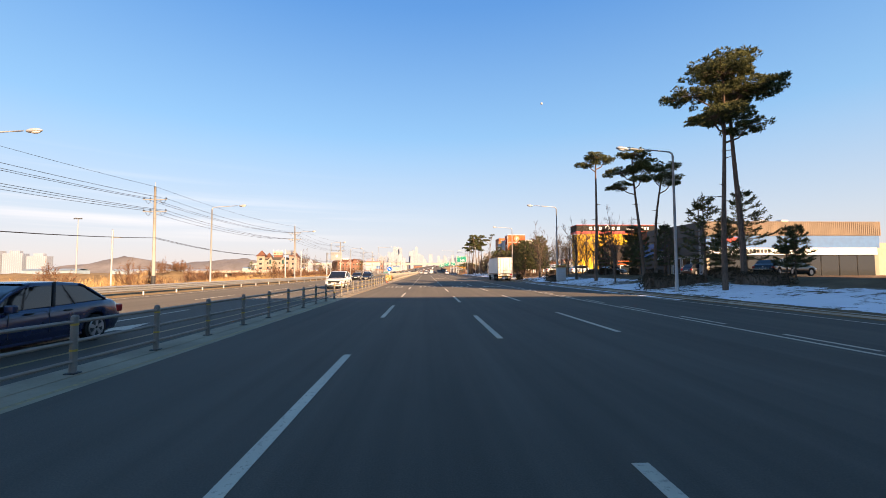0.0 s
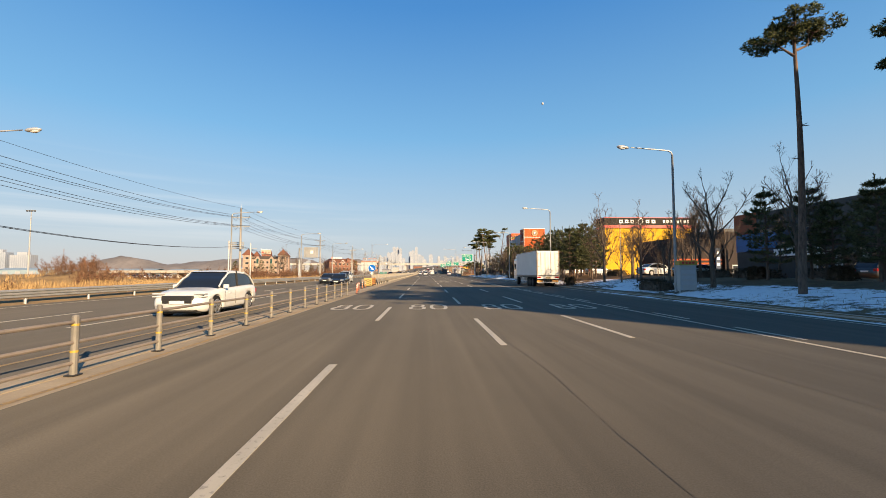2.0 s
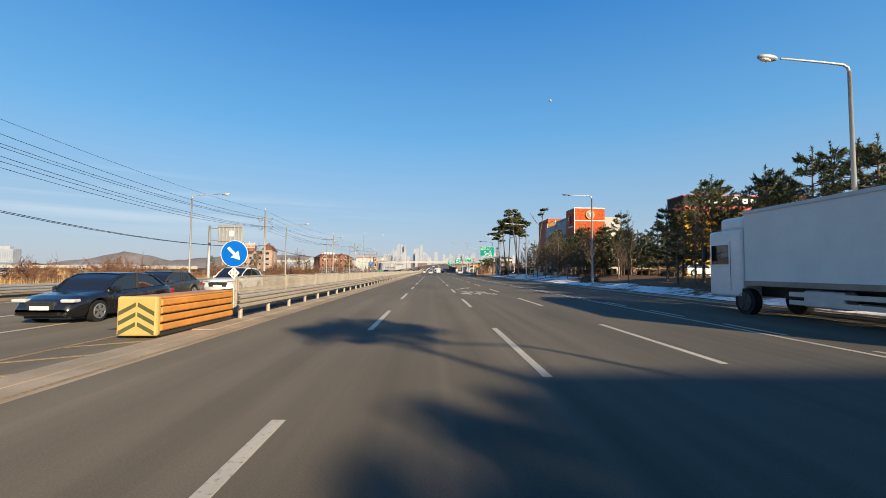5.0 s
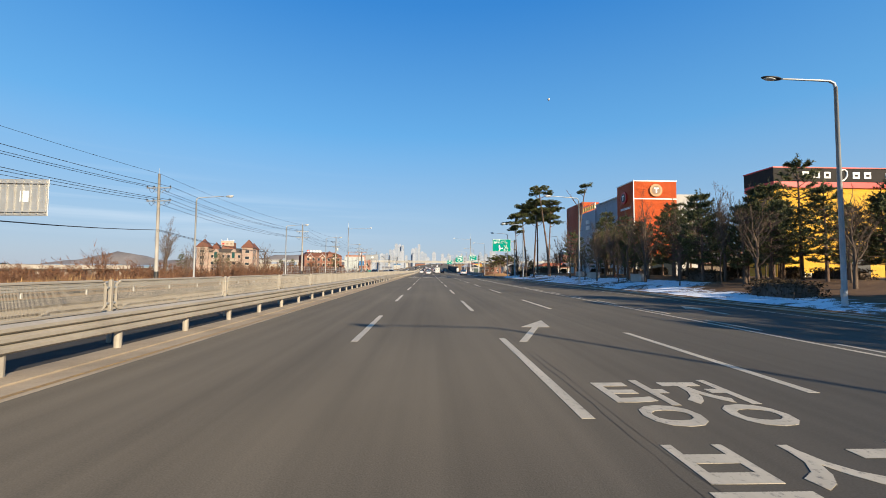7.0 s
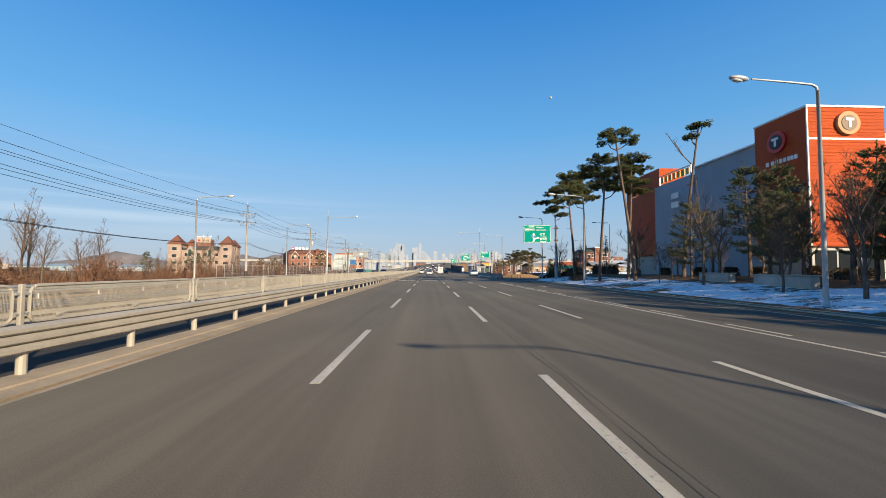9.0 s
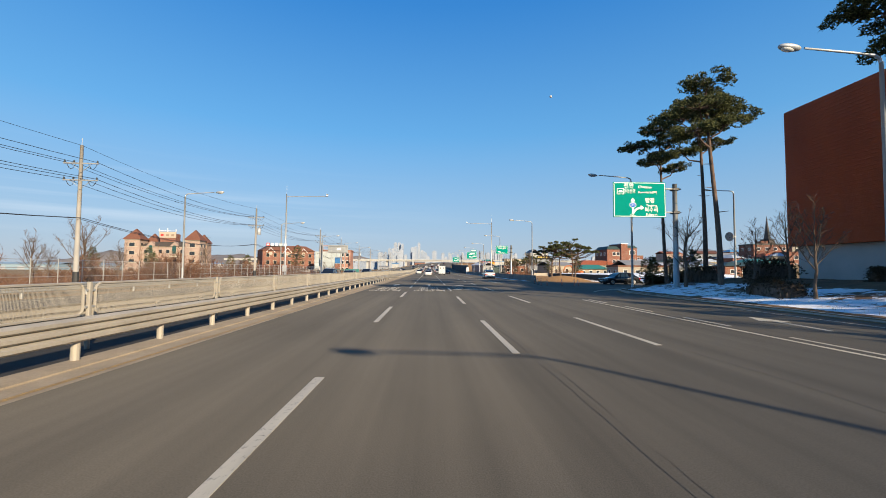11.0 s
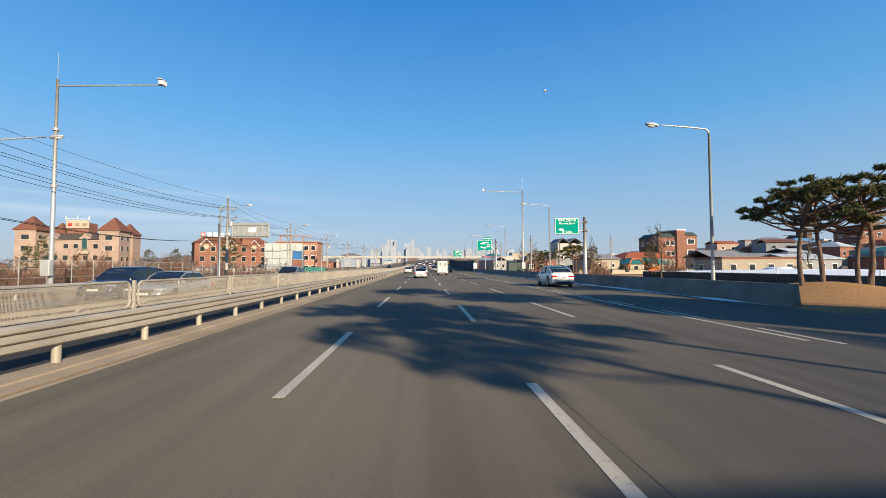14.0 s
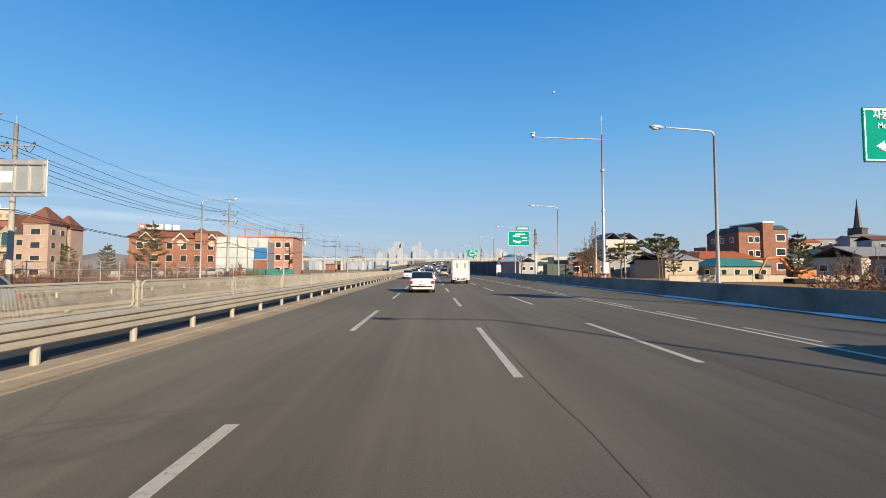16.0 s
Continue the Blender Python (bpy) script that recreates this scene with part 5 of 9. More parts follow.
# tall pines by the road
tp = [
    tall_pine(1, 14.4, (0.6, 0.3), [(0, 0, 13.6, 1.5, 0.55), (-0.9, 0.3, 12.9, 1.0, 0.4), (0.8, -0.2, 13.2, 1.0, 0.4)]),
    tall_pine(2, 13.5, (-0.4, 0.2), [(0, 0, 13.1, 1.7, 0.7), (-1.4, 0.2, 11.2, 1.6, 0.6), (0.9, -0.3, 11.6, 1.8, 0.7), (-1.6, 0.5, 9.8, 1.3, 0.4), (1.2, 0.6, 12.2, 1.4, 0.5), (0.2, -0.8, 10.4, 1.2, 0.45)]),
    tall_pine(3, 12.4, (1.2, 0.1), [(0, 0, 11.9, 1.7, 0.6), (1.1, 0.4, 11.0, 1.4, 0.5), (-0.9, 0, 10.8, 1.2, 0.5), (0.6, -0.9, 10.0, 1.0, 0.4)]),
    tall_pine(4, 14.6, (-0.2, -0.3), [(0, 0, 14.0, 2.0, 0.8), (-1.8, 0.2, 12.6, 1.8, 0.6), (1.7, 0.1, 13.0, 1.8, 0.7), (0.4, 0.9, 11.6, 1.7, 0.6), (-0.9, -0.9, 11.0, 1.5, 0.5), (1.2, -0.6, 10.4, 1.3, 0.5)], clump=0.3),
    tall_pine(5, 15.0, (1.3, -0.4), [(0.2, 0, 14.2, 1.5, 0.6), (-1.3, 0.1, 13.6, 1.0, 0.4), (1.2, 0.2, 13.5, 1.1, 0.5)], label="leaning tall pine with a small crown"),
    tall_pine(6, 14.6, (1.7, 0.2), [(0.5, 0, 13.9, 0.9, 0.6), (-0.3, 0.2, 13.0, 0.6, 0.3)], [(-1.2, 0.2, 13.2), (-0.6, 0.1, 12.5)], "crooked pine with a small tuft and bare limbs"),
]
for t, (x, y) in zip(tp, ((18.2, 45.5), (20.4, 39.8), (23.2, 42.4), (18.0, 25.4), (19.3, 156.6), (22.8, 154.5))):
    t.matrix_basis = pose(x, y, gz(x, y), 0, 0, 180 if t is tp[4] else 0)
tp[1].scale = tp[2].scale = (0.92, 0.92, 0.92)
tp[3].scale = (0.9, 0.9, 0.93)
for i, x, y, rz, s in ((3, 20.3, 27.3, 200, 1.05), (3, 24.0, 182.2, 160, 1.15), (1, 19.6, 174.1, 40, 1.06),
                       (1, 18.2, 161.5, 150, 0.98), (3, 20.0, 158.8, 40, 0.86)):
    o = copy_thing(tp[i], pose(x, y, gz(x, y), 0, 0, rz))
    o.scale = (s, s, s)
o = copy_thing(tp[3], pose(19.4, 179.6, gz(19.4, 179.6), 0, -3.5, 0))
o.scale = (0.8, 0.86, 0.89)
# young pines on the bank
yp = [young_pine(11, 5.6, 1.7), young_pine(12, 6.4, 2.1), young_pine(13, 4.6, 1.5), young_pine(14, 7.4, 2.4)]
spots = random.Random(5)
for i, (x, y) in enumerate(((24.0, 47.0), (20.5, 31.0), (24.2, 90.0), (26.0, 34.0))):
    yp[i].matrix_basis = pose(x, y, gz(x, y))


def plant(kinds, places, lo=0.85, hi=1.2):
    for x, y in places:
        o = copy_thing(spots.choice(kinds), pose(x, y, gz(x, y), 0, 0, spots.uniform(0, 360)))
        s = spots.uniform(lo, hi)
        o.scale = (s, s, s * spots.uniform(0.95, 1.1))


plant([yp[1], yp[3]], [(24.0, 116.5), (29.0, 114.5), (25.0, 119.0), (30.5, 117.0), (27.0, 121.5), (22.6, 124.5), (29.5, 125.5), (33.0, 119.0), (32.0, 128.0), (26.5, 112.5)], 0.85, 1.05)
plant([yp[1], yp[3]], [(23.4, 129.5), (27.6, 131.5), (25.2, 134.5), (29.6, 136.5), (23.0, 138.5), (27.0, 141.0), (31.0, 131.0)], 0.95, 1.15)
plant([yp[1]], [(22.0, 100.5)], 0.9, 1.0)
plant([yp[0], yp[1], yp[3]], [(18.9, 79.8), (20.8, 83.5), (22.8, 86.0), (19.3, 88.0), (21.4, 90.5), (23.6, 92.5), (19.8, 94.5), (22.2, 97.0), (24.6, 98.5), (20.6, 100.5), (25.2, 94.5), (24.4, 89.0)], 0.95, 1.15)
plant([yp[0], yp[2]], [(22.4, 113.2), (25.6, 114.6), (21.0, 117.2)], 0.9, 1.1)
plant(yp[:3], [(22.5, 52.5), (25.0, 50.5), (26.5, 53.5), (27.5, 48.0), (30.0, 52.0)], 0.95, 1.15)
plant(yp[:3], [(23.5, 33.0), (26.0, 29.5), (29.0, 33.5)], 0.8, 0.95)
plant(yp, [(20.5 + spots.uniform(-1.5, 5), y) for y in (84, 87, 90.5, 94, 97, 100)], 0.8, 1.02)
plant(yp[:3], [(x + spots.uniform(-1, 1), y) for x, y in ((22, 116), (24, 119), (20.5, 121.5), (23.5, 124), (26, 126.5), (22, 128.5), (24.5, 131.5), (21, 134), (23.4, 137.5), (25.5, 140), (20.8, 142.6), (24.2, 145.2), (26, 149), (22.4, 151.8), (25.5, 113), (27, 122))])
plant([yp[1], yp[3]], [(27, 152)], 1.0, 1.3)
plant(yp[:3], [(18.7, 181.9), (19.9, 182.9), (21.2, 182.4), (22.4, 183.7), (23.6, 184.3), (20.4, 181.2), (25.0, 184.6), (22.9, 181.9), (18.6, 180.6)], 0.36, 0.48)
plant([yp[0], yp[1]], [(20.2, 75.8), (21.8, 78.4), (20.3, 81.0), (22.6, 83.0), (20.0, 86.0)], 0.95, 1.1)
# bare trees
bt = [bare_tree(21, 7.6, 0.80, 11, 0.16, clear=0.34), bare_tree(22, 6.0, 0.6, 9, 0.10), bare_tree(23, 9.0, 0.5, 10, 0.14), bare_tree(24, 4.8, 0.65, 8, 0.07), bare_tree(25, 7.4, 0.22, 9, 0.055, "slim upright leafless sapling", 0.25)]
for t, (x, y) in zip(bt, ((18.7, 52.4), (20.4, 60.0), (18.5, 68.5), (18.8, 58.0), (26.0, 52.0))):
    t.matrix_basis = pose(x, y, gz(x, y))
plant(bt[:4], [(20.8, 36), (17.9, 40), (22.6, 50.4), (20.2, 64.2), (23.5, 63), (19.2, 70), (24, 71.5), (26.5, 78), (21.5, 79.5), (27, 67), (30, 60), (29, 74), (18.6, 64.8), (21.6, 68.6), (25.6, 70.8), (23.2, 60.2), (28.0, 63.5), (33, 78), (31, 70)], 0.7, 1.0)
plant(bt[:4], [(19.4, 90), (18.8, 96), (20.6, 110), (19.4, 114.5), (22.0, 111.5), (23.5, 113.0), (18.4, 120.5), (17.8, 129.0), (18.0, 134.5)], 0.55, 0.8)
plant(bt[:4], [(21.5, 120.0), (19.0, 126.4), (20.0, 131.6), (18.4, 139), (20.6, 141), (19.2, 146.5), (18.6, 151.0), (22.5, 118), (23.6, 121.5), (24.6, 124.5), (21.8, 126), (25.2, 128.4), (22.8, 133), (24.8, 136), (21.6, 138.4), (25.6, 142), (22.8, 145), (24.8, 148), (21.4, 154), (24.4, 158), (27.2, 157), (26.2, 161), (23.6, 164.5), (21.5, 160), (17.6, 165.0), (19.2, 170.5), (24, 173.5), (18.2, 175.5), (26.5, 164)], 0.62, 0.95)
plant([bt[4]], [(21.4, 58.2), (22.8, 59.8), (18.9, 62.5), (19.4, 117.5), (20.6, 137), (18.8, 104.0), (17.9, 92.5), (18.2, 265.0)], 0.7, 0.9)
plant(bt[:4], [(20.6, 117), (22.2, 121), (24.0, 119.4), (20.4, 123.6), (23.4, 127.4), (21.0, 129.6), (24.4, 131.0), (20.8, 134.6), (23.8, 138.6), (22.0, 141.6), (24.8, 144.2), (21.2, 147.6), (23.6, 150.6)], 0.6, 0.85)
# hedges and shrubs
h1 = shrub(31, 5.5, 1.8, 1.0, "clipped dark brown winter hedge on the snowy bank")
h1.matrix_basis = pose(18.4, 31.5, gz(18.4, 31.5))
for x, y, rz in ((19.2, 35.8, 60), (22.4, 31.0, 80), (25.6, 36.0, 90), (20.5, 26.0, 90), (17.7, 110.8, 85), (23.6, 76.5, 90), (25.0, 56.6, 95), (31.0, 57.0, 90), (25.8, 62.6, 0), (26.6, 110.0, 90), (21.8, 122.3, 90), (28, 118, 90), (27.5, 144.0, 60), (25.8, 130, 90), (16.7, 55.6, 88), (17.8, 167.5, 80), (31.0, 185.6, 8), (35.4, 186.6, 8)):
    o = copy_thing(h1, pose(x, y, gz(x, y), 0, 0, rz))
    o.scale = (0.75, 0.9, 0.85)
for x, y, rz, k in ((21.2, 178.3, 0, (0.5, 0.9, 1.25)), (25.0, 176.3, 12, (0.9, 1.0, 1.55))):
    copy_thing(h1, pose(x, y, gz(x, y), 0, 0, rz)).scale = k
s1 = shrub(32, 1.5, 1.5, 1.2, "rounded dry brown shrub", SHRUB, 1300, "shrub")
s1.matrix_basis = pose(15.75, 70.8, gz(15.75, 70.8))
s1.scale = (0.75, 0.75, 0.8)
for x, y in ((23, 54), (24.6, 49.6), (28.0, 128), (26.6, 120), (27, 132), (26.2, 136.5), (27.4, 140.4), (28, 147), (26.8, 150.6), (26.2, 125), (27.5, 155), (28, 160), (27.2, 165), (26, 169.6), (18.6, 168.8), (30, 143), (29.6, 136.5), (18.9, 181.2), (20.2, 182.1), (21.6, 181.3), (22.6, 182.8), (20.8, 180.2)):
    copy_thing(s1, pose(x, y, gz(x, y), 0, 0, spots.uniform(0, 360)))
# the cluster of leaning pines at the junction
pad_rng = random.Random(17)
low_pads = []
for k in range(16):
    a, d = 2.4 * k, 3.1 * ((k + 0.5) / 16) ** 0.5
    low_pads.append((d * math.cos(a), 0.8 * d * math.sin(a), 5.0 - 0.38 * d + pad_rng.uniform(-0.75, 0.55), pad_rng.uniform(0.26, 0.48), 0.22))
jp = tall_pine(41, 5.3, (0.7, 0.2), low_pads, label="low leaning pine with spreading cushions of needles", girth=0.12, clump=0.16)
jp.matrix_basis = pose(18.9, 209.7, gz(18.9, 209.7))
for x, y, rz, s in ((20.4, 210.2, 100, 1.0), (21.8, 209.3, 200, 1.08), (22.8, 210.6, 320, 1.0), (34, 292, 30, 1.15), (32, 302, 90, 1.1)):
    o = copy_thing(jp, pose(x, y, gz(x, y), 0, 0, rz))
    o.scale = (s, s, s)


def reeds(name, xr, yr, count, h, material, seed, label, slim=0.035):
    """Dry stalks that nobody could count."""
    rng = random.Random(seed)
    verts, faces = [], []
    for _ in range(count):
        x, y = rng.uniform(*xr), rng.uniform(*yr)
        thick = noise.noise((x * 0.12, y * 0.06, seed))
        if thick < -0.12:
            continue
        z = ground_z(x, y) - 0.05
        for _ in range(3):
            a, hh = rng.uniform(0, 6.28), h * rng.uniform(0.5, 1.15) * (0.55 + 1.1 * max(0.0, thick))
            w, lx, ly = slim * hh, rng.gauss(0, 0.16) * hh, rng.gauss(0, 0.16) * hh
            i = len(verts)
            verts += [(x - w * math.cos(a), y - w * math.sin(a), z), (x + w * math.cos(a), y + w * math.sin(a), z), (x + lx, y + ly, z + hh)]
            faces.append((i, i + 1, i + 2))
            x += rng.uniform(-.15, .15)
            y += rng.uniform(-.15, .15)
    me = bpy.data.meshes.new(name)
    me.from_pydata(verts, [], faces)
    return tagged(mesh_part(name, me, material), label, "grass", kind="stuff")


reeds("dry_reeds", (-34, -23.0), (20, 128), 10000, 1.0, REED, 51, "tall pale dry reeds beside the road")
reeds("dry_reeds", (-70, -34), (40, 150), 9000, 1.3, REED, 52, "tall pale dry reeds in the field")
reeds("red_brush", (-62, -30.2), (128, 310), 34000, 1.9, REDBRUSH, 53, "reddish brown leafless brush in the field", 0.012)
reeds("mound_grass", (16.8, 24.4), (206.6, 213.4), 7000, 0.14, STRAW, 57, "trampled brown straw on the mound under the pines")
reeds("dry_grass", (-23.5, -21), (-10, 300), 5000, 0.3, REED, 54, "short dry grass along the road's edge")
reeds("dry_grass", (15.4, 30), (20, 188), 9000, 0.22, REED, 55, "short dry grass on the bank")

# ---- buildings ----
ORANGE_CLAD = corrugated("orange_ribbed_cladding", (0.56, 0.095, 0.018), 0.5, 9.0, 2)
GREY_CLAD = corrugated("blue_grey_cladding", (0.36, 0.40, 0.46), 0.45, 5.0, 2, 0.2)
YELLOW_CLAD = corrugated("yellow_ribbed_cladding", (0.66, 0.36, 0.006), 0.45, 4.0, 2)
BRONZE_CLAD = corrugated("bronze_ribbed_cladding", (0.23, 0.165, 0.115), 0.45, 3.0, 0)
RED_PANEL = plain("red_panel", (0.55, 0.03, 0.025), 0.4, vary=0.1)
BLACK_PANEL = plain("black_sign_panel", (0.03, 0.027, 0.025), 0.8, vary=0.2)
DIM_BLUE_SHEET = plain("dim_blue_banner", (0.012, 0.035, 0.085), 0.6, vary=0.2)
BLUE_SHEET = plain("blue_banner", (0.02, 0.13, 0.33), 0.5, vary=0.2)
CREAM = plain("cream_render", (0.42, 0.36, 0.29), 0.85, vary=0.15)
WHITE_WALL = plain("white_render", (0.44, 0.43, 0.41), 0.85, vary=0.15, scale=0.5)
GREY_WALL = plain("grey_render", (0.27, 0.275, 0.29), 0.85, vary=0.2, scale=0.4)
BEIGE_WALL = plain("beige_wall", (0.34, 0.29, 0.23), 0.85, vary=0.15, scale=0.4)
PINK_BRICK = brick_material("pink_buff_brick", (0.34, 0.235, 0.19), (0.39, 0.285, 0.235), (0.37, 0.32, 0.285), 4.0)
RED_BRICK = brick_material("red_brick", (0.20, 0.075, 0.052), (0.26, 0.105, 0.072), (0.26, 0.20, 0.16), 4.0)
ROOF_BROWN = plain("brown_roof_tile", (0.17, 0.075, 0.05), 0.7, vary=0.25)
ROOF_GREEN = plain("dark_green_tile", (0.035, 0.06, 0.055), 0.6, vary=0.25)
ROOF_ORANGE = plain("orange_tile", (0.30, 0.09, 0.045), 0.7, vary=0.25)
ROOF_TEAL = plain("teal_sheet_roof", (0.035, 0.17, 0.15), 0.5, vary=0.25)
ROOF_GREY = plain("grey_roof", (0.20, 0.20, 0.215), 0.7, vary=0.25)
ROOF_BLUE = plain("blue_sheet_roof", (0.10, 0.24, 0.42), 0.5, vary=0.25)
SALMON = plain("salmon_render", (0.40, 0.215, 0.16), 0.8, vary=0.15)
TOWER = tower_material()
NETTING = plain("pale_scaffold_sheet", (0.42, 0.45, 0.45), 0.8, vary=0.2, scale=0.5)


def windows_on(parent, x0, x1, z0, z1, cols, rows, y, w=1.2, h=1.3, frame=None, skip=()):
    """Framed panes set into a front that faces -y."""
    frame = frame or SIGN_WHITE
    for r in range(rows):
        for c in range(cols):
            if (c, r) in skip:
                continue
            x = x0 + (x1 - x0) * (c + 0.5) / cols
            z = z0 + (z1 - z0) * (r + 0.5) / rows
            win = part("window", rounded(x - w / 2, x + w / 2, y - 0.07, y + 0.05, z - h / 2, z + h / 2, 0.02), frame, parent)
            part("pane", boxm((x - w * 0.43, x + w * 0.43, y - 0.082, y - 0.072, z - h * 0.42, z + h * 0.42)), GLASS_DARK, win)


def windows_side(parent, y0, y1, z0, z1, cols, rows, x, w=1.2, h=1.3, frame=None, face=-1):
    frame = frame or SIGN_WHITE
    for r in range(rows):
        for c in range(cols):
            y = y0 + (y1 - y0) * (c + 0.5) / cols
            z = z0 + (z1 - z0) * (r + 0.5) / rows
            a, b = sorted((x - face * 0.05, x + face * 0.07))
            win = part("window", boxm((a, b, y - w / 2, y + w / 2, z - h / 2, z + h / 2)), frame, parent)
            a, b = sorted((x + face * 0.072, x + face * 0.082))
            part("pane", boxm((a, b, y - w * 0.42, y + w * 0.42, z - h * 0.42, z + h * 0.42)), GLASS_DARK, win)


def gable_roof(x0, x1, y0, y1, z, rise, over=0.4, along_x=True, thick=0.15):
    bm = bmesh.new()
    x0, x1, y0, y1 = x0 - over, x1 + over, y0 - over, y1 + over
    if along_x:
        ym = (y0 + y1) / 2
        prof = [(y0, z), (ym, z + rise), (y1, z), (y1, z + thick), (ym, z + rise + thick), (y0, z + thick)]
        a = [bm.verts.new((x0, p, q)) for p, q in prof]
        b = [bm.verts.new((x1, p, q)) for p, q in prof]
    else:
        xm = (x0 + x1) / 2
        prof = [(x0, z), (xm, z + rise), (x1, z), (x1, z + thick), (xm, z + rise + thick), (x0, z + thick)]
        a = [bm.verts.new((p, y0, q)) for p, q in prof]
        b = [bm.verts.new((p, y1, q)) for p, q in prof]
    for i in range(6):
        j = (i + 1) % 6
        bm.faces.new((a[i], a[j], b[j], b[i]))
    for f in ((0, 1, 4, 5), (1, 2, 3, 4)):
        bm.faces.new([a[i] for i in f])
        bm.faces.new([b[i] for i in f])
    bmesh.ops.recalc_face_normals(bm, faces=bm.faces)
    return bm


def hip_roof(x0, x1, y0, y1, z, rise, over=0.3, top=0.0):
    bm = bmesh.new()
    x0, x1, y0, y1 = x0 - over, x1 + over, y0 - over, y1 + over
    d = min(x1 - x0, y1 - y0) / 2 * (1 - top)
    lo = [bm.verts.new(c) for c in ((x0, y0, z), (x1, y0, z), (x1, y1, z), (x0, y1, z))]
    hi = [bm.verts.new(c) for c in ((x0 + d, y0 + d, z + rise), (x1 - d, y0 + d, z + rise), (x1 - d, y1 - d, z + rise), (x0 + d, y1 - d, z + rise))]
    for i in range(4):
        j = (i + 1) % 4
        bm.faces.new((lo[i], lo[j], hi[j], hi[i]))
    bm.faces.new(lo[::-1])
    bmesh.ops.remove_doubles(bm, verts=bm.verts, dist=0.001)
    rest = [v for v in hi if v.is_valid]
    if len(rest) > 2:
        bm.faces.new(rest)
    return bm


def tyre_shop():
    b = thing("tyre_shop", "tall yellow ribbed shop with a red and black sign band", "shop building", (58.3, 158.0, 0.6))
    part("wall", boxm((0, 30.2, 0, 6.0, 0, 15.3)), YELLOW_CLAD, b)
    s = part("sign_band", boxm((-0.4, 30.6, -0.35, 6.2, 16.3, 18.6)), BLACK_PANEL, b)
    part("red_band", boxm((-0.38, 30.58, -0.33, 6.18, 15.3, 16.3)), RED_PANEL, b)
    part("trim", boxm((-0.5, 30.7, -0.45, 6.3, 18.6, 18.8)), RED_PANEL, b)
    x = 4.6
    for w in (1.1, 1.1, 1.1):
        part("sign_mark", boxm((x, x + w, -0.42, -0.352, 16.9, 18.0)), SIGN_WHITE, s)
        part("sign_mark", boxm((x + 0.25, x + w - 0.3, -0.44, -0.422, 17.2, 17.7)), BLACK_PANEL, s)
        x += 1.9
    ring = [(11.6 + 0.75 * math.cos(a) + 0.2 * math.sin(a), -0.42, 17.45 + 0.95 * math.sin(a)) for a in [2 * math.pi * k / 20 for k in range(21)]]
    part("sign_ring", tubem(ring, 0.13, 6), SIGN_WHITE, s)
    for x in (13.4, 15.4):
        part("sign_mark", boxm((x, x + 1.2, -0.42, -0.352, 16.9, 18.0)), SIGN_WHITE, s)
        part("sign_mark", boxm((x + 0.3, x + 0.9, -0.44, -0.422, 17.25, 17.6)), BLACK_PANEL, s)
    for i in range(8):
        if i != 3:
            part("sign_mark", boxm((19.2 + 1.15 * i, 19.9 + 1.15 * i, -0.42, -0.352, 16.95, 17.95)), SIGN_WHITE, s)
    for x in (12.0, 19.0):
        d = part("bay_door", rounded(x, x + 4.2, -0.06, 0.04, 0.2, 4.2, 0.03), DARKSTEEL, b)
        for k in range(4):
            part("slat", boxm((x + 0.1, x + 4.1, -0.085, -0.062, 0.4 + 0.95 * k, 1.2 + 0.95 * k)), DARKSTEEL, d)
    for x in (3.2, 5.0):
        part("air_unit", rounded(x, x + 1.0, -0.7, -0.1, 0.0, 0.9, 0.04), SIGN_WHITE, b)


tyre_shop()


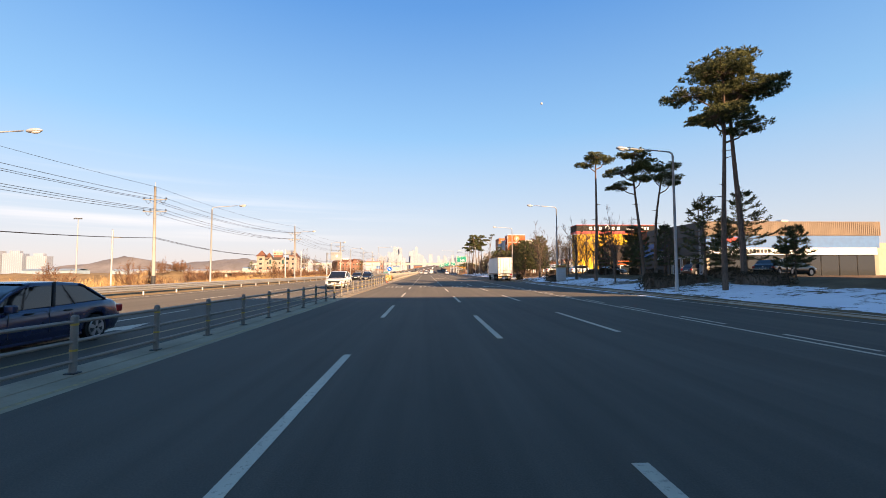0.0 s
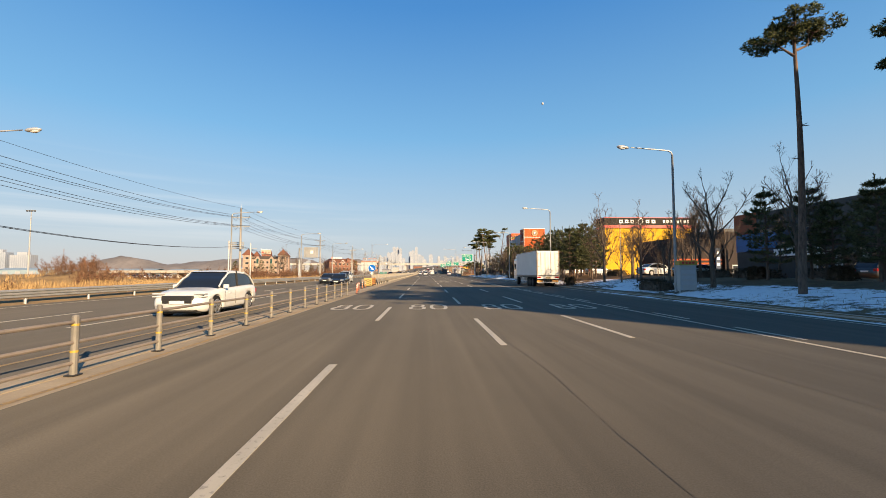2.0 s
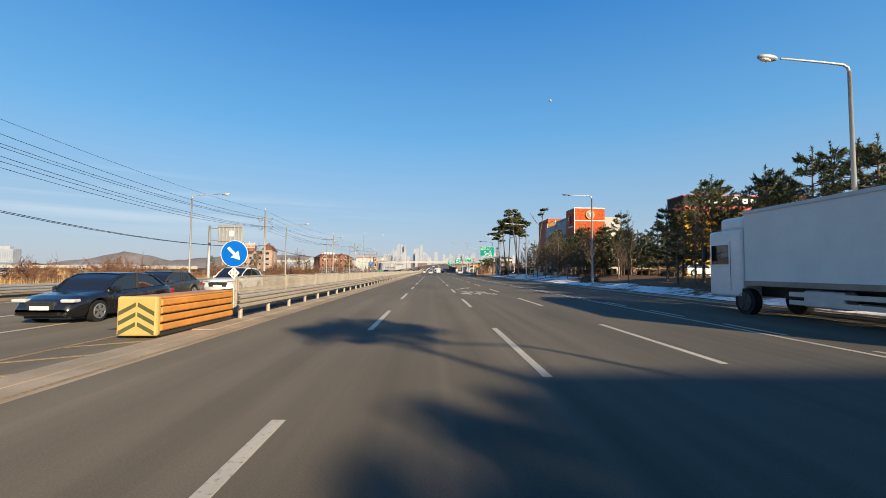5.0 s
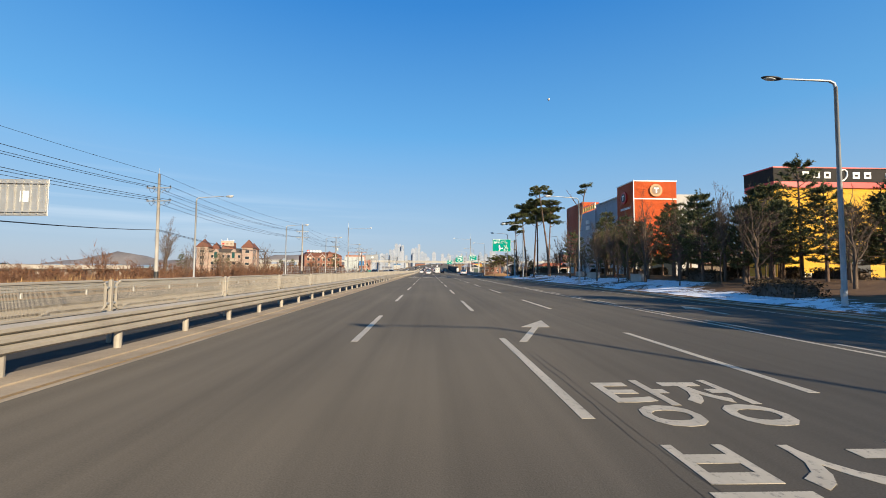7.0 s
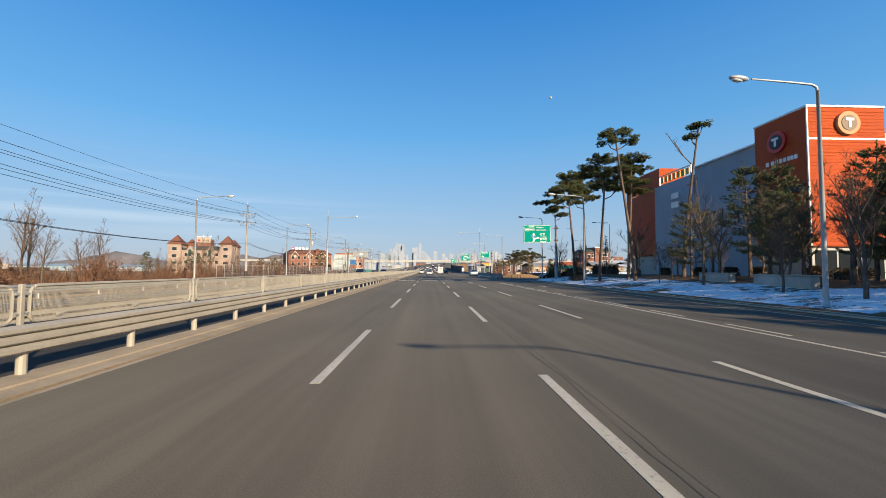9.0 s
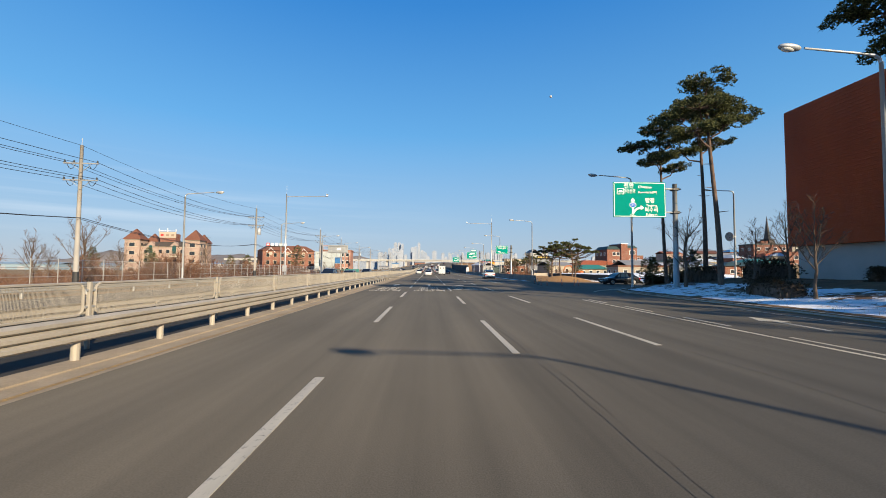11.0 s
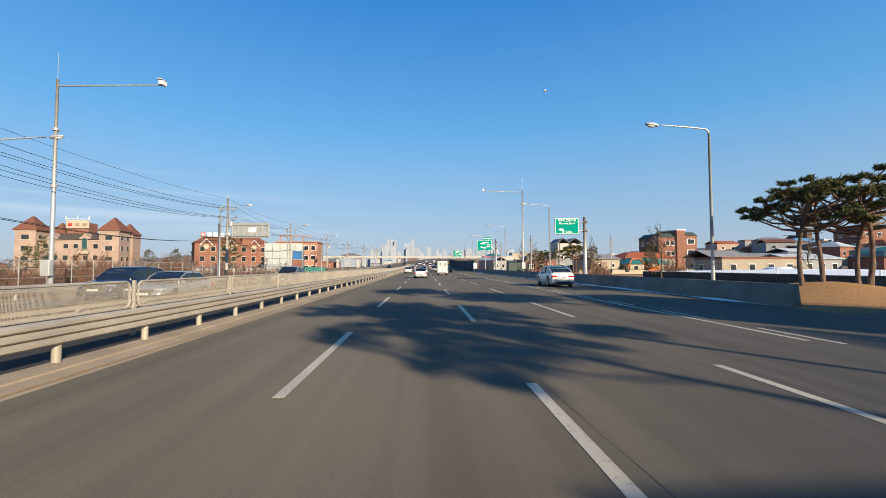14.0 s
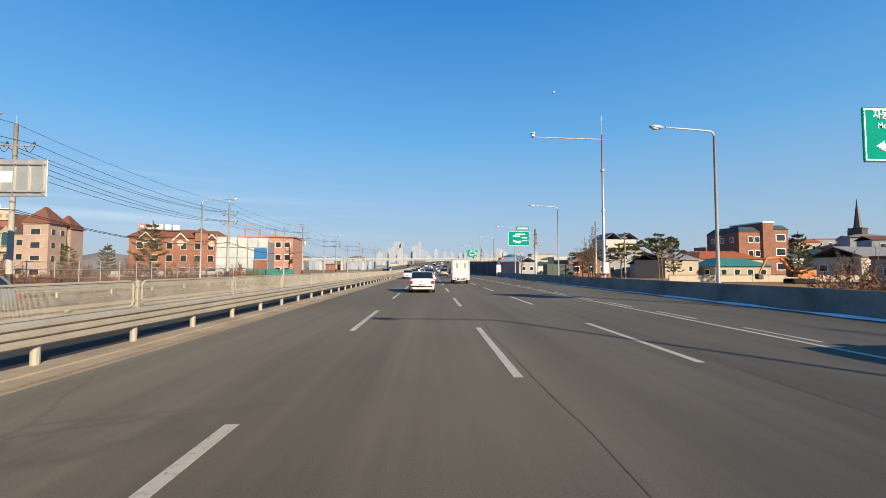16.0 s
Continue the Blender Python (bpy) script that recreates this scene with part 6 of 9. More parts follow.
def tyre_station():
    b = thing("tyre_station", "orange ribbed retail building with a round badge beside a grey hall", "shop building", (29.45, 148.9, 0.4))
    part("wall", boxm((0, 6.3, 0, 5.2, 3.2, 14.2)), ORANGE_CLAD, b)
    part("ground_floor", boxm((0.25, 6.1, 0.25, 5.2, -0.6, 3.2)), WHITE_WALL, b)
    for i in range(3):
        part("shop_window", boxm((0.5 + 1.9 * i, 2.2 + 1.9 * i, 0.2, 0.248, 0.2, 2.9)), GLASS_DARK, b)
    part("corner_trim", boxm((-0.05, 0.05, -0.05, 0.05, 3.2, 14.3)), SIGN_WHITE, b)
    part("band", boxm((0.05, 6.3, -0.03, -0.002, 11.6, 11.75)), SIGN_WHITE, b)
    part("parapet", boxm((-0.06, 6.36, -0.06, 5.26, 14.2, 14.35)), SIGN_WHITE, b)
    for m, at in ((pose(3.2, -0.02, 12.9, 90, 0, 0), 0), (pose(-0.02, 2.7, 12.2, 90, 0, -90), 1)):
        d = part("badge", turned(plate(disc(0.92, 32), 0, 0.22), m), TAN_BADGE if at == 0 else RED_PANEL, b)
        part("badge_face", turned(plate(disc(0.62, 32), 0.222, 0.26), m), BADGE_GREY if at == 0 else DARKSTEEL, d)
        part("badge_mark", turned(plate([(-0.1, -0.38), (0.1, -0.38), (0.1, 0.16), (0.34, 0.16), (0.34, 0.36), (-0.34, 0.36), (-0.34, 0.16), (-0.1, 0.16)], 0.262, 0.29), m), SIGN_WHITE, d)
    for y, w in ((3.7, 0.3), (3.15, 0.3), (2.75, 0.25), (2.35, 0.25), (1.95, 0.25), (1.6, 0.2), (1.25, 0.25), (0.9, 0.25)):
        part("sign_mark", boxm((-0.06, -0.004, y, y + w, 10.35, 10.7)), SIGN_WHITE, b)
    part("sign_strip", boxm((-0.2, -0.004, 0.3, 5.0, 7.6, 8.2)), DARKSTEEL, b)
    # grey hall behind
    h = part("hall_wall", boxm((0.5, 5.6, 5.2, 14.6, -0.6, 12.9)), GREY_CLAD, b)
    part("hall_wall", boxm((0.3, 5.4, 14.6, 22.6, -0.6, 12.2)), GREY_CLAD, b)
    part("hall_parapet", boxm((0.3, 5.6, 5.21, 14.55, 12.9, 13.05)), SIGN_WHITE, b)
    part("end_wall", boxm((0.95, 4.4, 22.6, 31.75, 3.4, 14.9)), ORANGE_CLAD, b)
    part("end_base", boxm((1.5, 4.2, 22.6, 31.4, -0.6, 3.4)), WHITE_WALL, b)
    part("ribs", boxm(*[(-0.025, 6.3, -0.025, -0.001, 3.3 + 0.27 * i, 3.4 + 0.27 * i) for i in range(40)], *[(-0.025, -0.001, -0.025, 5.2, 3.3 + 0.27 * i, 3.4 + 0.27 * i) for i in range(40)]), ORANGE_CLAD, b)
    part("end_ribs", boxm(*[(0.925, 0.949, 22.6, 31.75, 3.5 + 0.27 * i, 3.6 + 0.27 * i) for i in range(42)], *[(0.925, 4.4, 22.575, 22.599, 12.4 + 0.27 * i, 12.5 + 0.27 * i) for i in range(9)]), ORANGE_CLAD, b)
    part("roof_sign_frame", boxm((0.6, 0.75, 15.4, 22.0, 12.2, 12.4), (0.6, 0.75, 15.4, 22.0, 13.5, 13.6), (0.6, 0.75, 15.4, 15.5, 12.4, 13.5), (0.6, 0.75, 21.9, 22.0, 12.4, 13.5)), GALV, b)
    for i in range(7):
        part("roof_sign_mark", boxm((0.62, 0.72, 15.8 + 0.88 * i, 16.4 + 0.88 * i, 12.6, 13.35)), YELLOW_REFL, b)
    for z in (8.9, 10.0):
        part("small_sign", boxm((0.1, 0.298, 17.2, 18.6, z, z + 0.7)), SIGN_WHITE, b)
    for i in range(4):
        part("hall_window", boxm((0.4, 0.498, 6.0 + 2.1 * i, 7.6 + 2.1 * i, 6.0, 7.6)), GLASS_DARK, h)
    part("annex", boxm((6.3, 10.0, 1.2, 9.0, -0.6, 12.6)), WHITE_WALL, b)
    part("annex_canopy", boxm((6.3, 12.5, -0.4, 1.19, 3.4, 4.0)), SIGN_WHITE, b)


tyre_station()


def showroom():
    b = thing("showroom", "low showroom with bronze cladding, blue banner and dark glass", "shop building", (40.0, 59.0, 0.7))
    part("wall", boxm((0, 26, 0, 18.5, 0, 7.7)), BEIGE_WALL, b)
    part("bronze_band", boxm((-0.25, 26.2, -0.3, -0.002, 5.95, 8.0)), BRONZE_CLAD, b)
    part("ribs", boxm(*[(0.3 * i - 0.1, 0.3 * i - 0.02, -0.34, -0.302, 5.98, 7.96) for i in range(88)]), BRONZE_CLAD, b)
    # left flank in near-black: the shade on this side is put into its colour
    part("shaded_side_fascia", boxm((-0.3, -0.002, 0, 15.0, 5.95, 8.0)), DARKSTEEL, b)
    part("end_fascia", boxm((-0.32, -0.002, 15.0, 18.6, 5.6, 8.1)), ROOF_ORANGE, b)
    part("banner", boxm((0, 26, -0.22, -0.002, 4.2, 5.94)), BLUE_SHEET, b)
    part("side_banner", boxm((-0.2, -0.002, 12.5, 18.5, 3.4, 5.58)), BLUE_SHEET, b)
    # same blue banner, its colour darkened for the shade of the pines
    part("side_banner", boxm((-0.2, -0.002, 8.5, 12.49, 4.3, 5.58)), DIM_BLUE_SHEET, b)
    part("shaded_side_cladding", boxm((-0.12, -0.002, 0, 8.4, 3.2, 5.9), (-0.12, -0.002, 8.5, 18.5, 0, 3.38)), DARKSTEEL, b)
    s = part("sign_board", rounded(0.4, 25.5, -0.36, -0.002, 3.15, 4.18, 0.04), SIGN_WHITE, b)
    for i in range(9):
        part("sign_mark", boxm((4.6 + 0.55 * i, 5.0 + 0.55 * i, -0.39, -0.362, 3.45, 3.95)), DARKSTEEL, s)
    part("small_mark", boxm((1.0, 3.6, -0.39, -0.362, 3.6, 3.8)), GREYPAINT, s)
    m = part("side_sign", boxm((-0.5, -0.205, 7.0, 12.5, 2.7, 3.5)), SIGN_WHITE, b)
    for i in range(5):
        part("sign_mark", boxm((-0.53, -0.502, 7.6 + 0.9 * i, 8.2 + 0.9 * i, 2.9, 3.3)), DARKSTEEL, m)
    part("red_board", boxm((2.0, 4.6, -0.26, -0.222, 5.0, 5.7)), RED_PANEL, b)
    for i in range(9):
        x = 0.6 + 2.75 * i
        w = part("shop_window", rounded(x, x + 2.7, -0.1, 0.05, 0.05, 3.1, 0.02), DARKSTEEL, b)
        part("pane", boxm((x + 0.06, x + 2.64, -0.13, -0.102, 0.12, 3.02)), GLASS_DARK, w)
    windows_side(b, 0.5, 8.0, 0.2, 3.1, 3, 1, 0.0, 2.1, 2.6, GREYPAINT)
    part("pale_wall", boxm((26.3, 40, 1.5, 16, 0, 5.0)), CREAM, b)
    for x in (12.5, 16.0):
        part("roof_unit", rounded(x, x + 1.1, 5, 6.4, 7.7, 8.9, 0.05), GREYPAINT, b)
    # darker shops behind it
    a = thing("car_workshop", "dark workshop with orange stripes and a blue upright sign", "shop building", (51.0, 110.0, 0.6))
    part("wall", boxm((0, 11, 0, 12, 0, 8.0)), DARKWALL, a)
    part("wall", boxm((11, 23, -0.6, 12, 0, 9.4)), DARKWALL, a)
    part("parapet", boxm((10.9, 23.1, -0.7, 12.1, 9.4, 10.0)), DARKSTEEL, a)
    for z in (2.6, 3.4):
        part("stripe", boxm((0.2, 10.8, -0.06, -0.004, z, z + 0.35)), ORANGE_CLAD, a)
    part("upright_sign", boxm((9.2, 10.2, -0.4, -0.07, 1.4, 6.0)), DIM_BLUE_SHEET, a)
    for i in range(3):
        part("sign_mark", boxm((9.4, 10.0, -0.43, -0.402, 2.3 + 1.2 * i, 2.9 + 1.2 * i)), SIGN_WHITE, a)
    for x in (0.8, 4.4, 12.5, 17.0):
        w = part("bay_door", rounded(x, x + 3.0, -0.66 if x > 11 else -0.05, 0.05, 0.1, 2.5, 0.02), GREYPAINT, a)
        part("pane", boxm((x + 0.15, x + 2.85, -0.69 if x > 11 else -0.08, -0.662 if x > 11 else -0.052, 0.3, 2.3)), GLASS_DARK, w)


DARKWALL = plain("dark_brown_panel", (0.030, 0.019, 0.017), 0.65, vary=0.3)
showroom()
# unseen hall, added behind the camera to shade the start of the road
hall = thing("roadside_hall", "unseen large plain grey hall that shades the start of the road", "building", (17.5, -58, 0))
part("wall", boxm((0, 34, 0, 42.2, 0, 19.6)), GREY_CLAD, hall)
part("parapet", boxm((-0.2, 34.2, -0.2, 42.4, 19.6, 20.0)), CONCRETE, hall)
windows_side(hall, 2, 39, 2, 17, 10, 4, 0.0, 2.0, 1.6)
# tall block kept out of view, added and sized to shade the right-hand lanes
shop2 = thing("office_block", "unseen tall beige block that shades the right-hand lanes", "office building", (31.5, 3.0, 0.7))
part("wall", boxm((0, 26, 0, 24, 0, 19.2)), BEIGE_WALL, shop2)
part("parapet", boxm((-0.2, 26.2, -0.2, 24.2, 19.2, 19.7)), CREAM, shop2)
windows_side(shop2, 0, 24, 0.6, 18.8, 7, 5, 0.0, 2.4, 1.7)


# ---- left of the road ----
TEAL_GLASS = glass_material("teal_glass", (0.02, 0.07, 0.065), 0.15)
SLATE = plain("brown_slate", (0.085, 0.072, 0.062), 0.7, vary=0.3)


def castle_motel():
    b = thing("castle_motel", "buff brick motel with two pointed corner towers", "motel", (-131.2, 331.0, -1.2), 8)
    b.scale = (1.28, 1.2, 1.2)
    part("wall", boxm((3.4, 19.2, 0.6, 12, 0, 10.2)), PINK_BRICK, b)
    part("roof", hip_roof(3.2, 19.4, 0.5, 12, 10.2, 1.9, 0.4, 0.4), SLATE, b)
    for x in (-0.6, 18.2):
        t = part("tower", boxm((x, x + 4.6, -0.6, 5.0, 0, 12.6)), PINK_BRICK, b)
        part("tower_roof", hip_roof(x, x + 4.6, -0.6, 5.0, 12.6, 4.0, 0.5), ROOF_BROWN, b)
        part("cornice", boxm((x - 0.15, x + 4.75, -0.75, 5.15, 12.3, 12.55)), CREAM, t)
        for z in (1.4, 4.6, 7.8, 10.4):
            part("balcony" if z in (4.6,) else "band", boxm((x + 0.6, x + 4.0, -0.95 if z == 4.6 else -0.66, -0.6, z - 0.55, z - 0.3)), CREAM, t)
        windows_on(t, x + 0.5, x + 4.1, 0.2, 12.2, 1, 4, -0.6, 1.9, 1.5, CREAM)
        windows_side(t, -0.6, 5.0, 0.2, 12.2, 2, 4, x + 4.6, 1.2, 1.5, CREAM, 1)
    windows_on(b, 4.4, 18.0, 0.3, 9.9, 6, 3, 0.6, 1.2, 1.5, CREAM, skip=((1, 2), (4, 2)))
    for x in (7.0, 14.4):
        g = bmesh.new()
        v = [g.verts.new((x + p, 0.35, q)) for p, q in ((-1.5, 10.2), (1.5, 10.2), (0, 12.0))]
        w = [g.verts.new((x + p, 3.0, q)) for p, q in ((-1.5, 10.2), (1.5, 10.2), (0, 12.0))]
        g.faces.new(v), g.faces.new(w[::-1])
        for i in range(3):
            j = (i + 1) % 3
            g.faces.new((v[i], w[i], w[j], v[j]))
        bmesh.ops.recalc_face_normals(g, faces=g.faces)
        part("dormer", g, PINK_BRICK, b)
    k = part("roof_house", boxm((8.3, 13.3, 4, 8, 11.5, 15.2)), RED_BRICK, b)
    part("roof_sign", boxm((8.1, 13.5, 3.7, 3.9, 13.6, 15.9)), CREAM, k)
    for i in range(3):
        part("sign_mark", boxm((8.6 + 1.7 * i, 9.5 + 1.7 * i, 3.62, 3.69, 14.2, 15.0)), RED_PANEL if i == 0 else BADGE_GREY, k)
    part("sign_rail", boxm((7.9, 13.7, 3.6, 3.9, 16.2, 16.3), (8.0, 8.1, 3.6, 3.9, 15.9, 17.0), (10.7, 10.8, 3.6, 3.9, 15.9, 17.2), (13.4, 13.5, 3.6, 3.9, 15.9, 17.0)), SIGN_WHITE, k)
    for x in (7.0, 14.4):
        w = part("arch_window", turned(plate([(-0.75, -2.6), (0.75, -2.6)] + [(0.75 * math.cos(math.pi * j / 10), 0.75 * math.sin(math.pi * j / 10)) for j in range(11)], 0, 0.1), pose(x, 0.36, 10.0, 90, 0, 0)), CREAM, b)
        part("pane", turned(plate([(-0.6, -2.45), (0.6, -2.45)] + [(0.6 * math.cos(math.pi * j / 10), 0.6 * math.sin(math.pi * j / 10)) for j in range(11)], 0.102, 0.12), pose(x, 0.36, 10.0, 90, 0, 0)), TEAL_GLASS, w)
        part("balcony", boxm((x - 1.2, x + 1.2, -0.3, 0.6, 6.2, 6.9)), CREAM, b)
    part("eaves", boxm((3.3, 18.3, 0.45, 0.598, 9.85, 10.15)), CREAM, b)
    part("string_course", boxm((3.4, 18.2, 0.5, 0.598, 3.3, 3.5)), CREAM, b)
    # the rear pair of towers, half hidden
    for x in (3.0, 19.4):
        t = part("rear_tower", boxm((x, x + 3.6, 6.0, 10.4, 0, 12.0)), PINK_BRICK, b)
        part("rear_tower_roof", hip_roof(x, x + 3.6, 6.0, 10.4, 12.0, 3.4, 0.4), ROOF_BROWN, t)

castle_motel()


def brick_motel():
    b = thing("brick_motel", "red brick motel with pointed gables and a rooftop sign", "motel", (-66.2, 313.6, -0.7), 32)
    part("wall", boxm((0, 20.5, 0, 11, 0, 9.6)), RED_BRICK, b)
    part("roof", hip_roof(0, 20.5, 0, 11, 9.6, 2.2, 0.4, 0.45), ROOF_BROWN, b)
    windows_on(b, 0.6, 20, 0.4, 9.2, 7, 3, 0.0, 1.3, 1.7, CREAM)
    for x in (3.0, 9.6, 16.0):
        bm = bmesh.new()
        tube(bm, [(x - 1.6, -0.15, 8.9), (x, -0.15, 10.7), (x + 1.6, -0.15, 8.9)], 0.14, 5)
        part("gable_trim", bm, SIGN_WHITE, b)
        part("arch_window", turned(plate(disc(0.7, 16), 0, 0.12), pose(x, 0, 8.4, 90, 0, 0)), CREAM, b)
    f = part("sign_frame", boxm((1.5, 9.5, 1.4, 1.55, 11.3, 11.5), (2.0, 2.12, 1.4, 1.55, 9.6, 11.3), (9.0, 9.12, 1.4, 1.55, 9.6, 11.3)), DARKSTEEL, b)
    for i in range(5):
        part("sign_mark", boxm((1.6 + 1.65 * i, 2.8 + 1.65 * i, 1.3, 1.39, 11.5, 12.7)), RED_PANEL if i == 0 else GREYPAINT, f)
        part("sign_mark", boxm((1.9 + 1.65 * i, 2.5 + 1.65 * i, 1.27, 1.299, 11.8, 12.3)), SIGN_WHITE, f)
    t = part("turret", boxm((12.5, 15.2, -0.4, 2.6, 9.0, 11.0)), RED_BRICK, b)
    part("turret_roof", hip_roof(12.5, 15.2, -0.4, 2.6, 11.0, 1.4, 0.3), ROOF_BROWN, t)


brick_motel()


def scaffold_house():
    b = thing("scaffolded_building", "building wrapped in pale scaffolding sheets", "building", (-43.6, 306.5, -0.6), 10)
    part("core", boxm((0.8, 9.6, 1.2, 9, 0, 8.2)), GREY_WALL, b)
    for i in range(5):
        for k in range(4):
            part("sheet", rounded(0.1 + 2.0 * i, 1.95 + 2.0 * i, 0.02, 0.07, 0.3 + 2.15 * k, 2.35 + 2.15 * k, 0.015), NETTING, b)
    for i in range(6):
        part("standard", tubem([(0.02 + 2.0 * i, -0.05, 0), (0.02 + 2.0 * i, -0.05, 9.3)], 0.04, 6), GALV, b)
    for k in range(5):
        part("ledger", tubem([(0, -0.1, 0.3 + 2.15 * k), (10.1, -0.1, 0.3 + 2.15 * k)], 0.03, 6), GALV, b)
    part("blue_banner", boxm((7.4, 9.9, -0.2, -0.16, 4.4, 6.6)), BLUE_SHEET, b)
    part("red_shop_front", boxm((7.4, 10.0, -0.4, 0.0, 0.3, 4.2)), RED_BRICK, b)
    s = thing("salmon_building", "salmon coloured flat-roofed building with roof frames", "building", (-45.5, 320.6, -0.6), 4)
    part("wall", boxm((0, 12.6, 0, 10, 0, 9.9)), SALMON, s)
    part("roof_slab", boxm((-0.3, 12.9, -0.3, 10.3, 9.9, 10.2)), SALMON, s)
    windows_on(s, 6, 12.4, 0.5, 9.6, 3, 3, 0.0, 1.4, 1.5)
    for x in (1, 4.5, 8):
        part("roof_frame", boxm((x, x + 0.3, 0.5, 0.8, 10.2, 12.0), (x, x + 3.0, 0.5, 0.8, 11.7, 12.0)), SALMON, s)
    w = thing("site_hoarding", "white sheet hoarding round a building site", "hoarding", (-58.5, 298, -0.7), 6)
    for i in range(12):
        part("panel", rounded(1.9 * i, 1.9 * i + 1.86, 0, 0.05, 0.1, 2.0, 0.015), WHITE_WALL, w)
    g = thing("green_fence", "pale green screen fence beside the building site", "fence", (-34.6, 300, -0.6), 4)
    for i in range(6):
        part("panel", rounded(1.5 * i, 1.5 * i + 1.45, 0, 0.05, 0.1, 2.2, 0.015), ROOF_TEAL, g)


scaffold_house()


def field_fence():
    """Grey wire fence along the field."""
    f = thing("field_fence", "grey wire field fence on thin steel posts", "fence", (-29.5, 176, -0.4))
    pm = bpy.data.meshes.new("post")
    bm = tubem([(0, 0, 0), (0, 0, 2.7)], 0.035, 6)
    bm.to_mesh(pm), bm.free()
    pm.materials.append(GALV)
    for i in range(48):
        o = new("post", pm)
        o.location, o.parent = (0, 2.3 * i, 0), f
    for z in (0.4, 1.3, 2.0, 2.6):
        part("wire", tubem([(0, 0, z), (0, 108, z)], 0.018, 4), GALV, f)
    bm = bmesh.new()
    y = 0
    while y < 108:
        for s in (-1, 1):
            tube(bm, [(0, y, 0.1), (0, y + s * 2.4, 2.55)], 0.005, 3, False)
        y += 0.30
    tagged(part("mesh", bm, GALV, f), kind="stuff")


field_fence()


def house(at, rz, w, d, h, wall, roof, rise=1.6, rows=1, kind="gable", label="", glazed=True):
    b = thing("house", label or "small village house with a pitched roof", "house", at, rz, "village houses")
    part("wall", boxm((0, w, 0, d, 0, h)), wall, b)
    if kind == "gable":
        part("roof", gable_roof(0, w, 0, d, h, rise, 0.4, w > d), roof, b)
    elif kind == "hip":
        part("roof", hip_roof(0, w, 0, d, h, rise, 0.5, 0.2), roof, b)
    else:
        part("parapet", boxm((-0.1, w + 0.1, -0.1, d + 0.1, h, h + 0.4)), roof, b)
    windows_on(b, 0.3, w - 0.3, 0.4, h - 0.2, max(2, min(4, int(w / (2.6 if glazed else 4.2)))), rows, 0.0, 1.3, 1.2)
    if glazed:
        windows_side(b, 0.3, d - 0.3, 0.4, h - 0.2, max(1, int(d / 3.2)), rows, 0.0, 1.2, 1.1)
    return b


DIM_CONC = plain("old_dark_concrete", (0.075, 0.068, 0.062), 0.9, vary=0.4, scale=0.8)
DARKBRICK = plain("dark_church_brick", (0.09, 0.075, 0.068), 0.85, vary=0.3, scale=0.4)
ROOF_SNOW = plain("snow_dusted_roof", (0.42, 0.46, 0.52), 0.8, vary=0.4, scale=0.5)


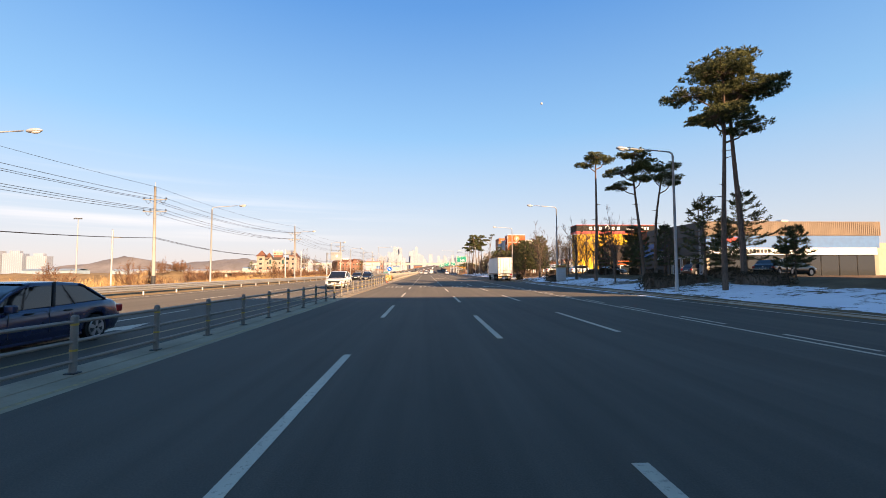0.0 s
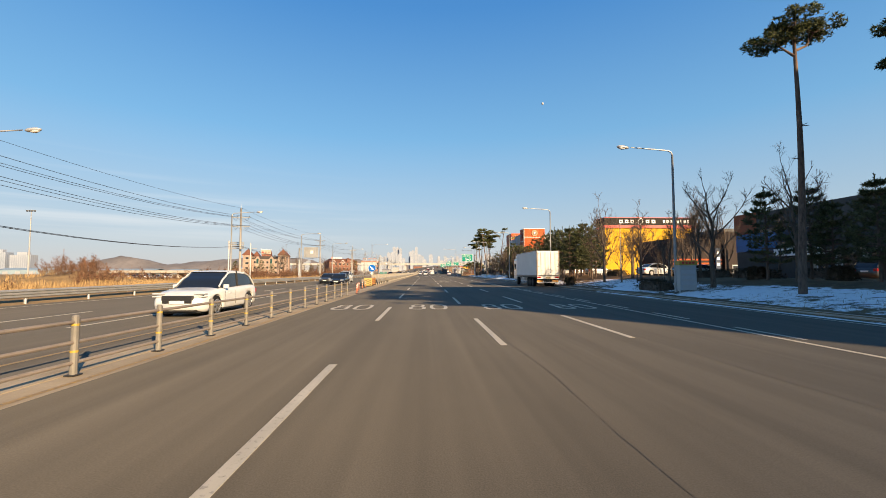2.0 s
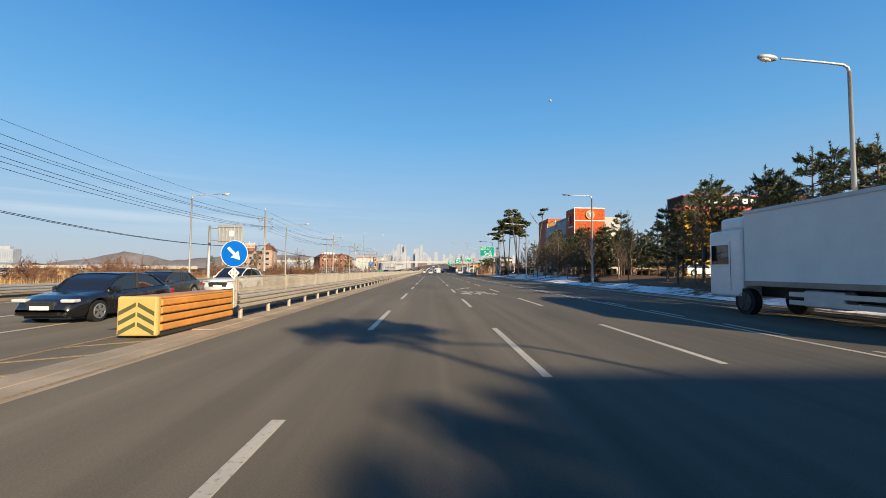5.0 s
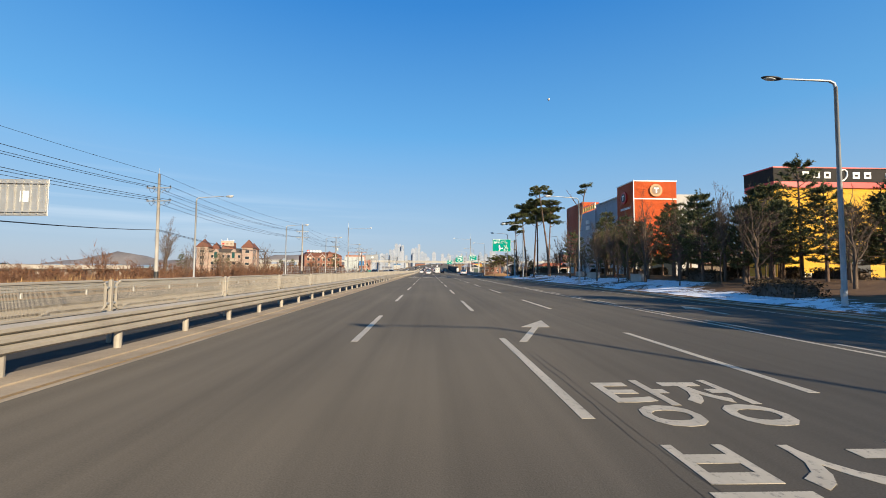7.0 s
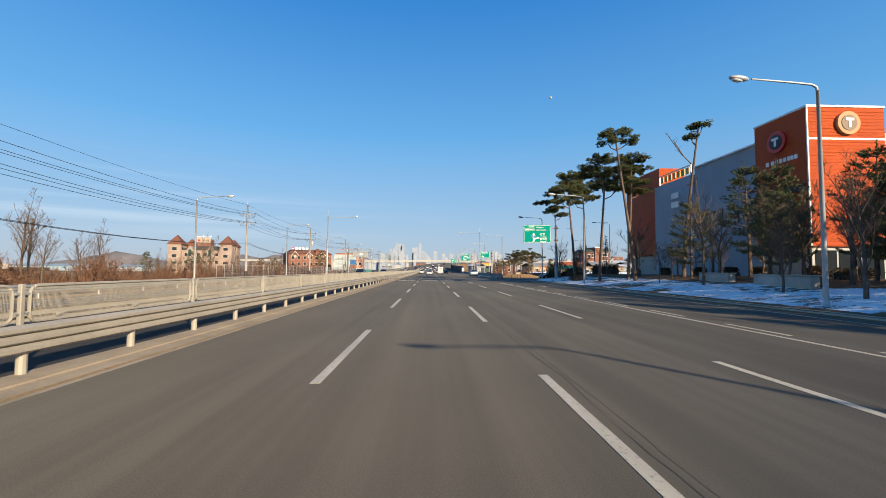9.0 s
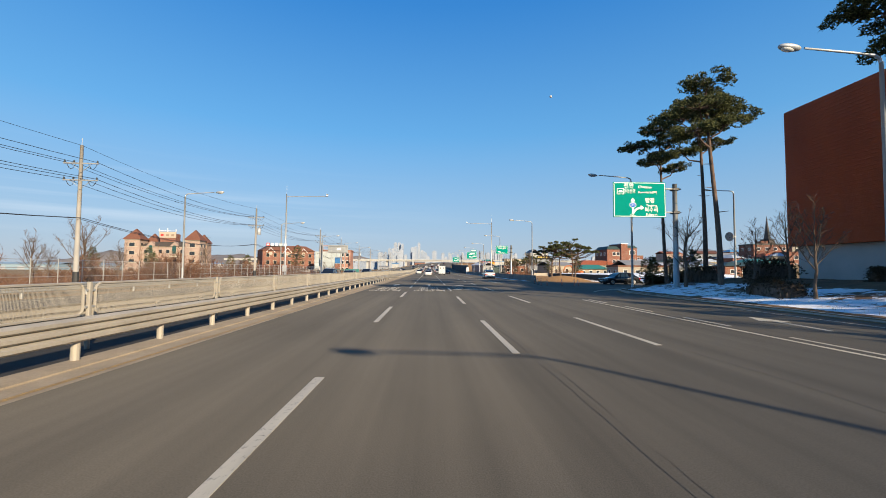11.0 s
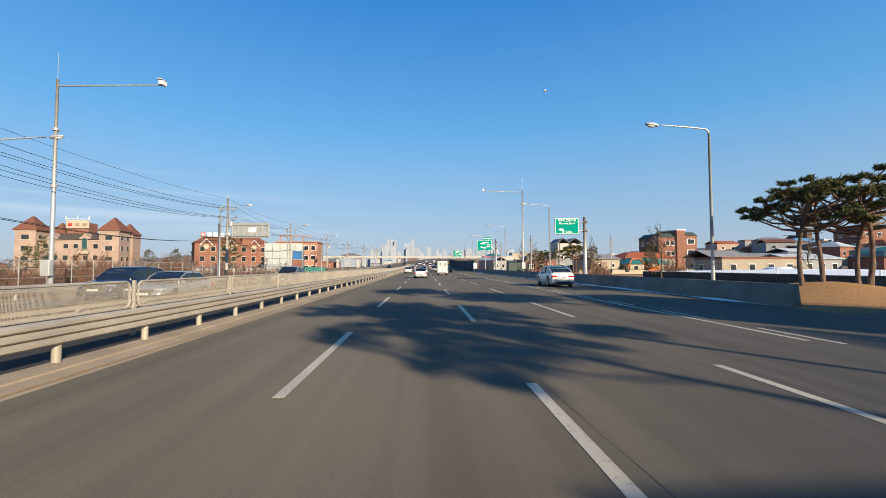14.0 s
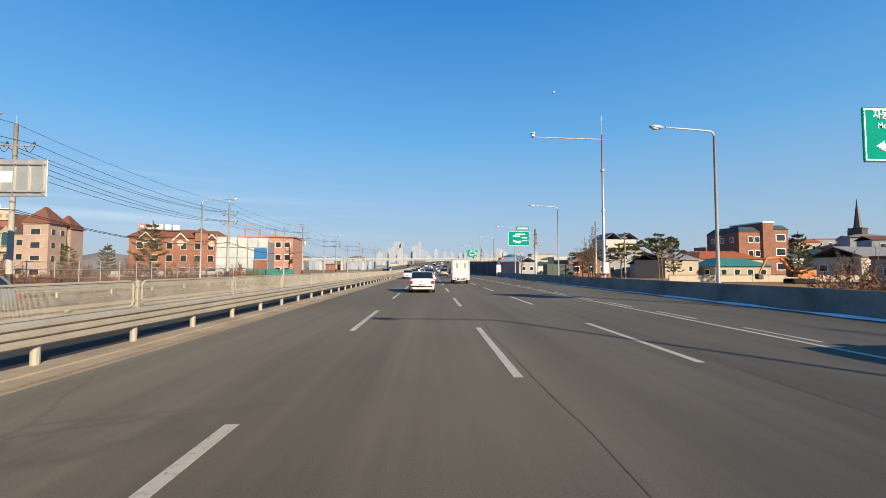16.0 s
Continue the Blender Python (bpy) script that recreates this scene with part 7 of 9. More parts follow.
def village():
    r = random.Random(9)
    house((61.0, 312, -0.2), 8, 17, 10, 4.2, BEIGE_WALL, ROOF_ORANGE, 1.9, 1, "hip", "low house with an orange tiled roof")
    house((56.0, 299.5, -0.2), 5, 12, 8, 2.4, BEIGE_WALL, ROOF_TEAL, 1.7, 1, "hip", "low house with a teal sheet roof")
    house((28.6, 304, -0.2), 5, 9, 8, 3.4, RED_BRICK, ROOF_GREY, 1, 1, "flat", "low red brick roadside shop")
    b = house((41, 316, -0.2), 3, 10, 10, 6.2, GREY_WALL, ROOF_GREY, 1, 2, "flat", "grey two-storey building with a glazed upper floor")
    part("upper_house", boxm((1.5, 9, 2, 9, 6.6, 9.0)), WHITE_WALL, b)
    part("upper_roof", gable_roof(1.5, 5.0, 2, 9, 9.0, 1.5, 0.4, False), ROOF_GREY, b)
    part("upper_roof", gable_roof(5.2, 9.2, 2, 9, 9.0, 1.5, 0.4, False), ROOF_GREY, b)
    s = part("shop_sign", boxm((3.4, 8.6, -0.25, -0.12, 6.5, 7.9)), BLACK_PANEL, b)
    for i in range(4):
        part("sign_mark", boxm((3.8 + 1.15 * i, 4.6 + 1.15 * i, -0.29, -0.252, 6.9, 7.5)), YELLOW_REFL, s)
    a = thing("brick_apartment", "four-storey red brick apartment house with white balconies", "apartment house", (74.6, 317.5, 0.1), 6)
    a.scale = (0.94, 1.0, 1.12)
    part("wall", boxm((0, 6.4, 0, 10, 0, 9.4)), RED_BRICK, a)
    part("stair_tower", boxm((6.4, 9.4, -0.6, 9, 0, 11.4)), RED_BRICK, a)
    part("wall", boxm((9.4, 14.2, -0.2, 10, 0, 10.0)), RED_BRICK, a)
    part("mansard", hip_roof(0, 6.4, 0, 10, 9.4, 1.2, 0.2, 0.6), ROOF_GREEN, a)
    part("mansard", hip_roof(9.4, 14.2, -0.2, 10, 10.0, 1.0, 0.2, 0.6), ROOF_GREEN, a)
    part("tower_cap", boxm((6.2, 9.6, -0.8, 9.2, 11.4, 11.65)), SIGN_WHITE, a)
    windows_on(a, 2.4, 6.2, 0.4, 9.2, 2, 3, 0.0, 1.5, 1.4)
    windows_on(a, 10.0, 13.8, 0.4, 9.8, 1, 3, -0.2, 2.9, 1.6)
    windows_side(a, 0.5, 9.5, 0.4, 9.2, 3, 3, 0.0, 1.2, 1.2)
    walls = (BEIGE_WALL, WHITE_WALL, RED_BRICK, GREY_WALL, CREAM, PINK_BRICK)
    roofs = (ROOF_GREY, ROOF_BLUE, ROOF_ORANGE, ROOF_BROWN, ROOF_TEAL, ROOF_GREEN, ROOF_SNOW)
    names = {0: "beige", 1: "white", 2: "red brick", 3: "grey", 4: "cream", 5: "buff brick"}
    rnames = ("grey", "blue", "orange", "brown", "teal", "dark green", "snow-dusted")
    # the brick house with pale bay windows and its neighbours
    b = house((126, 303, 5.6), -6, 13, 9, 6.6, RED_BRICK, ROOF_GREEN, 1, 2, "flat", "two-storey red brick house with dark green eaves")
    part("stairwell", boxm((4.4, 7.0, 2.5, 6, 6.6, 8.2)), RED_BRICK, b)
    house((141.5, 303, 5.8), -6, 9, 9, 6.0, BEIGE_WALL, ROOF_BROWN, 1, 2, "flat", "two-storey beige house with a brown parapet")
    house((152.5, 306, 6.0), 4, 16, 9, 6.4, RED_BRICK, ROOF_GREEN, 1, 2, "flat", "two-storey red brick house with dark green eaves")
    house((53.0, 261.0, -0.3), 2, 15, 7, 3.1, BEIGE_WALL, ROOF_BROWN, 1, 1, "flat", "long low shed with a brown flat roof")
    house((70.0, 266.0, -0.2), 6, 12, 7, 3.0, GREY_WALL, ROOF_SNOW, 1.0, 1, "gable", "low grey house with snow on its roof")
    house((84.5, 262.0, -0.1), -4, 14, 7, 3.3, RED_BRICK, ROOF_GREEN, 1.2, 1, "hip", "low brick house with a dark green roof")
    house((64.5, 280.0, -0.1), 10, 10, 7, 3.6, CREAM, ROOF_GREY, 1.6, 1, "gable", "cream house with a grey gabled roof")
    house((100.0, 272.0, 0.6), 8, 13, 8, 3.8, BEIGE_WALL, ROOF_TEAL, 1.3, 1, "hip", "beige house with a teal sheet roof")
    house((116.0, 276.0, 2.0), -8, 14, 8, 5.8, RED_BRICK, ROOF_BROWN, 1.0, 2, "flat", "two-storey red brick house with a brown parapet")
    spots_xy = [(24, 330), (33, 345), (46, 350), (34, 392), (48, 378), (52, 412), (48, 306), (44, 296)]
    for row in range(9):
        for col in range(9):
            y = 284 + 14 * row + r.uniform(-5, 5)
            x = 86 + 13.5 * col - 2 * row + r.uniform(-4, 4)
            if not (64 < x < 100 and 308 < y < 338):
                spots_xy.append((x, y))
    for x, y in spots_xy:
        wi, ri = r.choice((0, 0, 2, 2, 3, 5, 4, 3, 1)), r.choice((0, 0, 0, 1, 2, 3, 3, 4, 5, 6, 6, 6))
        two = r.random() < 0.4 and y > 322
        kind = "flat" if two and r.random() < 0.7 else r.choice(("gable", "hip"))
        house((x, y, hillside(x, y) - 0.7 if x > 70 else -0.2), r.uniform(-25, 35), r.uniform(6, 12.5), r.uniform(5, 8), r.uniform(5.6, 7.4) if two else r.uniform(2.8, 3.9), walls[wi], roofs[ri], r.uniform(0.9, 1.7), 2 if two else 1, kind,
              "%s village house with a %s roof" % (names[wi], rnames[ri]), y < 285)
    # snow-covered heap and sheds in front of the houses
    for x, y, w, hh, mat, lab in ((57.5, 254, 5.5, 1.5, SNOW, "heap of earth under old snow"), (62.0, 256, 5.0, 1.5, SANDY, "heap of brown earth beside the snow heap")):
        hb = bmesh.new()
        bmesh.ops.create_icosphere(hb, subdivisions=3, radius=1.0)
        for v in hb.verts:
            k = 1 + 0.22 * noise.noise(v.co * 1.7 + Vector((x, 0, 0)))
            v.co = Vector((v.co.x * w / 2 * k, v.co.y * 3.0 * k, max(v.co.z, -0.2) * hh * k))
        hp = thing("earth_heap", lab, "heap", (x, y, 0), 0)
        part("heap_body", hb, mat, hp, smooth=True)
    # shops far along the right
    for x, y, w, h, wall, roof, lab in ((30, 392, 9, 5.5, YELLOW_CLAD, RED_PANEL, "yellow fronted roadside shop"), (40, 404, 7, 6, WHITE_WALL, ROOF_BLUE, "white roadside shop with a blue top"), (27, 366, 7, 3.6, RED_PANEL, ROOF_GREY, "low red roadside shop"),
                                        (52, 430, 12, 8, CREAM, ROOF_GREY, "tall cream roadside building")):
        house((x, y, road_z(y) * 0.5), 0, w, 8, h, wall, roof, 1, 1, "flat", lab)
    # church
    c = thing("church", "dark church with a tall slender spire", "church", (293, 492, 3.5), 20)
    part("nave", boxm((-8, 14, 0, 14, 0, 16)), RED_BRICK, c)
    part("tower", boxm((-7, 0, -3.5, 3.5, 0, 25)), DARKBRICK, c)
    part("gallery", boxm((-7.3, 0.3, -3.8, 3.8, 25, 26)), DARKSTEEL, c)
    sp = tubem([(-3.5, 0, 26), (-3.5, 0, 28), (-3.5, 0, 46)], [2.6, 2.2, 0.1], 8)
    part("spire", sp, DARKSTEEL, c)
    part("roof", gable_roof(-8, 14, 0, 14, 16, 5, 0.5), ROOF_GREY, c)
    part("belfry", boxm((4, 11, 2, 9, 10, 25)), DARKBRICK, c)
    part("belfry_roof", hip_roof(4, 11, 2, 9, 25, 3, 0.4), ROOF_GREY, c)
    part("cross", boxm((7.3, 7.7, 5.3, 5.7, 28, 33), (6.0, 9.0, 5.3, 5.7, 31, 31.4)), DARKSTEEL, c)
    # low snow-capped wall past the junction
    w = thing("low_wall", "low dark retaining wall with a field of old snow behind it", "wall", (27.0, 204.6, -0.15))
    for i in range(14):
        part("wall_block", rounded(0, 0.4, 2.5 * i, 2.5 * i + 2.48, 0, 1.12 + 0.03 * (i % 3), 0.02), DIM_CONC, w)
    bm = bmesh.new()
    grid = []
    for i in range(25):
        row = []
        for j in range(10):
            px, py = 0.42 + 2.2 * j, 1.45 * i - (3.0 if i == 0 else 0)
            row.append(bm.verts.new((px, py, 1.16 + 0.012 * px + 0.10 * noise.noise((px * 0.4, py * 0.4, 2)) if 0 < i < 24 and j < 9 else -0.2 if j else 1.1)))
        grid.append(row)
    for p, q in zip(grid, grid[1:]):
        for j in range(9):
            bm.faces.new((p[j], p[j + 1], q[j + 1], q[j]))
    part("snow_field", bm, SNOW, w, smooth=True)
    for i in range(9):
        part("marker_stake", tubem([(0.9, 2 + 3.7 * i, 1.0), (0.9, 2 + 3.7 * i, 1.5)], 0.05, 6), SIGN_WHITE, w)

village()

# ---- vehicles ----
PAINTS = {
    "white": paint("white_car_paint", (0.66, 0.66, 0.65)),
    "black": paint("black_car_paint", (0.012, 0.012, 0.014), 0.2),
    "blue": paint("dark_blue_car_paint", (0.012, 0.025, 0.07), 0.2),
    "silver": paint("silver_car_paint", (0.46, 0.46, 0.45), 0.3, 0.6),
    "brown": paint("grey_brown_car_paint", (0.11, 0.085, 0.075), 0.3, 0.4),
    "grey": paint("dark_grey_car_paint", (0.06, 0.062, 0.065), 0.3, 0.4),
}
RED_LIGHT = plain("red_lamp_lens", (0.42, 0.012, 0.012), 0.15, bump=0)
CLEAR_LIGHT = plain("clear_lamp_lens", (0.62, 0.63, 0.64), 0.1, 0.2, bump=0)
ALLOY = plain("wheel_alloy", (0.48, 0.48, 0.49), 0.35, 0.8, bump=0)
TRIM = plain("black_trim", (0.02, 0.02, 0.021), 0.55, bump=0.05)
PLATE = plain("number_plate", (0.72, 0.72, 0.68), 0.5, bump=0)
PLATE_BAR = plain("plate_bar", (0.06, 0.06, 0.07), 0.5, bump=0)


def lerp_table(table, f):
    for (a, *va), (b, *vb) in zip(table, table[1:]):
        if f <= b:
            t = 0 if b == a else (f - a) / (b - a)
            t = t * t * (3 - 2 * t) * 0.5 + t * 0.5
            return [p + (q - p) * t for p, q in zip(va, vb)]
    return list(table[-1][1:])


SHAPES = {
    # length, width, height, wheel radius, axle places from the rear, then tables along the length from rear to front
    "sedan": dict(L=4.65, W=1.80, H=1.45, r=0.32, ax=(0.95, 3.70),
                  deck=[(0, 0.62, 0.80), (0.02, 0.86, 0.90), (0.06, 0.98, 0.95), (0.16, 1.00, 0.99), (0.5, 0.94, 1.0), (0.72, 0.90, 1.0), (0.88, 0.80, 0.97), (0.96, 0.68, 0.90), (1, 0.52, 0.74)],
                  cabin=[(0.10, 0.0, 0.86), (0.28, 0.93, 0.80), (0.40, 1.0, 0.80), (0.54, 0.99, 0.80), (0.62, 0.72, 0.82), (0.74, 0.0, 0.88)]),
    "suv": dict(L=4.75, W=1.90, H=1.70, r=0.37, ax=(0.95, 3.80),
                deck=[(0, 0.70, 0.84), (0.015, 0.98, 0.92), (0.05, 1.08, 0.96), (0.16, 1.10, 0.99), (0.5, 1.06, 1.0), (0.72, 1.04, 1.0), (0.9, 0.95, 0.97), (0.97, 0.82, 0.92), (1, 0.62, 0.80)],
                cabin=[(0.012, 0.0, 0.84), (0.14, 0.74, 0.78), (0.24, 0.93, 0.77), (0.40, 1.0, 0.77), (0.53, 0.97, 0.78), (0.62, 0.62, 0.81), (0.76, 0.0, 0.88)]),
    "coupe_suv": dict(L=4.88, W=1.98, H=1.69, r=0.40, ax=(0.98, 3.92),
                      deck=[(0, 0.72, 0.82), (0.015, 1.00, 0.90), (0.05, 1.14, 0.95), (0.16, 1.16, 0.99), (0.5, 1.08, 1.0), (0.72, 1.06, 1.0), (0.9, 0.96, 0.97), (0.97, 0.80, 0.92), (1, 0.62, 0.80)],
                      cabin=[(0.055, 0.0, 0.84), (0.20, 0.60, 0.78), (0.33, 0.90, 0.78), (0.46, 1.0, 0.78), (0.56, 0.97, 0.79), (0.65, 0.60, 0.82), (0.76, 0.0, 0.88)]),
}


def wheel(parent, x, y, r, width, s, face=None, detail=True):
    w = part("wheel", tubem([(x - s * width, y, r), (x - s * width * 0.85, y, r), (x, y, r)], [r * 0.9, r, r], 28), BLACK, parent)
    part("rim", tubem([(x - s * 0.05, y, r), (x + s * 0.004, y, r)], r * 0.66, 24 if detail else 12), DARKSTEEL if detail else face or ALLOY, w)
    if not detail:
        return w
    bm = bmesh.new()
    for k in range(5):
        a = 2 * math.pi * k / 5 + 0.3
        c, d = Vector((0, math.cos(a), math.sin(a))), Vector((0, -math.sin(a), math.cos(a)))
        o = Vector((x + s * 0.006, y, r))
        q = [o + c * r * 0.1 + d * r * 0.1, o + c * r * 0.1 - d * r * 0.1, o + c * r * 0.64 - d * r * 0.16, o + c * r * 0.64 + d * r * 0.16]
        lo, hi = [bm.verts.new(p) for p in q], [bm.verts.new(p + Vector((s * 0.02, 0, 0))) for p in q]
        bm.faces.new(hi), bm.faces.new(lo[::-1])
        for i in range(4):
            j = (i + 1) % 4
            bm.faces.new((lo[i], lo[j], hi[j], hi[i]))
    bmesh.ops.recalc_face_normals(bm, faces=bm.faces)
    part("rim_face", tube(bm, [(x + s * 0.012, y + r * 0.66 * math.cos(t), r + r * 0.66 * math.sin(t)) for t in [2 * math.pi * k / 20 for k in range(21)]], 0.018, 5), face or ALLOY, w)
    return w


def car(shape, colour, label, at, rz=0, group="traffic", detail=True):
    """A passenger car, its nose towards +y, its rear bumper at y = 0."""
    S = SHAPES[shape]
    L, W, H, r = S["L"], S["W"], S["H"], S["r"]
    mat = PAINTS[colour]
    c = thing("car", label, "car", at, rz, group)
    n = 46
    bm = bmesh.new()
    rows = []
    ys = sorted(set([L * k / n for k in range(n + 1)] + [a + d * r * 1.16 for a in S["ax"] for d in (-1, -0.98, -0.8, -0.5, 0, 0.5, 0.8, 0.98, 1)]))
    for y in ys:
        f = y / L
        top, wf = lerp_table(S["deck"], f)
        w = W / 2 * wf
        low = 0.19 + 0.16 * max(0, 1 - f / 0.05) + 0.10 * max(0, (f - 0.94) / 0.06)
        arch = low
        for a in S["ax"]:
            d = abs(y - a)
            if d < r * 1.16:
                arch = max(arch, r + math.sqrt((r * 1.16) ** 2 - d * d) * 0.98)
        sill = min(arch, top - 0.08)
        belt = top - 0.06
        prof = [(0, low), (w * 0.72, low), (w * 0.74, max(low, sill - 0.01)), (w * 0.93, max(low + 0.02, sill)), (w * 0.985, max(low + 0.14, sill + 0.02)), (w, max(0.52 * top + 0.1, sill + 0.03)), (w * 0.985, max(belt - 0.1, sill + 0.04)), (w * 0.94, belt), (w * 0.85, top - 0.01), (w * 0.5, top + 0.015), (0, top + 0.02)]
        rows.append([bm.verts.new((x, y, z)) for x, z in prof] + [bm.verts.new((-x, y, z)) for x, z in prof[-2:0:-1]])
    for a, b in zip(rows, rows[1:]):
        for i in range(len(a)):
            j = (i + 1) % len(a)
            bm.faces.new((a[i], b[i], b[j], a[j]))
    bm.faces.new(rows[0]), bm.faces.new(rows[-1][::-1])
    bmesh.ops.recalc_face_normals(bm, faces=bm.faces)
    part("body", bm, mat, c, smooth=True)
    part("underbody", boxm((-W * 0.36, W * 0.36, 0.25, L - 0.25, 0.16, 0.45)), TRIM, c)

    def cabin_at(f):
        k, wf = lerp_table(S["cabin"], f)
        top, _ = lerp_table(S["deck"], f)
        base = top - 0.02
        return base + (H - base) * k, wf * W / 2, base

    def shell(f0, f1, steps_n, inset, z_lo, z_hi, name, material):
        g = bmesh.new()
        rr = []
        for k in range(steps_n + 1):
            f = f0 + (f1 - f0) * k / steps_n
            z, w, base = cabin_at(f)
            wb = W / 2 * 0.90 * lerp_table(S["deck"], f)[1]
            pr = []
            for t in (0.0, 0.5, 0.86, 0.97):
                pr.append((wb + (w - wb) * t - inset, base + (z - base) * t))
            pr += [(w * 0.86 - inset, z - 0.006 - inset), (w * 0.4, z - inset * 0.8), (0, z + 0.004 - inset * 0.8)]
            rr.append([g.verts.new((x, f * L, zz)) for x, zz in pr] + [g.verts.new((-x, f * L, zz)) for x, zz in pr[-2::-1]])
        for a, b in zip(rr, rr[1:]):
            for i in range(len(a) - 1):
                g.faces.new((a[i], b[i], b[i + 1], a[i + 1]))
        bmesh.ops.recalc_face_normals(g, faces=g.faces)
        return part(name, g, material, c, smooth=True)

    f0, f1 = S["cabin"][0][0], S["cabin"][-1][0]
    shell(f0, f1, 26, 0.012, 0, 1, "windows", CAR_GLASS).name = "window_glass"
    # roof skin over the glass
    fr = [f for f, k, w in S["cabin"] if k > 0.9]
    g = bmesh.new()
    rr = []
    for k in range(11):
        f = (min(fr) - 0.01) + (max(fr) - min(fr) + 0.03) * k / 10
        z, w, base = cabin_at(f)
        pr = [(w * 1.02, base + (z - base) * 0.86), (w * 0.99, base + (z - base) * 0.97), (w * 0.86, z + 0.006), (w * 0.4, z + 0.014), (0, z + 0.018)]
        rr.append([g.verts.new((x, f * L, zz)) for x, zz in pr] + [g.verts.new((-x, f * L, zz)) for x, zz in pr[-2::-1]])
    for a, b in zip(rr, rr[1:]):
        for i in range(len(a) - 1):
            g.faces.new((a[i], b[i], b[i + 1], a[i + 1]))
    bmesh.ops.recalc_face_normals(g, faces=g.faces)
    part("roof", g, mat, c, smooth=True)
    # pillars
    for s in (-1, 1):
        for fa, fb in ((f0 + 0.02, min(fr)), (f1 - 0.03, max(fr) + 0.01), ((f0 + f1) / 2 + 0.02, (f0 + f1) / 2)):
            pts = []
            for k in range(7):
                f = fa + (fb - fa) * k / 6
                z, w, base = cabin_at(f)
                mid = abs(fa - fb) < 0.05
                t = k / 6 if mid else 0.93
                wb = W / 2 * 0.90 * lerp_table(S["deck"], f)[1]
                pts.append((s * (wb + (w - wb) * t), f * L, base + (z - base) * t))
            part("pillar", tubem(pts, 0.035 if shape != "sedan" else 0.03, 6), TRIM if abs(fa - fb) < 0.05 else mat, c)
    for s in (-1, 1):
        for a in S["ax"]:
            wheel(c, s * (W / 2 - 0.02), a, r, 0.22, s, None, detail)
    top0 = lerp_table(S["deck"], 0.03)[0]
    if not detail:
        for s in (-1, 1):
            part("tail_lamp", rounded(min(s * W * 0.30, s * W * 0.46), max(s * W * 0.30, s * W * 0.46), -0.01, 0.2, top0 - 0.29, top0 - 0.05, 0.03), RED_LIGHT, c)
            part("headlight", rounded(min(s * W * 0.27, s * W * 0.46), max(s * W * 0.27, s * W * 0.46), L * 0.93, L - 0.05, 0.62, 0.74, 0.03), CLEAR_LIGHT, c)
        part("number_plate", rounded(-0.26, 0.26, -0.035, 0.05, top0 - 0.34, top0 - 0.22, 0.006), PLATE, c)
        part("grille", rounded(-0.5, 0.5, L - 0.14, L + 0.004, 0.42, 0.68, 0.05), TRIM, c)
        return c
    for s in (-1, 1):
        z = top0 - (0.16 if shape == "sedan" else 0.22)
        if shape == "coupe_suv":
            bm = rounded(W * 0.22, W * 0.465, -0.02, 0.42, z - 0.06, z + 0.07, 0.04, 2)
        else:
            bm = rounded(W * 0.345, W * 0.464, -0.01, 0.26, z - 0.10, z + 0.10, 0.04, 2)
        if s < 0:
            bm = turned(bm, Matrix.Diagonal((-1, 1, 1, 1)))
            bmesh.ops.reverse_faces(bm, faces=bm.faces)
        part("tail_lamp", bm, RED_LIGHT, c)
        if shape == "sedan":
            part("headlight", rounded(s * W * 0.37 - 0.19, s * W * 0.37 + 0.19, L * 0.93, L - 0.06, 0.62, 0.72, 0.035, 2), CLEAR_LIGHT, c)
        else:
            for z in (0.74, 0.84):
                part("headlight", rounded(s * W * 0.38 - 0.2, s * W * 0.38 + 0.18, L * 0.93, L - 0.055, z, z + 0.045, 0.015, 2), CLEAR_LIGHT, c)
        part("mirror", rounded(s * (W / 2 + 0.02) - 0.1, s * (W / 2 + 0.02) + 0.1, L * 0.655, L * 0.655 + 0.12, top0 - 0.02, top0 + 0.14, 0.03, 2), mat, c)
        for yy in (L * 0.36, L * 0.56):
            part("door_handle", rounded(s * W * 0.495 - 0.025, s * W * 0.495 + 0.02, yy, yy + 0.18, 0.80, 0.83, 0.008), TRIM if colour != "white" else mat, c)
        bm = bmesh.new()
        for k in range(1, 3):
            yy = L * (0.29 + 0.19 * k)
            box(bm, s * W * 0.4985 - 0.004, s * W * 0.4985 + 0.003, yy, yy + 0.012, 0.36, 0.90)
        part("door_gap", bm, TRIM, c)
        part("sill_trim", rounded(s * W * 0.468 - 0.02, s * W * 0.468 + 0.03, S["ax"][0] + r * 1.2, S["ax"][1] - r * 1.2, 0.20, 0.27, 0.01), TRIM if shape != "sedan" else mat, c)
    p = part("number_plate", rounded(-0.26, 0.26, -0.035, 0.05, top0 - (0.34 if shape == "sedan" else 0.36), top0 - (0.22 if shape == "sedan" else 0.24), 0.006), PLATE, c)
    zc = top0 - (0.28 if shape == "sedan" else 0.30)
    for k in range(5):
        part("plate_bar", boxm((-0.2 + 0.085 * k, -0.145 + 0.085 * k, -0.04, -0.0352, zc - 0.035, zc + 0.035)), PLATE_BAR, p)
    part("rear_bumper_trim", rounded(-W * 0.36, W * 0.36, -0.02, 0.12, 0.27, 0.38 if shape == "sedan" else 0.44, 0.03), TRIM if shape != "sedan" else mat, c)
    tall = shape != "sedan"
    gr = part("grille", rounded(-0.56 if tall else -0.42, 0.56 if tall else 0.42, L - 0.14, L + 0.004, 0.48 if tall else 0.40, 0.80 if tall else 0.66, 0.05, 2), TRIM, c)
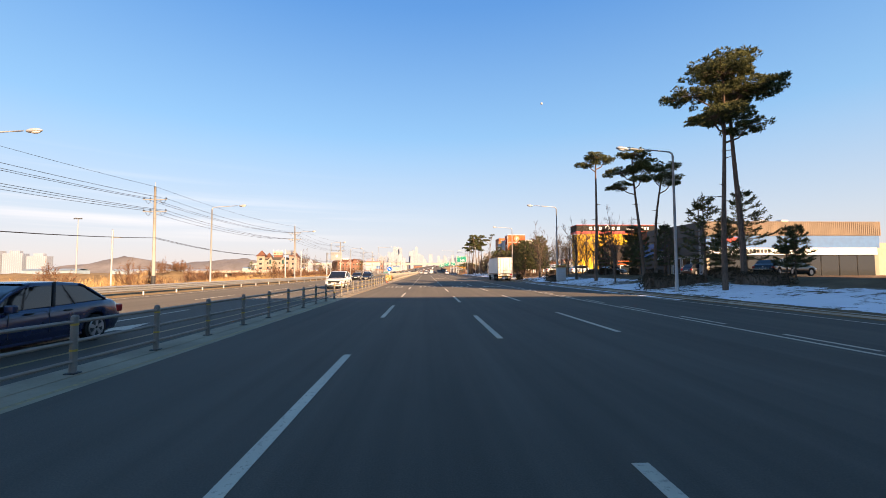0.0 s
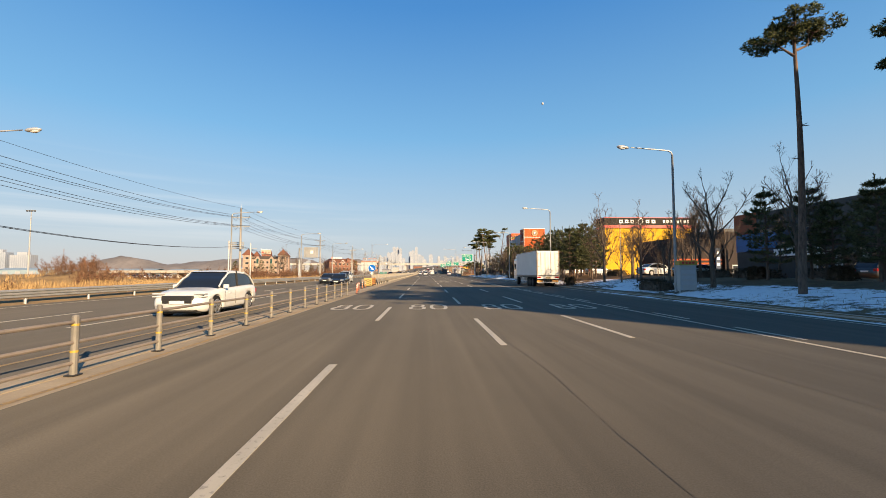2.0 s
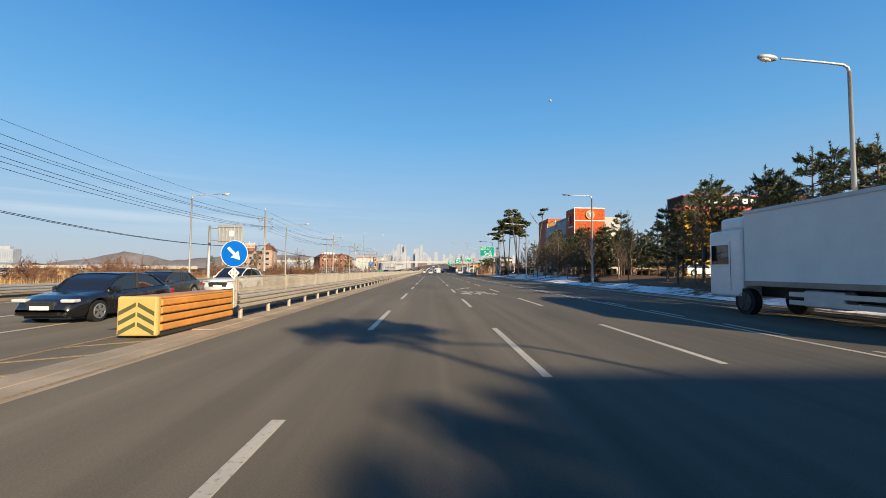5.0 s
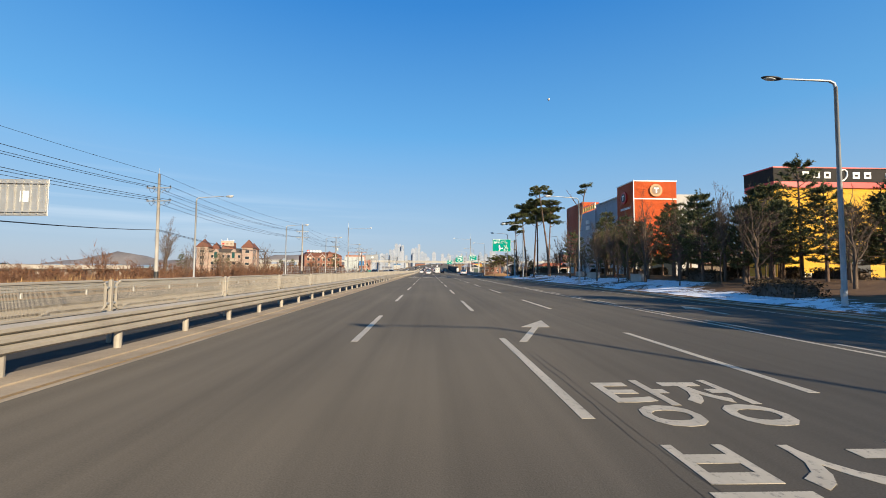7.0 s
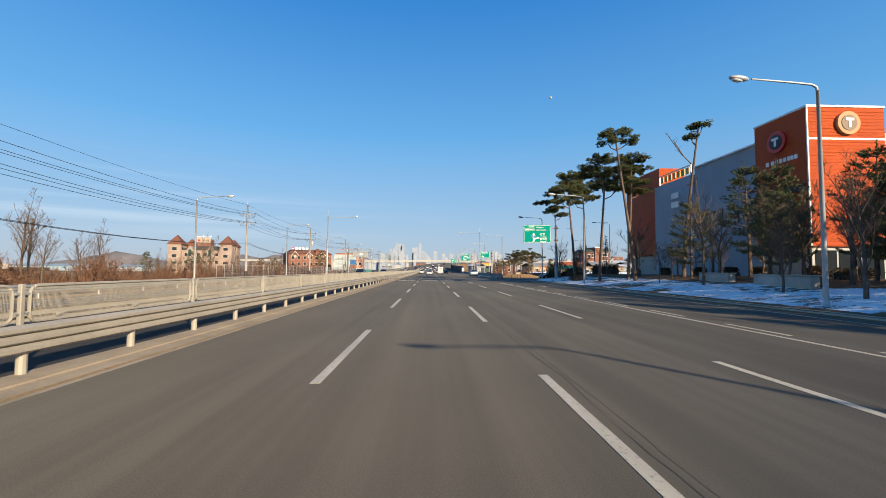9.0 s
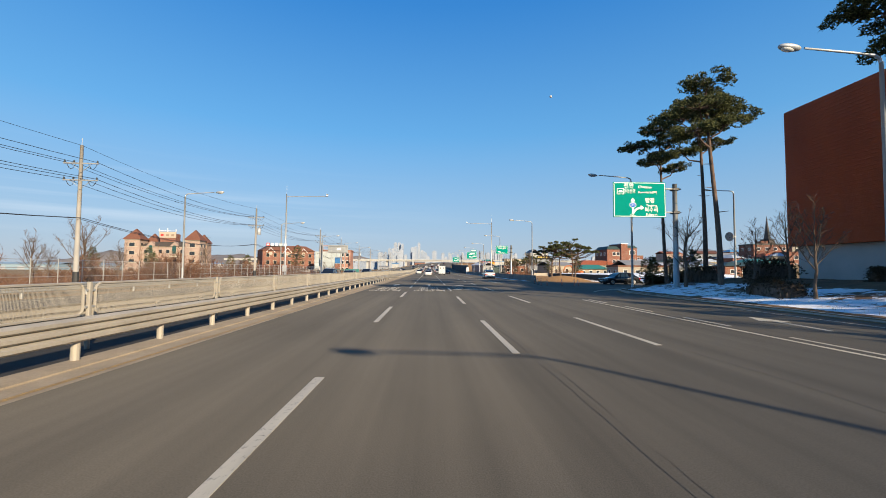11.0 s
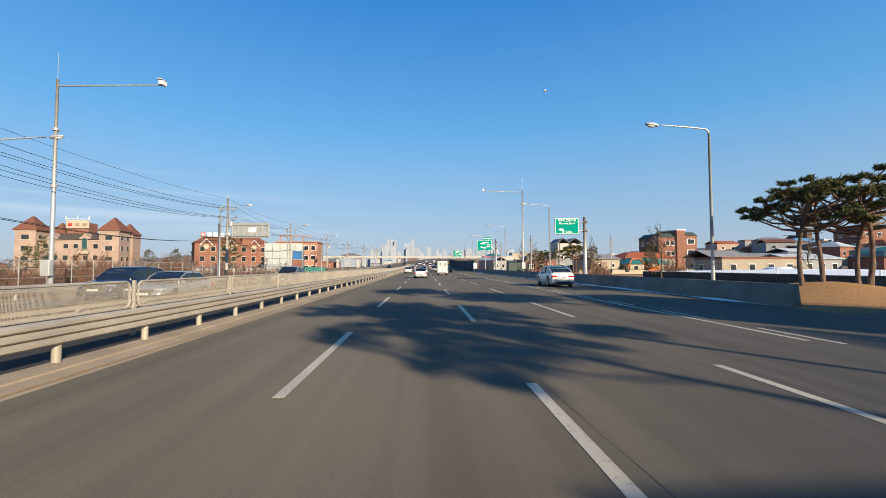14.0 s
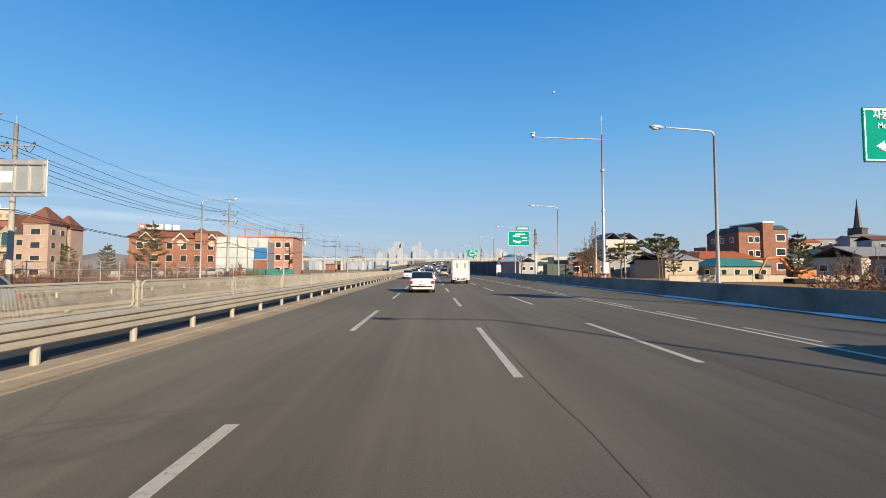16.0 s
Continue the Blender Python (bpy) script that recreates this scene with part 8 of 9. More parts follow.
    gz0, gdz, gx = (0.52, 0.055, 0.5) if tall else (0.43, 0.045, 0.38)
    part("grille_bars", boxm(*[(-gx, gx, L + 0.003, L + 0.010, gz0 + gdz * k, gz0 + gdz * k + 0.012) for k in range(5)]), DARKSTEEL, gr)
    part("lower_intake", rounded(-0.7, 0.7, L - 0.16, L - 0.012, 0.27, 0.36, 0.02), TRIM, c)
    part("front_plate", rounded(-0.26, 0.26, L + 0.004, L + 0.03, 0.50 if tall else 0.42, 0.62 if tall else 0.53, 0.006), PLATE, c)
    part("badge", turned(plate(disc(0.05, 16), 0, 0.02), pose(0, -0.012, top0 - 0.09, 90, 0, 0)), ALLOY, c)
    if shape == "coupe_suv":
        for s in (-1, 1):
            part("exhaust", tubem([(s * 0.62, -0.03, 0.36), (s * 0.62, 0.2, 0.36)], 0.07, 12), ALLOY, c)
            part("bumper_reflector", rounded(s * 0.72 - 0.14, s * 0.72 + 0.14, -0.012, 0.05, 0.56, 0.60, 0.008), RED_LIGHT, c)
            part("roof_rail", tubem([(s * 0.70, L * 0.33, H - 0.10), (s * 0.68, L * 0.40, H - 0.01), (s * 0.68, L * 0.52, H - 0.01), (s * 0.70, L * 0.58, H - 0.06)], 0.02, 6), TRIM, c)
        part("tail_spoiler", rounded(-0.72, 0.72, 0.12, 0.30, 1.15, 1.19, 0.02), mat, c)
        part("lower_skirt", rounded(-W * 0.42, W * 0.42, -0.015, 0.15, 0.24, 0.34, 0.03), TRIM, c)
    return c


def box_truck(at):
    t = thing("box_truck", "white small box truck with two rear doors", "truck", at, 0, "traffic")
    w = PAINTS["white"]
    part("cargo_box", rounded(-0.95, 0.95, 0.05, 3.3, 0.72, 2.62, 0.02), w, t)
    part("roof_trim", boxm((-0.97, 0.97, 0.03, 3.32, 2.58, 2.66)), GREYPAINT, t)
    for s in (-1, 1):
        part("corner_post", rounded(s * 0.93 - 0.04, s * 0.93 + 0.04, 0.0, 0.1, 0.70, 2.64, 0.01), GREYPAINT, t)
        d = part("door", rounded(min(s * 0.02, s * 0.85), max(s * 0.02, s * 0.85), 0.0, 0.048, 0.86, 2.54, 0.012), w, t)
        part("door_seal", boxm((s * 0.86 - 0.012, s * 0.86 + 0.012, -0.004, 0.05, 0.84, 2.56)), TRIM, d)
        part("window_frame", rounded(s * 0.45 - 0.14, s * 0.45 + 0.14, -0.02, 0.02, 1.80, 2.26, 0.03, 2), TRIM, d)
        part("window_pane", rounded(s * 0.45 - 0.11, s * 0.45 + 0.11, -0.026, -0.01, 1.84, 2.22, 0.02, 2), BEIGE_WALL, d)
        part("lock", rounded(s * 0.16 - 0.07, s * 0.16 + 0.07, -0.03, 0.0, 1.60, 1.70, 0.01), GALV, d)
        for z in (0.98, 1.70, 2.40):
            part("hinge", rounded(s * 0.84 - 0.11, s * 0.84 + 0.11, -0.035, 0.0, z, z + 0.06, 0.01), GALV, d)
        for k, m in ((0.80, CLEAR_LIGHT), (0.62, RED_LIGHT)):
            part("tail_lamp", turned(plate(disc(0.075, 18), 0, 0.05), pose(s * k, 0.03, 0.60, 90, 0, 0)), m, t)
    part("centre_seal", boxm((-0.014, 0.014, -0.006, 0.05, 0.84, 2.56)), TRIM, t)
    part("tail_panel", rounded(-0.95, 0.95, 0.02, 0.14, 0.45, 0.76, 0.02), w, t)
    part("tail_recess", boxm((-0.42, 0.42, 0.0, 0.018, 0.46, 0.66)), TRIM, t)
    p = part("number_plate", rounded(-0.26, 0.26, -0.02, 0.0, 0.50, 0.63, 0.006), PLATE, t)
    for k in range(6):
        part("plate_bar", boxm((-0.22 + 0.075 * k, -0.17 + 0.075 * k, -0.026, -0.0205, 0.53, 0.60)), PLATE_BAR, p)
    part("step_bumper", rounded(-0.5, 0.5, -0.14, 0.0, 0.36, 0.41, 0.01), w, t)
    part("side_skirt", rounded(-0.94, 0.94, 1.5, 3.3, 0.45, 0.74, 0.02), w, t)
    part("chassis", boxm((-0.5, 0.5, 0.3, 4.6, 0.32, 0.6)), TRIM, t)
    cab = bmesh.new()
    side_prof = [(3.36, 0.38), (5.0, 0.38), (5.06, 0.85), (4.98, 1.15), (4.55, 1.88), (4.35, 1.98), (3.36, 1.98)]
    a = [cab.verts.new((-0.85 + 0.10 * (z > 1.5), y, z)) for y, z in side_prof]
    b = [cab.verts.new((0.85 - 0.10 * (z > 1.5), y, z)) for y, z in side_prof]
    cab.faces.new(a[::-1]), cab.faces.new(b)
    for i in range(len(a)):
        j = (i + 1) % len(a)
        cab.faces.new((a[i], a[j], b[j], b[i]))
    bmesh.ops.recalc_face_normals(cab, faces=cab.faces)
    bmesh.ops.bevel(cab, geom=list(cab.edges), offset=0.04, segments=2, affect="EDGES")
    part("cab", cab, w, t)
    part("wind_deflector", rounded(-0.8, 0.8, 3.5, 4.4, 2.0, 2.45, 0.12, 3), w, t)
    for s in (-1, 1):
        bm = plate([(3.7, 1.18), (4.78, 1.18), (4.42, 1.82), (3.7, 1.82)], 0, 0.02)
        part("side_window", turned(bm, Matrix.Translation((s * 0.81 - 0.01, 0, 0)) @ Matrix(((0, 0, 1, 0), (1, 0, 0, 0), (0, 1, 0, 0), (0, 0, 0, 1)))), CAR_GLASS, t)
        part("mirror", rounded(s * 1.0 - 0.07, s * 1.0 + 0.07, 4.6, 4.72, 1.25, 1.5, 0.03), TRIM, t)
        for y in (1.15, 4.2):
            wheel(t, s * 0.86, y, 0.29, 0.2, s)
    bm = boxm((-0.7, 0.7, 4.98, 5.0, 1.2, 1.22))
    part("wiper", bm, TRIM, t)
    return t


def lorry(at):
    t = thing("lorry", "long white box lorry parked at the kerb", "lorry", at)
    bw = plain("white_lorry_panel", (0.66, 0.64, 0.60), 0.5, vary=0.12, scale=0.6)
    part("cargo_box", rounded(-1.24, 1.24, 0.06, 9.8, 1.25, 3.95, 0.03), bw, t)
    for s in (-1, 1):
        part("bottom_rail", boxm((s * 1.25 - 0.03, s * 1.25 + 0.03, 0.06, 9.8, 1.12, 1.30)), RAIL_BROWN, t)
        part("top_rail", boxm((s * 1.25 - 0.025, s * 1.25 + 0.025, 0.06, 9.8, 3.86, 3.98)), GREYPAINT, t)
        part("corner_post", rounded(s * 1.2 - 0.06, s * 1.2 + 0.06, -0.01, 0.1, 1.15, 3.98, 0.015), RAIL_BROWN, t)
        d = part("rear_door", rounded(min(s * 0.015, s * 1.13), max(s * 0.015, s * 1.13), 0.0, 0.055, 1.32, 3.82, 0.015), bw, t)
        for x in (0.32, 0.78):
            part("locking_bar", tubem([(s * x, -0.03, 1.25), (s * x, -0.03, 3.86)], 0.022, 6), RAIL_BROWN, d)
            part("bar_handle", rounded(s * x - 0.02, s * x + 0.2, -0.05, -0.03, 1.75, 1.80, 0.008), GALV, d)
        for z in (1.5, 2.2, 2.9, 3.6):
            part("hinge", rounded(s * 1.08 - 0.12, s * 1.08 + 0.12, -0.025, 0.0, z, z + 0.07, 0.01), RAIL_BROWN, d)
        part("tail_lamp", rounded(s * 0.98 - 0.2, s * 0.98 + 0.2, 0.0, 0.1, 0.98, 1.12, 0.02), RED_LIGHT, t)
        part("marker_board", rounded(s * 0.85 - 0.34, s * 0.85 + 0.34, 0.2, 0.24, 0.56, 0.72, 0.01), CRASH_ORANGE, t)
        part("side_guard", boxm((s * 1.16 - 0.03, s * 1.16 + 0.03, 4.6, 7.9, 0.55, 0.7), (s * 1.16 - 0.03, s * 1.16 + 0.03, 4.6, 7.9, 0.82, 0.97)), GALV, t)
        for y in (2.1, 3.25, 4.4 - 0.1, 9.9):
            wheel(t, s * 1.18, y, 0.50, 0.34, s, DARKSTEEL)
        part("mud_flap", boxm((s * 0.95 - 0.25, s * 0.95 + 0.25, 1.35, 1.38, 0.25, 1.0)), BLACK, t)
        part("fuel_tank", rounded(s * 0.95 - 0.22, s * 0.95 + 0.22, 6.0, 7.4, 0.5, 1.05, 0.08, 2), GREYPAINT, t)
    p = part("yellow_plate", rounded(-0.28, 0.28, -0.01, 0.04, 0.92, 1.12, 0.008), CRASH_YELLOW, t)
    for k in range(4):
        part("plate_bar", boxm((-0.2 + 0.11 * k, -0.13 + 0.11 * k, -0.016, -0.0105, 0.97, 1.07)), PLATE_BAR, p)
    part("rear_beam", rounded(-1.2, 1.2, 0.05, 0.2, 0.86, 1.16, 0.02), bw, t)
    part("chassis", boxm((-0.45, 0.45, 0.3, 10.6, 0.7, 1.14)), TRIM, t)
    part("under_guard", rounded(-1.15, 1.15, 0.25, 0.35, 0.45, 0.57, 0.01), GALV, t)
    cab = rounded(-1.2, 1.2, 9.95, 11.9, 0.6, 3.35, 0.14, 3)
    part("cab", cab, PAINTS["white"], t)
    part("roof_deflector", rounded(-1.1, 1.1, 9.95, 11.3, 3.30, 3.85, 0.15, 3), PAINTS["white"], t)
    for s in (-1, 1):
        part("side_window", rounded(s * 1.2 - 0.02, s * 1.2 + 0.02, 10.7, 11.7, 1.95, 2.75, 0.015), CAR_GLASS, t)
        part("door_gap", boxm((s * 1.2 - 0.008, s * 1.2 + 0.008, 10.58, 10.60, 0.9, 2.9)), TRIM, t)
        part("mirror", rounded(s * 1.42 - 0.1, s * 1.42 + 0.1, 11.75, 11.9, 2.1, 2.75, 0.04), TRIM, t)
    part("windscreen", rounded(-1.05, 1.05, 11.88, 11.92, 1.9, 2.95, 0.015), CAR_GLASS, t)
    return t


lorry((13.3, 70.8, 0))
box_truck((3.75, 266.0, 0))
car("sedan", "white", "white saloon with large red tail lamps", (-0.2, 248.5, 0))
car("coupe_suv", "white", "white sloping-roofed coupe SUV with red tail lamps", (11.2, 222.4, 0), -1.5)
car("sedan", "black", "black saloon waiting on the side road", (25.4, 196.6, -0.004), 97)
# oncoming traffic
car("sedan", "blue", "dark blue saloon on the opposite carriageway", (-9.1, 12.8, 0), 180)
car("suv", "white", "white SUV on the opposite carriageway", (-8.9, 46.0, 0), 180)
car("sedan", "black", "black saloon on the opposite carriageway", (-10.9, 81.4, 0), 180)
car("sedan", "grey", "dark grey saloon on the opposite carriageway", (-14.2, 89.5, 0), 180)
car("suv", "white", "white crossover on the opposite carriageway", (-12.9, 95.0, 0), 180)
car("sedan", "silver", "silver saloon behind the glare screens", (-12.4, 214.0, 0), 180)
car("suv", "silver", "silver SUV behind the glare screens", (-12.6, 233.0, 0), 180)
car("suv", "blue", "dark blue SUV on the opposite carriageway", (-16.0, 216.0, 0), 180)
# cars ahead
ahead = [("sedan", "white", -3.5, 291), ("sedan", "black", 6.8, 296), ("suv", "white", 0.2, 288), ("sedan", "brown", -3.4, 318), ("suv", "silver", 3.4, 312), ("suv", "white", 0.0, 330), ("sedan", "white", 3.3, 343),
         ("suv", "grey", 6.6, 335), ("sedan", "white", -3.5, 350), ("sedan", "grey", 0.1, 366), ("suv", "white", 3.4, 384), ("sedan", "silver", -3.3, 392), ("sedan", "white", 0.2, 415), ("suv", "black", 6.7, 402), ("sedan", "white", 3.4, 440),
         ("suv", "white", -3.4, 446), ("sedan", "black", 0.0, 470), ("sedan", "white", 3.5, 500), ("suv", "white", -3.4, 520), ("sedan", "white", 0.3, 548), ("suv", "grey", 3.3, 575),
         ("sedan", "black", -11.0, 330), ("sedan", "white", -14.4, 372), ("suv", "grey", -11.2, 430), ("sedan", "silver", -14.2, 505)]
made_cars = {}
for shape, colour, x, y in ahead:
    back = x < -8
    turn = -math.degrees(math.atan2(road_x(y + 4) - road_x(y), 4)) + (180 if back else 0)
    m = pose(x + road_x(y), y, road_z(y), math.degrees(math.atan2(road_z(y + 4) - road_z(y), 4)) * (-1 if back else 1), 0, turn)
    key = (shape, colour, y < 335)
    if key in made_cars:
        copy_thing(made_cars[key], m)
    else:
        made_cars[key] = car(shape, colour, "%s %s in the traffic ahead" % ({"brown": "grey-brown", "grey": "dark grey"}.get(colour, colour), "saloon" if shape == "sedan" else "SUV"), (0, 0, 0), detail=y < 335)
        made_cars[key].matrix_basis = m
# parked cars beside the shops
for key, x, y, rz in ((("sedan", "white"), 26.0, 75.5, -80), (("sedan", "white"), 32.5, 77.0, -85), (("suv", "grey"), 38.0, 60.5, -70), (("suv", "black"), 45.0, 61.5, -85), (("sedan", "black"), 29.5, 36.5, -60), (("suv", "black"), 33.5, 40.0, -75),
                      (("suv", "white"), 33.0, 118.5, -85), (("sedan", "silver"), 39.5, 121.0, -80), (("sedan", "white"), 27.5, 96.0, -80), (("sedan", "black"), 35, 84, -85)):
    key = (*key, (*key, True) in made_cars)
    o = copy_thing(made_cars[key], pose(x, y, gz(x, y) + 0.06, 0, 0, rz))
    tagged(o, "parked %s %s on the lot beside the shops" % ({"grey": "dark grey"}.get(key[1], key[1]), "saloon" if key[0] == "sedan" else "SUV"), "car", "parked cars")

# ---- small things on the right bank ----
def junction_box():
    b = thing("junction_box", "white roadside notice box with a yellow top on two legs", "cabinet", (16.6, 51.9, 0.32))
    part("body", rounded(-0.55, 0.55, -0.2, 0.2, 0.15, 1.75, 0.03), WHITE_WALL, b)
    part("top_board", rounded(-0.6, 0.6, -0.24, 0.24, 1.75, 2.05, 0.02), YELLOW_REFL, b)
    for i in range(4):
        part("sign_mark", boxm((-0.42 + 0.22 * i, -0.27 + 0.22 * i, -0.246, -0.241, 1.83, 1.97)), RED_PANEL, b)
    for x in (-0.45, 0.45):
        part("leg", boxm((x - 0.04, x + 0.04, -0.04, 0.04, -0.2, 0.15)), GALV, b)
    for z in (0.5, 0.85, 1.2):
        part("notice", boxm((-0.45, 0.45, -0.206, -0.201, z, z + 0.22)), GREYPAINT, b)


junction_box()
bench_wood = plain("weathered_planks", (0.24, 0.16, 0.10), 0.8, vary=0.3)
for x, y, w in ((20.2, 141.0, 4.6), (19.4, 128.5, 2.6), (21.2, 148.0, 4.0)):
    p = thing("planter_wall", "low concrete planter wall on the snowy bank", "planter", (x, y, gz(x, y)), 82)
    part("wall", rounded(-w / 2, w / 2, -0.25, 0.25, -0.2, 0.6, 0.04), CONCRETE, p)
    part("coping", rounded(-w / 2 - 0.05, w / 2 + 0.05, -0.3, 0.3, 0.6, 0.68, 0.02), CONCRETE, p)
for x, y in ((25.5, 139.0), (25.0, 147.5)):
    b = thing("bench", "plain wooden bench under the trees", "bench", (x, y, gz(x, y)), 86)
    for k in range(3):
        part("plank", rounded(-1.2, 1.2, -0.25 + 0.17 * k, -0.1 + 0.17 * k, 0.42, 0.46, 0.01), bench_wood, b)
    for s in (-1, 1):
        part("leg", rounded(s * 0.9 - 0.06, s * 0.9 + 0.06, -0.22, 0.22, 0, 0.42, 0.01), CONCRETE, b)


def excavator():
    e = thing("excavator", "small orange excavator beside the low houses", "excavator", (44.5, 268.5, -0.1), 172)
    e.scale = (1.05, 1.05, 1.05)
    om = plain("orange_machine_paint", (0.62, 0.16, 0.03), 0.45)
    for s in (-1, 1):
        part("track", rounded(-1.3, 1.3, s * 0.7 - 0.2, s * 0.7 + 0.2, 0, 0.6, 0.2, 3), BLACK, e)
    part("house", rounded(-1.2, 0.8, -0.8, 0.8, 0.75, 1.6, 0.1, 2), om, e)
    c = part("cab", rounded(-0.1, 0.95, -0.8, 0.1, 0.8, 2.4, 0.08, 2), DARKSTEEL, e)
    part("cab_window", boxm((0.0, 0.85, -0.815, -0.802, 1.5, 2.25)), CAR_GLASS, c)
    part("boom", tubem([(0.8, 0.2, 1.2), (2.2, 0.2, 3.0), (3.6, 0.2, 2.9)], [0.18, 0.2, 0.14], 6), om, e)
    part("stick", tubem([(3.6, 0.2, 2.9), (4.4, 0.2, 1.2)], [0.14, 0.1], 6), om, e)
    part("bucket", rounded(4.15, 4.75, -0.15, 0.55, 0.5, 1.15, 0.1, 2), DARKSTEEL, e)


excavator()
gw = thing("garden_wall", "low cream block wall in front of the houses", "wall", (33.0, 276.0, -0.15), 2)
for i in range(12):
    part("wall_block", rounded(2.4 * i, 2.4 * i + 2.37, 0, 0.2, 0, 0.95, 0.015), CREAM, gw)
    part("coping", rounded(2.4 * i, 2.4 * i + 2.4, -0.05, 0.25, 0.95, 1.03, 0.015), DIM_CONC, gw)
sc = thing("green_container", "dark green site container beside the road", "container", (23.0, 300.0, -0.1), 3)
part("body", rounded(0, 5.6, 0, 2.4, 0.1, 2.7, 0.03), ROOF_GREEN, sc)
part("ribs", boxm(*[(0.2 + 0.45 * i, 0.4 + 0.45 * i, -0.04, -0.001, 0.3, 2.5) for i in range(12)]), ROOF_GREEN, sc)
part("door", boxm((4.2, 5.3, -0.05, -0.002, 0.25, 2.4)), DARKSTEEL, sc)
wt = thing("water_tank", "small orange plastic tank behind the barrier", "tank", (26.3, 283.0, -0.15))
part("tank_body", tubem([(0, 0, 0), (0, 0, 0.9), (0, 0, 1.1)], [0.5, 0.5, 0.3], 14), ORANGE_POST, wt)
part("lid", tubem([(0, 0, 1.1), (0, 0, 1.16)], 0.2, 10), DARKSTEEL, wt)
for x, y, rz, k in ((31.4, 274.6, 60, 1.22), (34.2, 281.0, 200, 1.3), (29.4, 287.0, 10, 1.05)):
    o = copy_thing(jp, pose(x, y, gz(x, y), 0, 0, rz))
    o.scale = (k * 0.8, k * 0.8, k)
for x, y in ((33.6, 290), (21, 300), (40, 276), (22.5, 275)):
    p = copy_thing(upole, pose(x, y, -0.3, 0, 0, 40))
    p.scale = (0.8, 0.8, 0.72)
plant([bt[3]], [(18.3, 221.0)], 1.1, 1.2)
plant([bt[4]], [(18.0, 233.5)], 0.7, 0.8)
plant(bt[:4], [(26, 285), (30, 300), (22, 318), (48, 300), (70, 262), (56, 275), (88, 250)], 0.7, 1.0)
plant(yp[:2], [(30, 306), (33, 304), (42, 290), (44, 268)], 0.8, 1.1)
# leafless trees and shrubs beyond the left field
plant(bt[:3], [(-33.0, 158.0), (-41.0, 163.0), (-36.5, 186.0), (-47.0, 178.0)], 0.6, 0.95)
plant(bt[:4], [(-36, 172), (-40, 180), (-45, 190), (-34, 150), (-52, 205), (-60, 280), (-55, 296), (-72, 296), (-84, 300), (-38, 268), (-34, 282), (-44, 285), (-48, 320), (-90, 310), (-120, 300), (-104, 300), (-36, 196), (-31, 205)], 0.5, 0.75)
plant(bt[:1], [(-42.5, 199.0)], 1.1, 1.15)
plant(yp[3:], [(-115.0, 321.0)], 1.45, 1.5)
plant(bt[2:3], [(-48.0, 168.0), (-50.5, 171.5)], 1.0, 1.15)
plant(yp[1:2] + yp[3:], [(-100, 300), (-78, 312), (-44.5, 288), (-74, 318), (-70, 322), (-126, 306)], 1.0, 1.5)

tb = [bare_bush(61, 2.6, 3.2, "reddish brown leafless thicket in the field", REDBRUSH), bare_bush(62, 3.2, 4.0, "grey-brown leafless thicket in the field", REDBRUSH), bare_bush(63, 2.0, 3.6, "low brown leafless thicket in the field", REDBRUSH)]
for t, (x, y) in zip(tb, ((-31.0, 104.0), (-34.5, 111.0), (-30.5, 117.0))):
    t.matrix_basis = pose(x, y, gz(x, y))
plant(tb, [(spots.uniform(-46, -29.8), y) for y in range(108, 300, 3)] + [(spots.uniform(-80, -46), y) for y in range(96, 300, 5)] + [(spots.uniform(-60, -33), y) for y in range(58, 108, 5)], 0.75, 1.3)
plant(tb, [(x, y) for x, y in ((30.5, 239.5), (28.0, 236.0), (33.0, 244.0), (19.6, 236.0), (20.6, 238.4), (22, 241), (37, 249))], 0.6, 0.9)

# ---- far left: sheds, greenhouses, blocks ----
r = random.Random(77)
# wall and roof sheets are coloured pale blue to carry the distant haze
HAZE_WALL = plain("hazed_sheet_wall", (0.27, 0.36, 0.43), 0.7, vary=0.2, scale=0.1)
HAZE_ROOF = plain("hazed_sheet_roof", (0.24, 0.33, 0.42), 0.7, vary=0.2, scale=0.1)
for x, y, w, h in ((-345, 470, 62, 6.0), (-276, 480, 30, 5.5), (-420, 450, 56, 6.5)):
    s = thing("warehouse", "long low warehouse with a blue roof paled by haze", "warehouse", (x, y, -0.9), r.uniform(-4, 4), "warehouses")
    part("wall", boxm((0, w, 0, 18, 0, h * 0.75)), HAZE_WALL, s)
    part("roof", gable_roof(0, w, 0, 18, h * 0.75, h * 0.25, 0.6), HAZE_ROOF, s)
    for i in range(4):
        part("door", boxm((w * (0.1 + 0.22 * i), w * (0.1 + 0.22 * i) + 5, -0.1, -0.002, 0, h * 0.5)), GREYPAINT, s)
# parked cars in front of a long low bridge across the field
for i, key in enumerate((("sedan", "white"), ("suv", "white"), ("sedan", "white"), ("sedan", "grey"), ("suv", "white"), ("sedan", "silver"), ("suv", "white"))):
    pick = (*key, False) if (*key, False) in made_cars else (*key, True)
    x = -108 + 3.4 * i
    o = copy_thing(made_cars[pick], pose(x, 172, gz(x, 172) + 0.02, 0, 0, 196))
    tagged(o, "parked %s %s in a row below the low bridge" % ({"grey": "dark grey"}.get(key[1], key[1]), "saloon" if key[0] == "sedan" else "SUV"), "car", "parked cars")
lb = thing("low_bridge", "long low concrete bridge on short piers across the field", "bridge", (-125, 186, -0.9))
part("deck", boxm((0, 58, 0, 7, 2.0, 2.6)), DIM_CONC, lb)
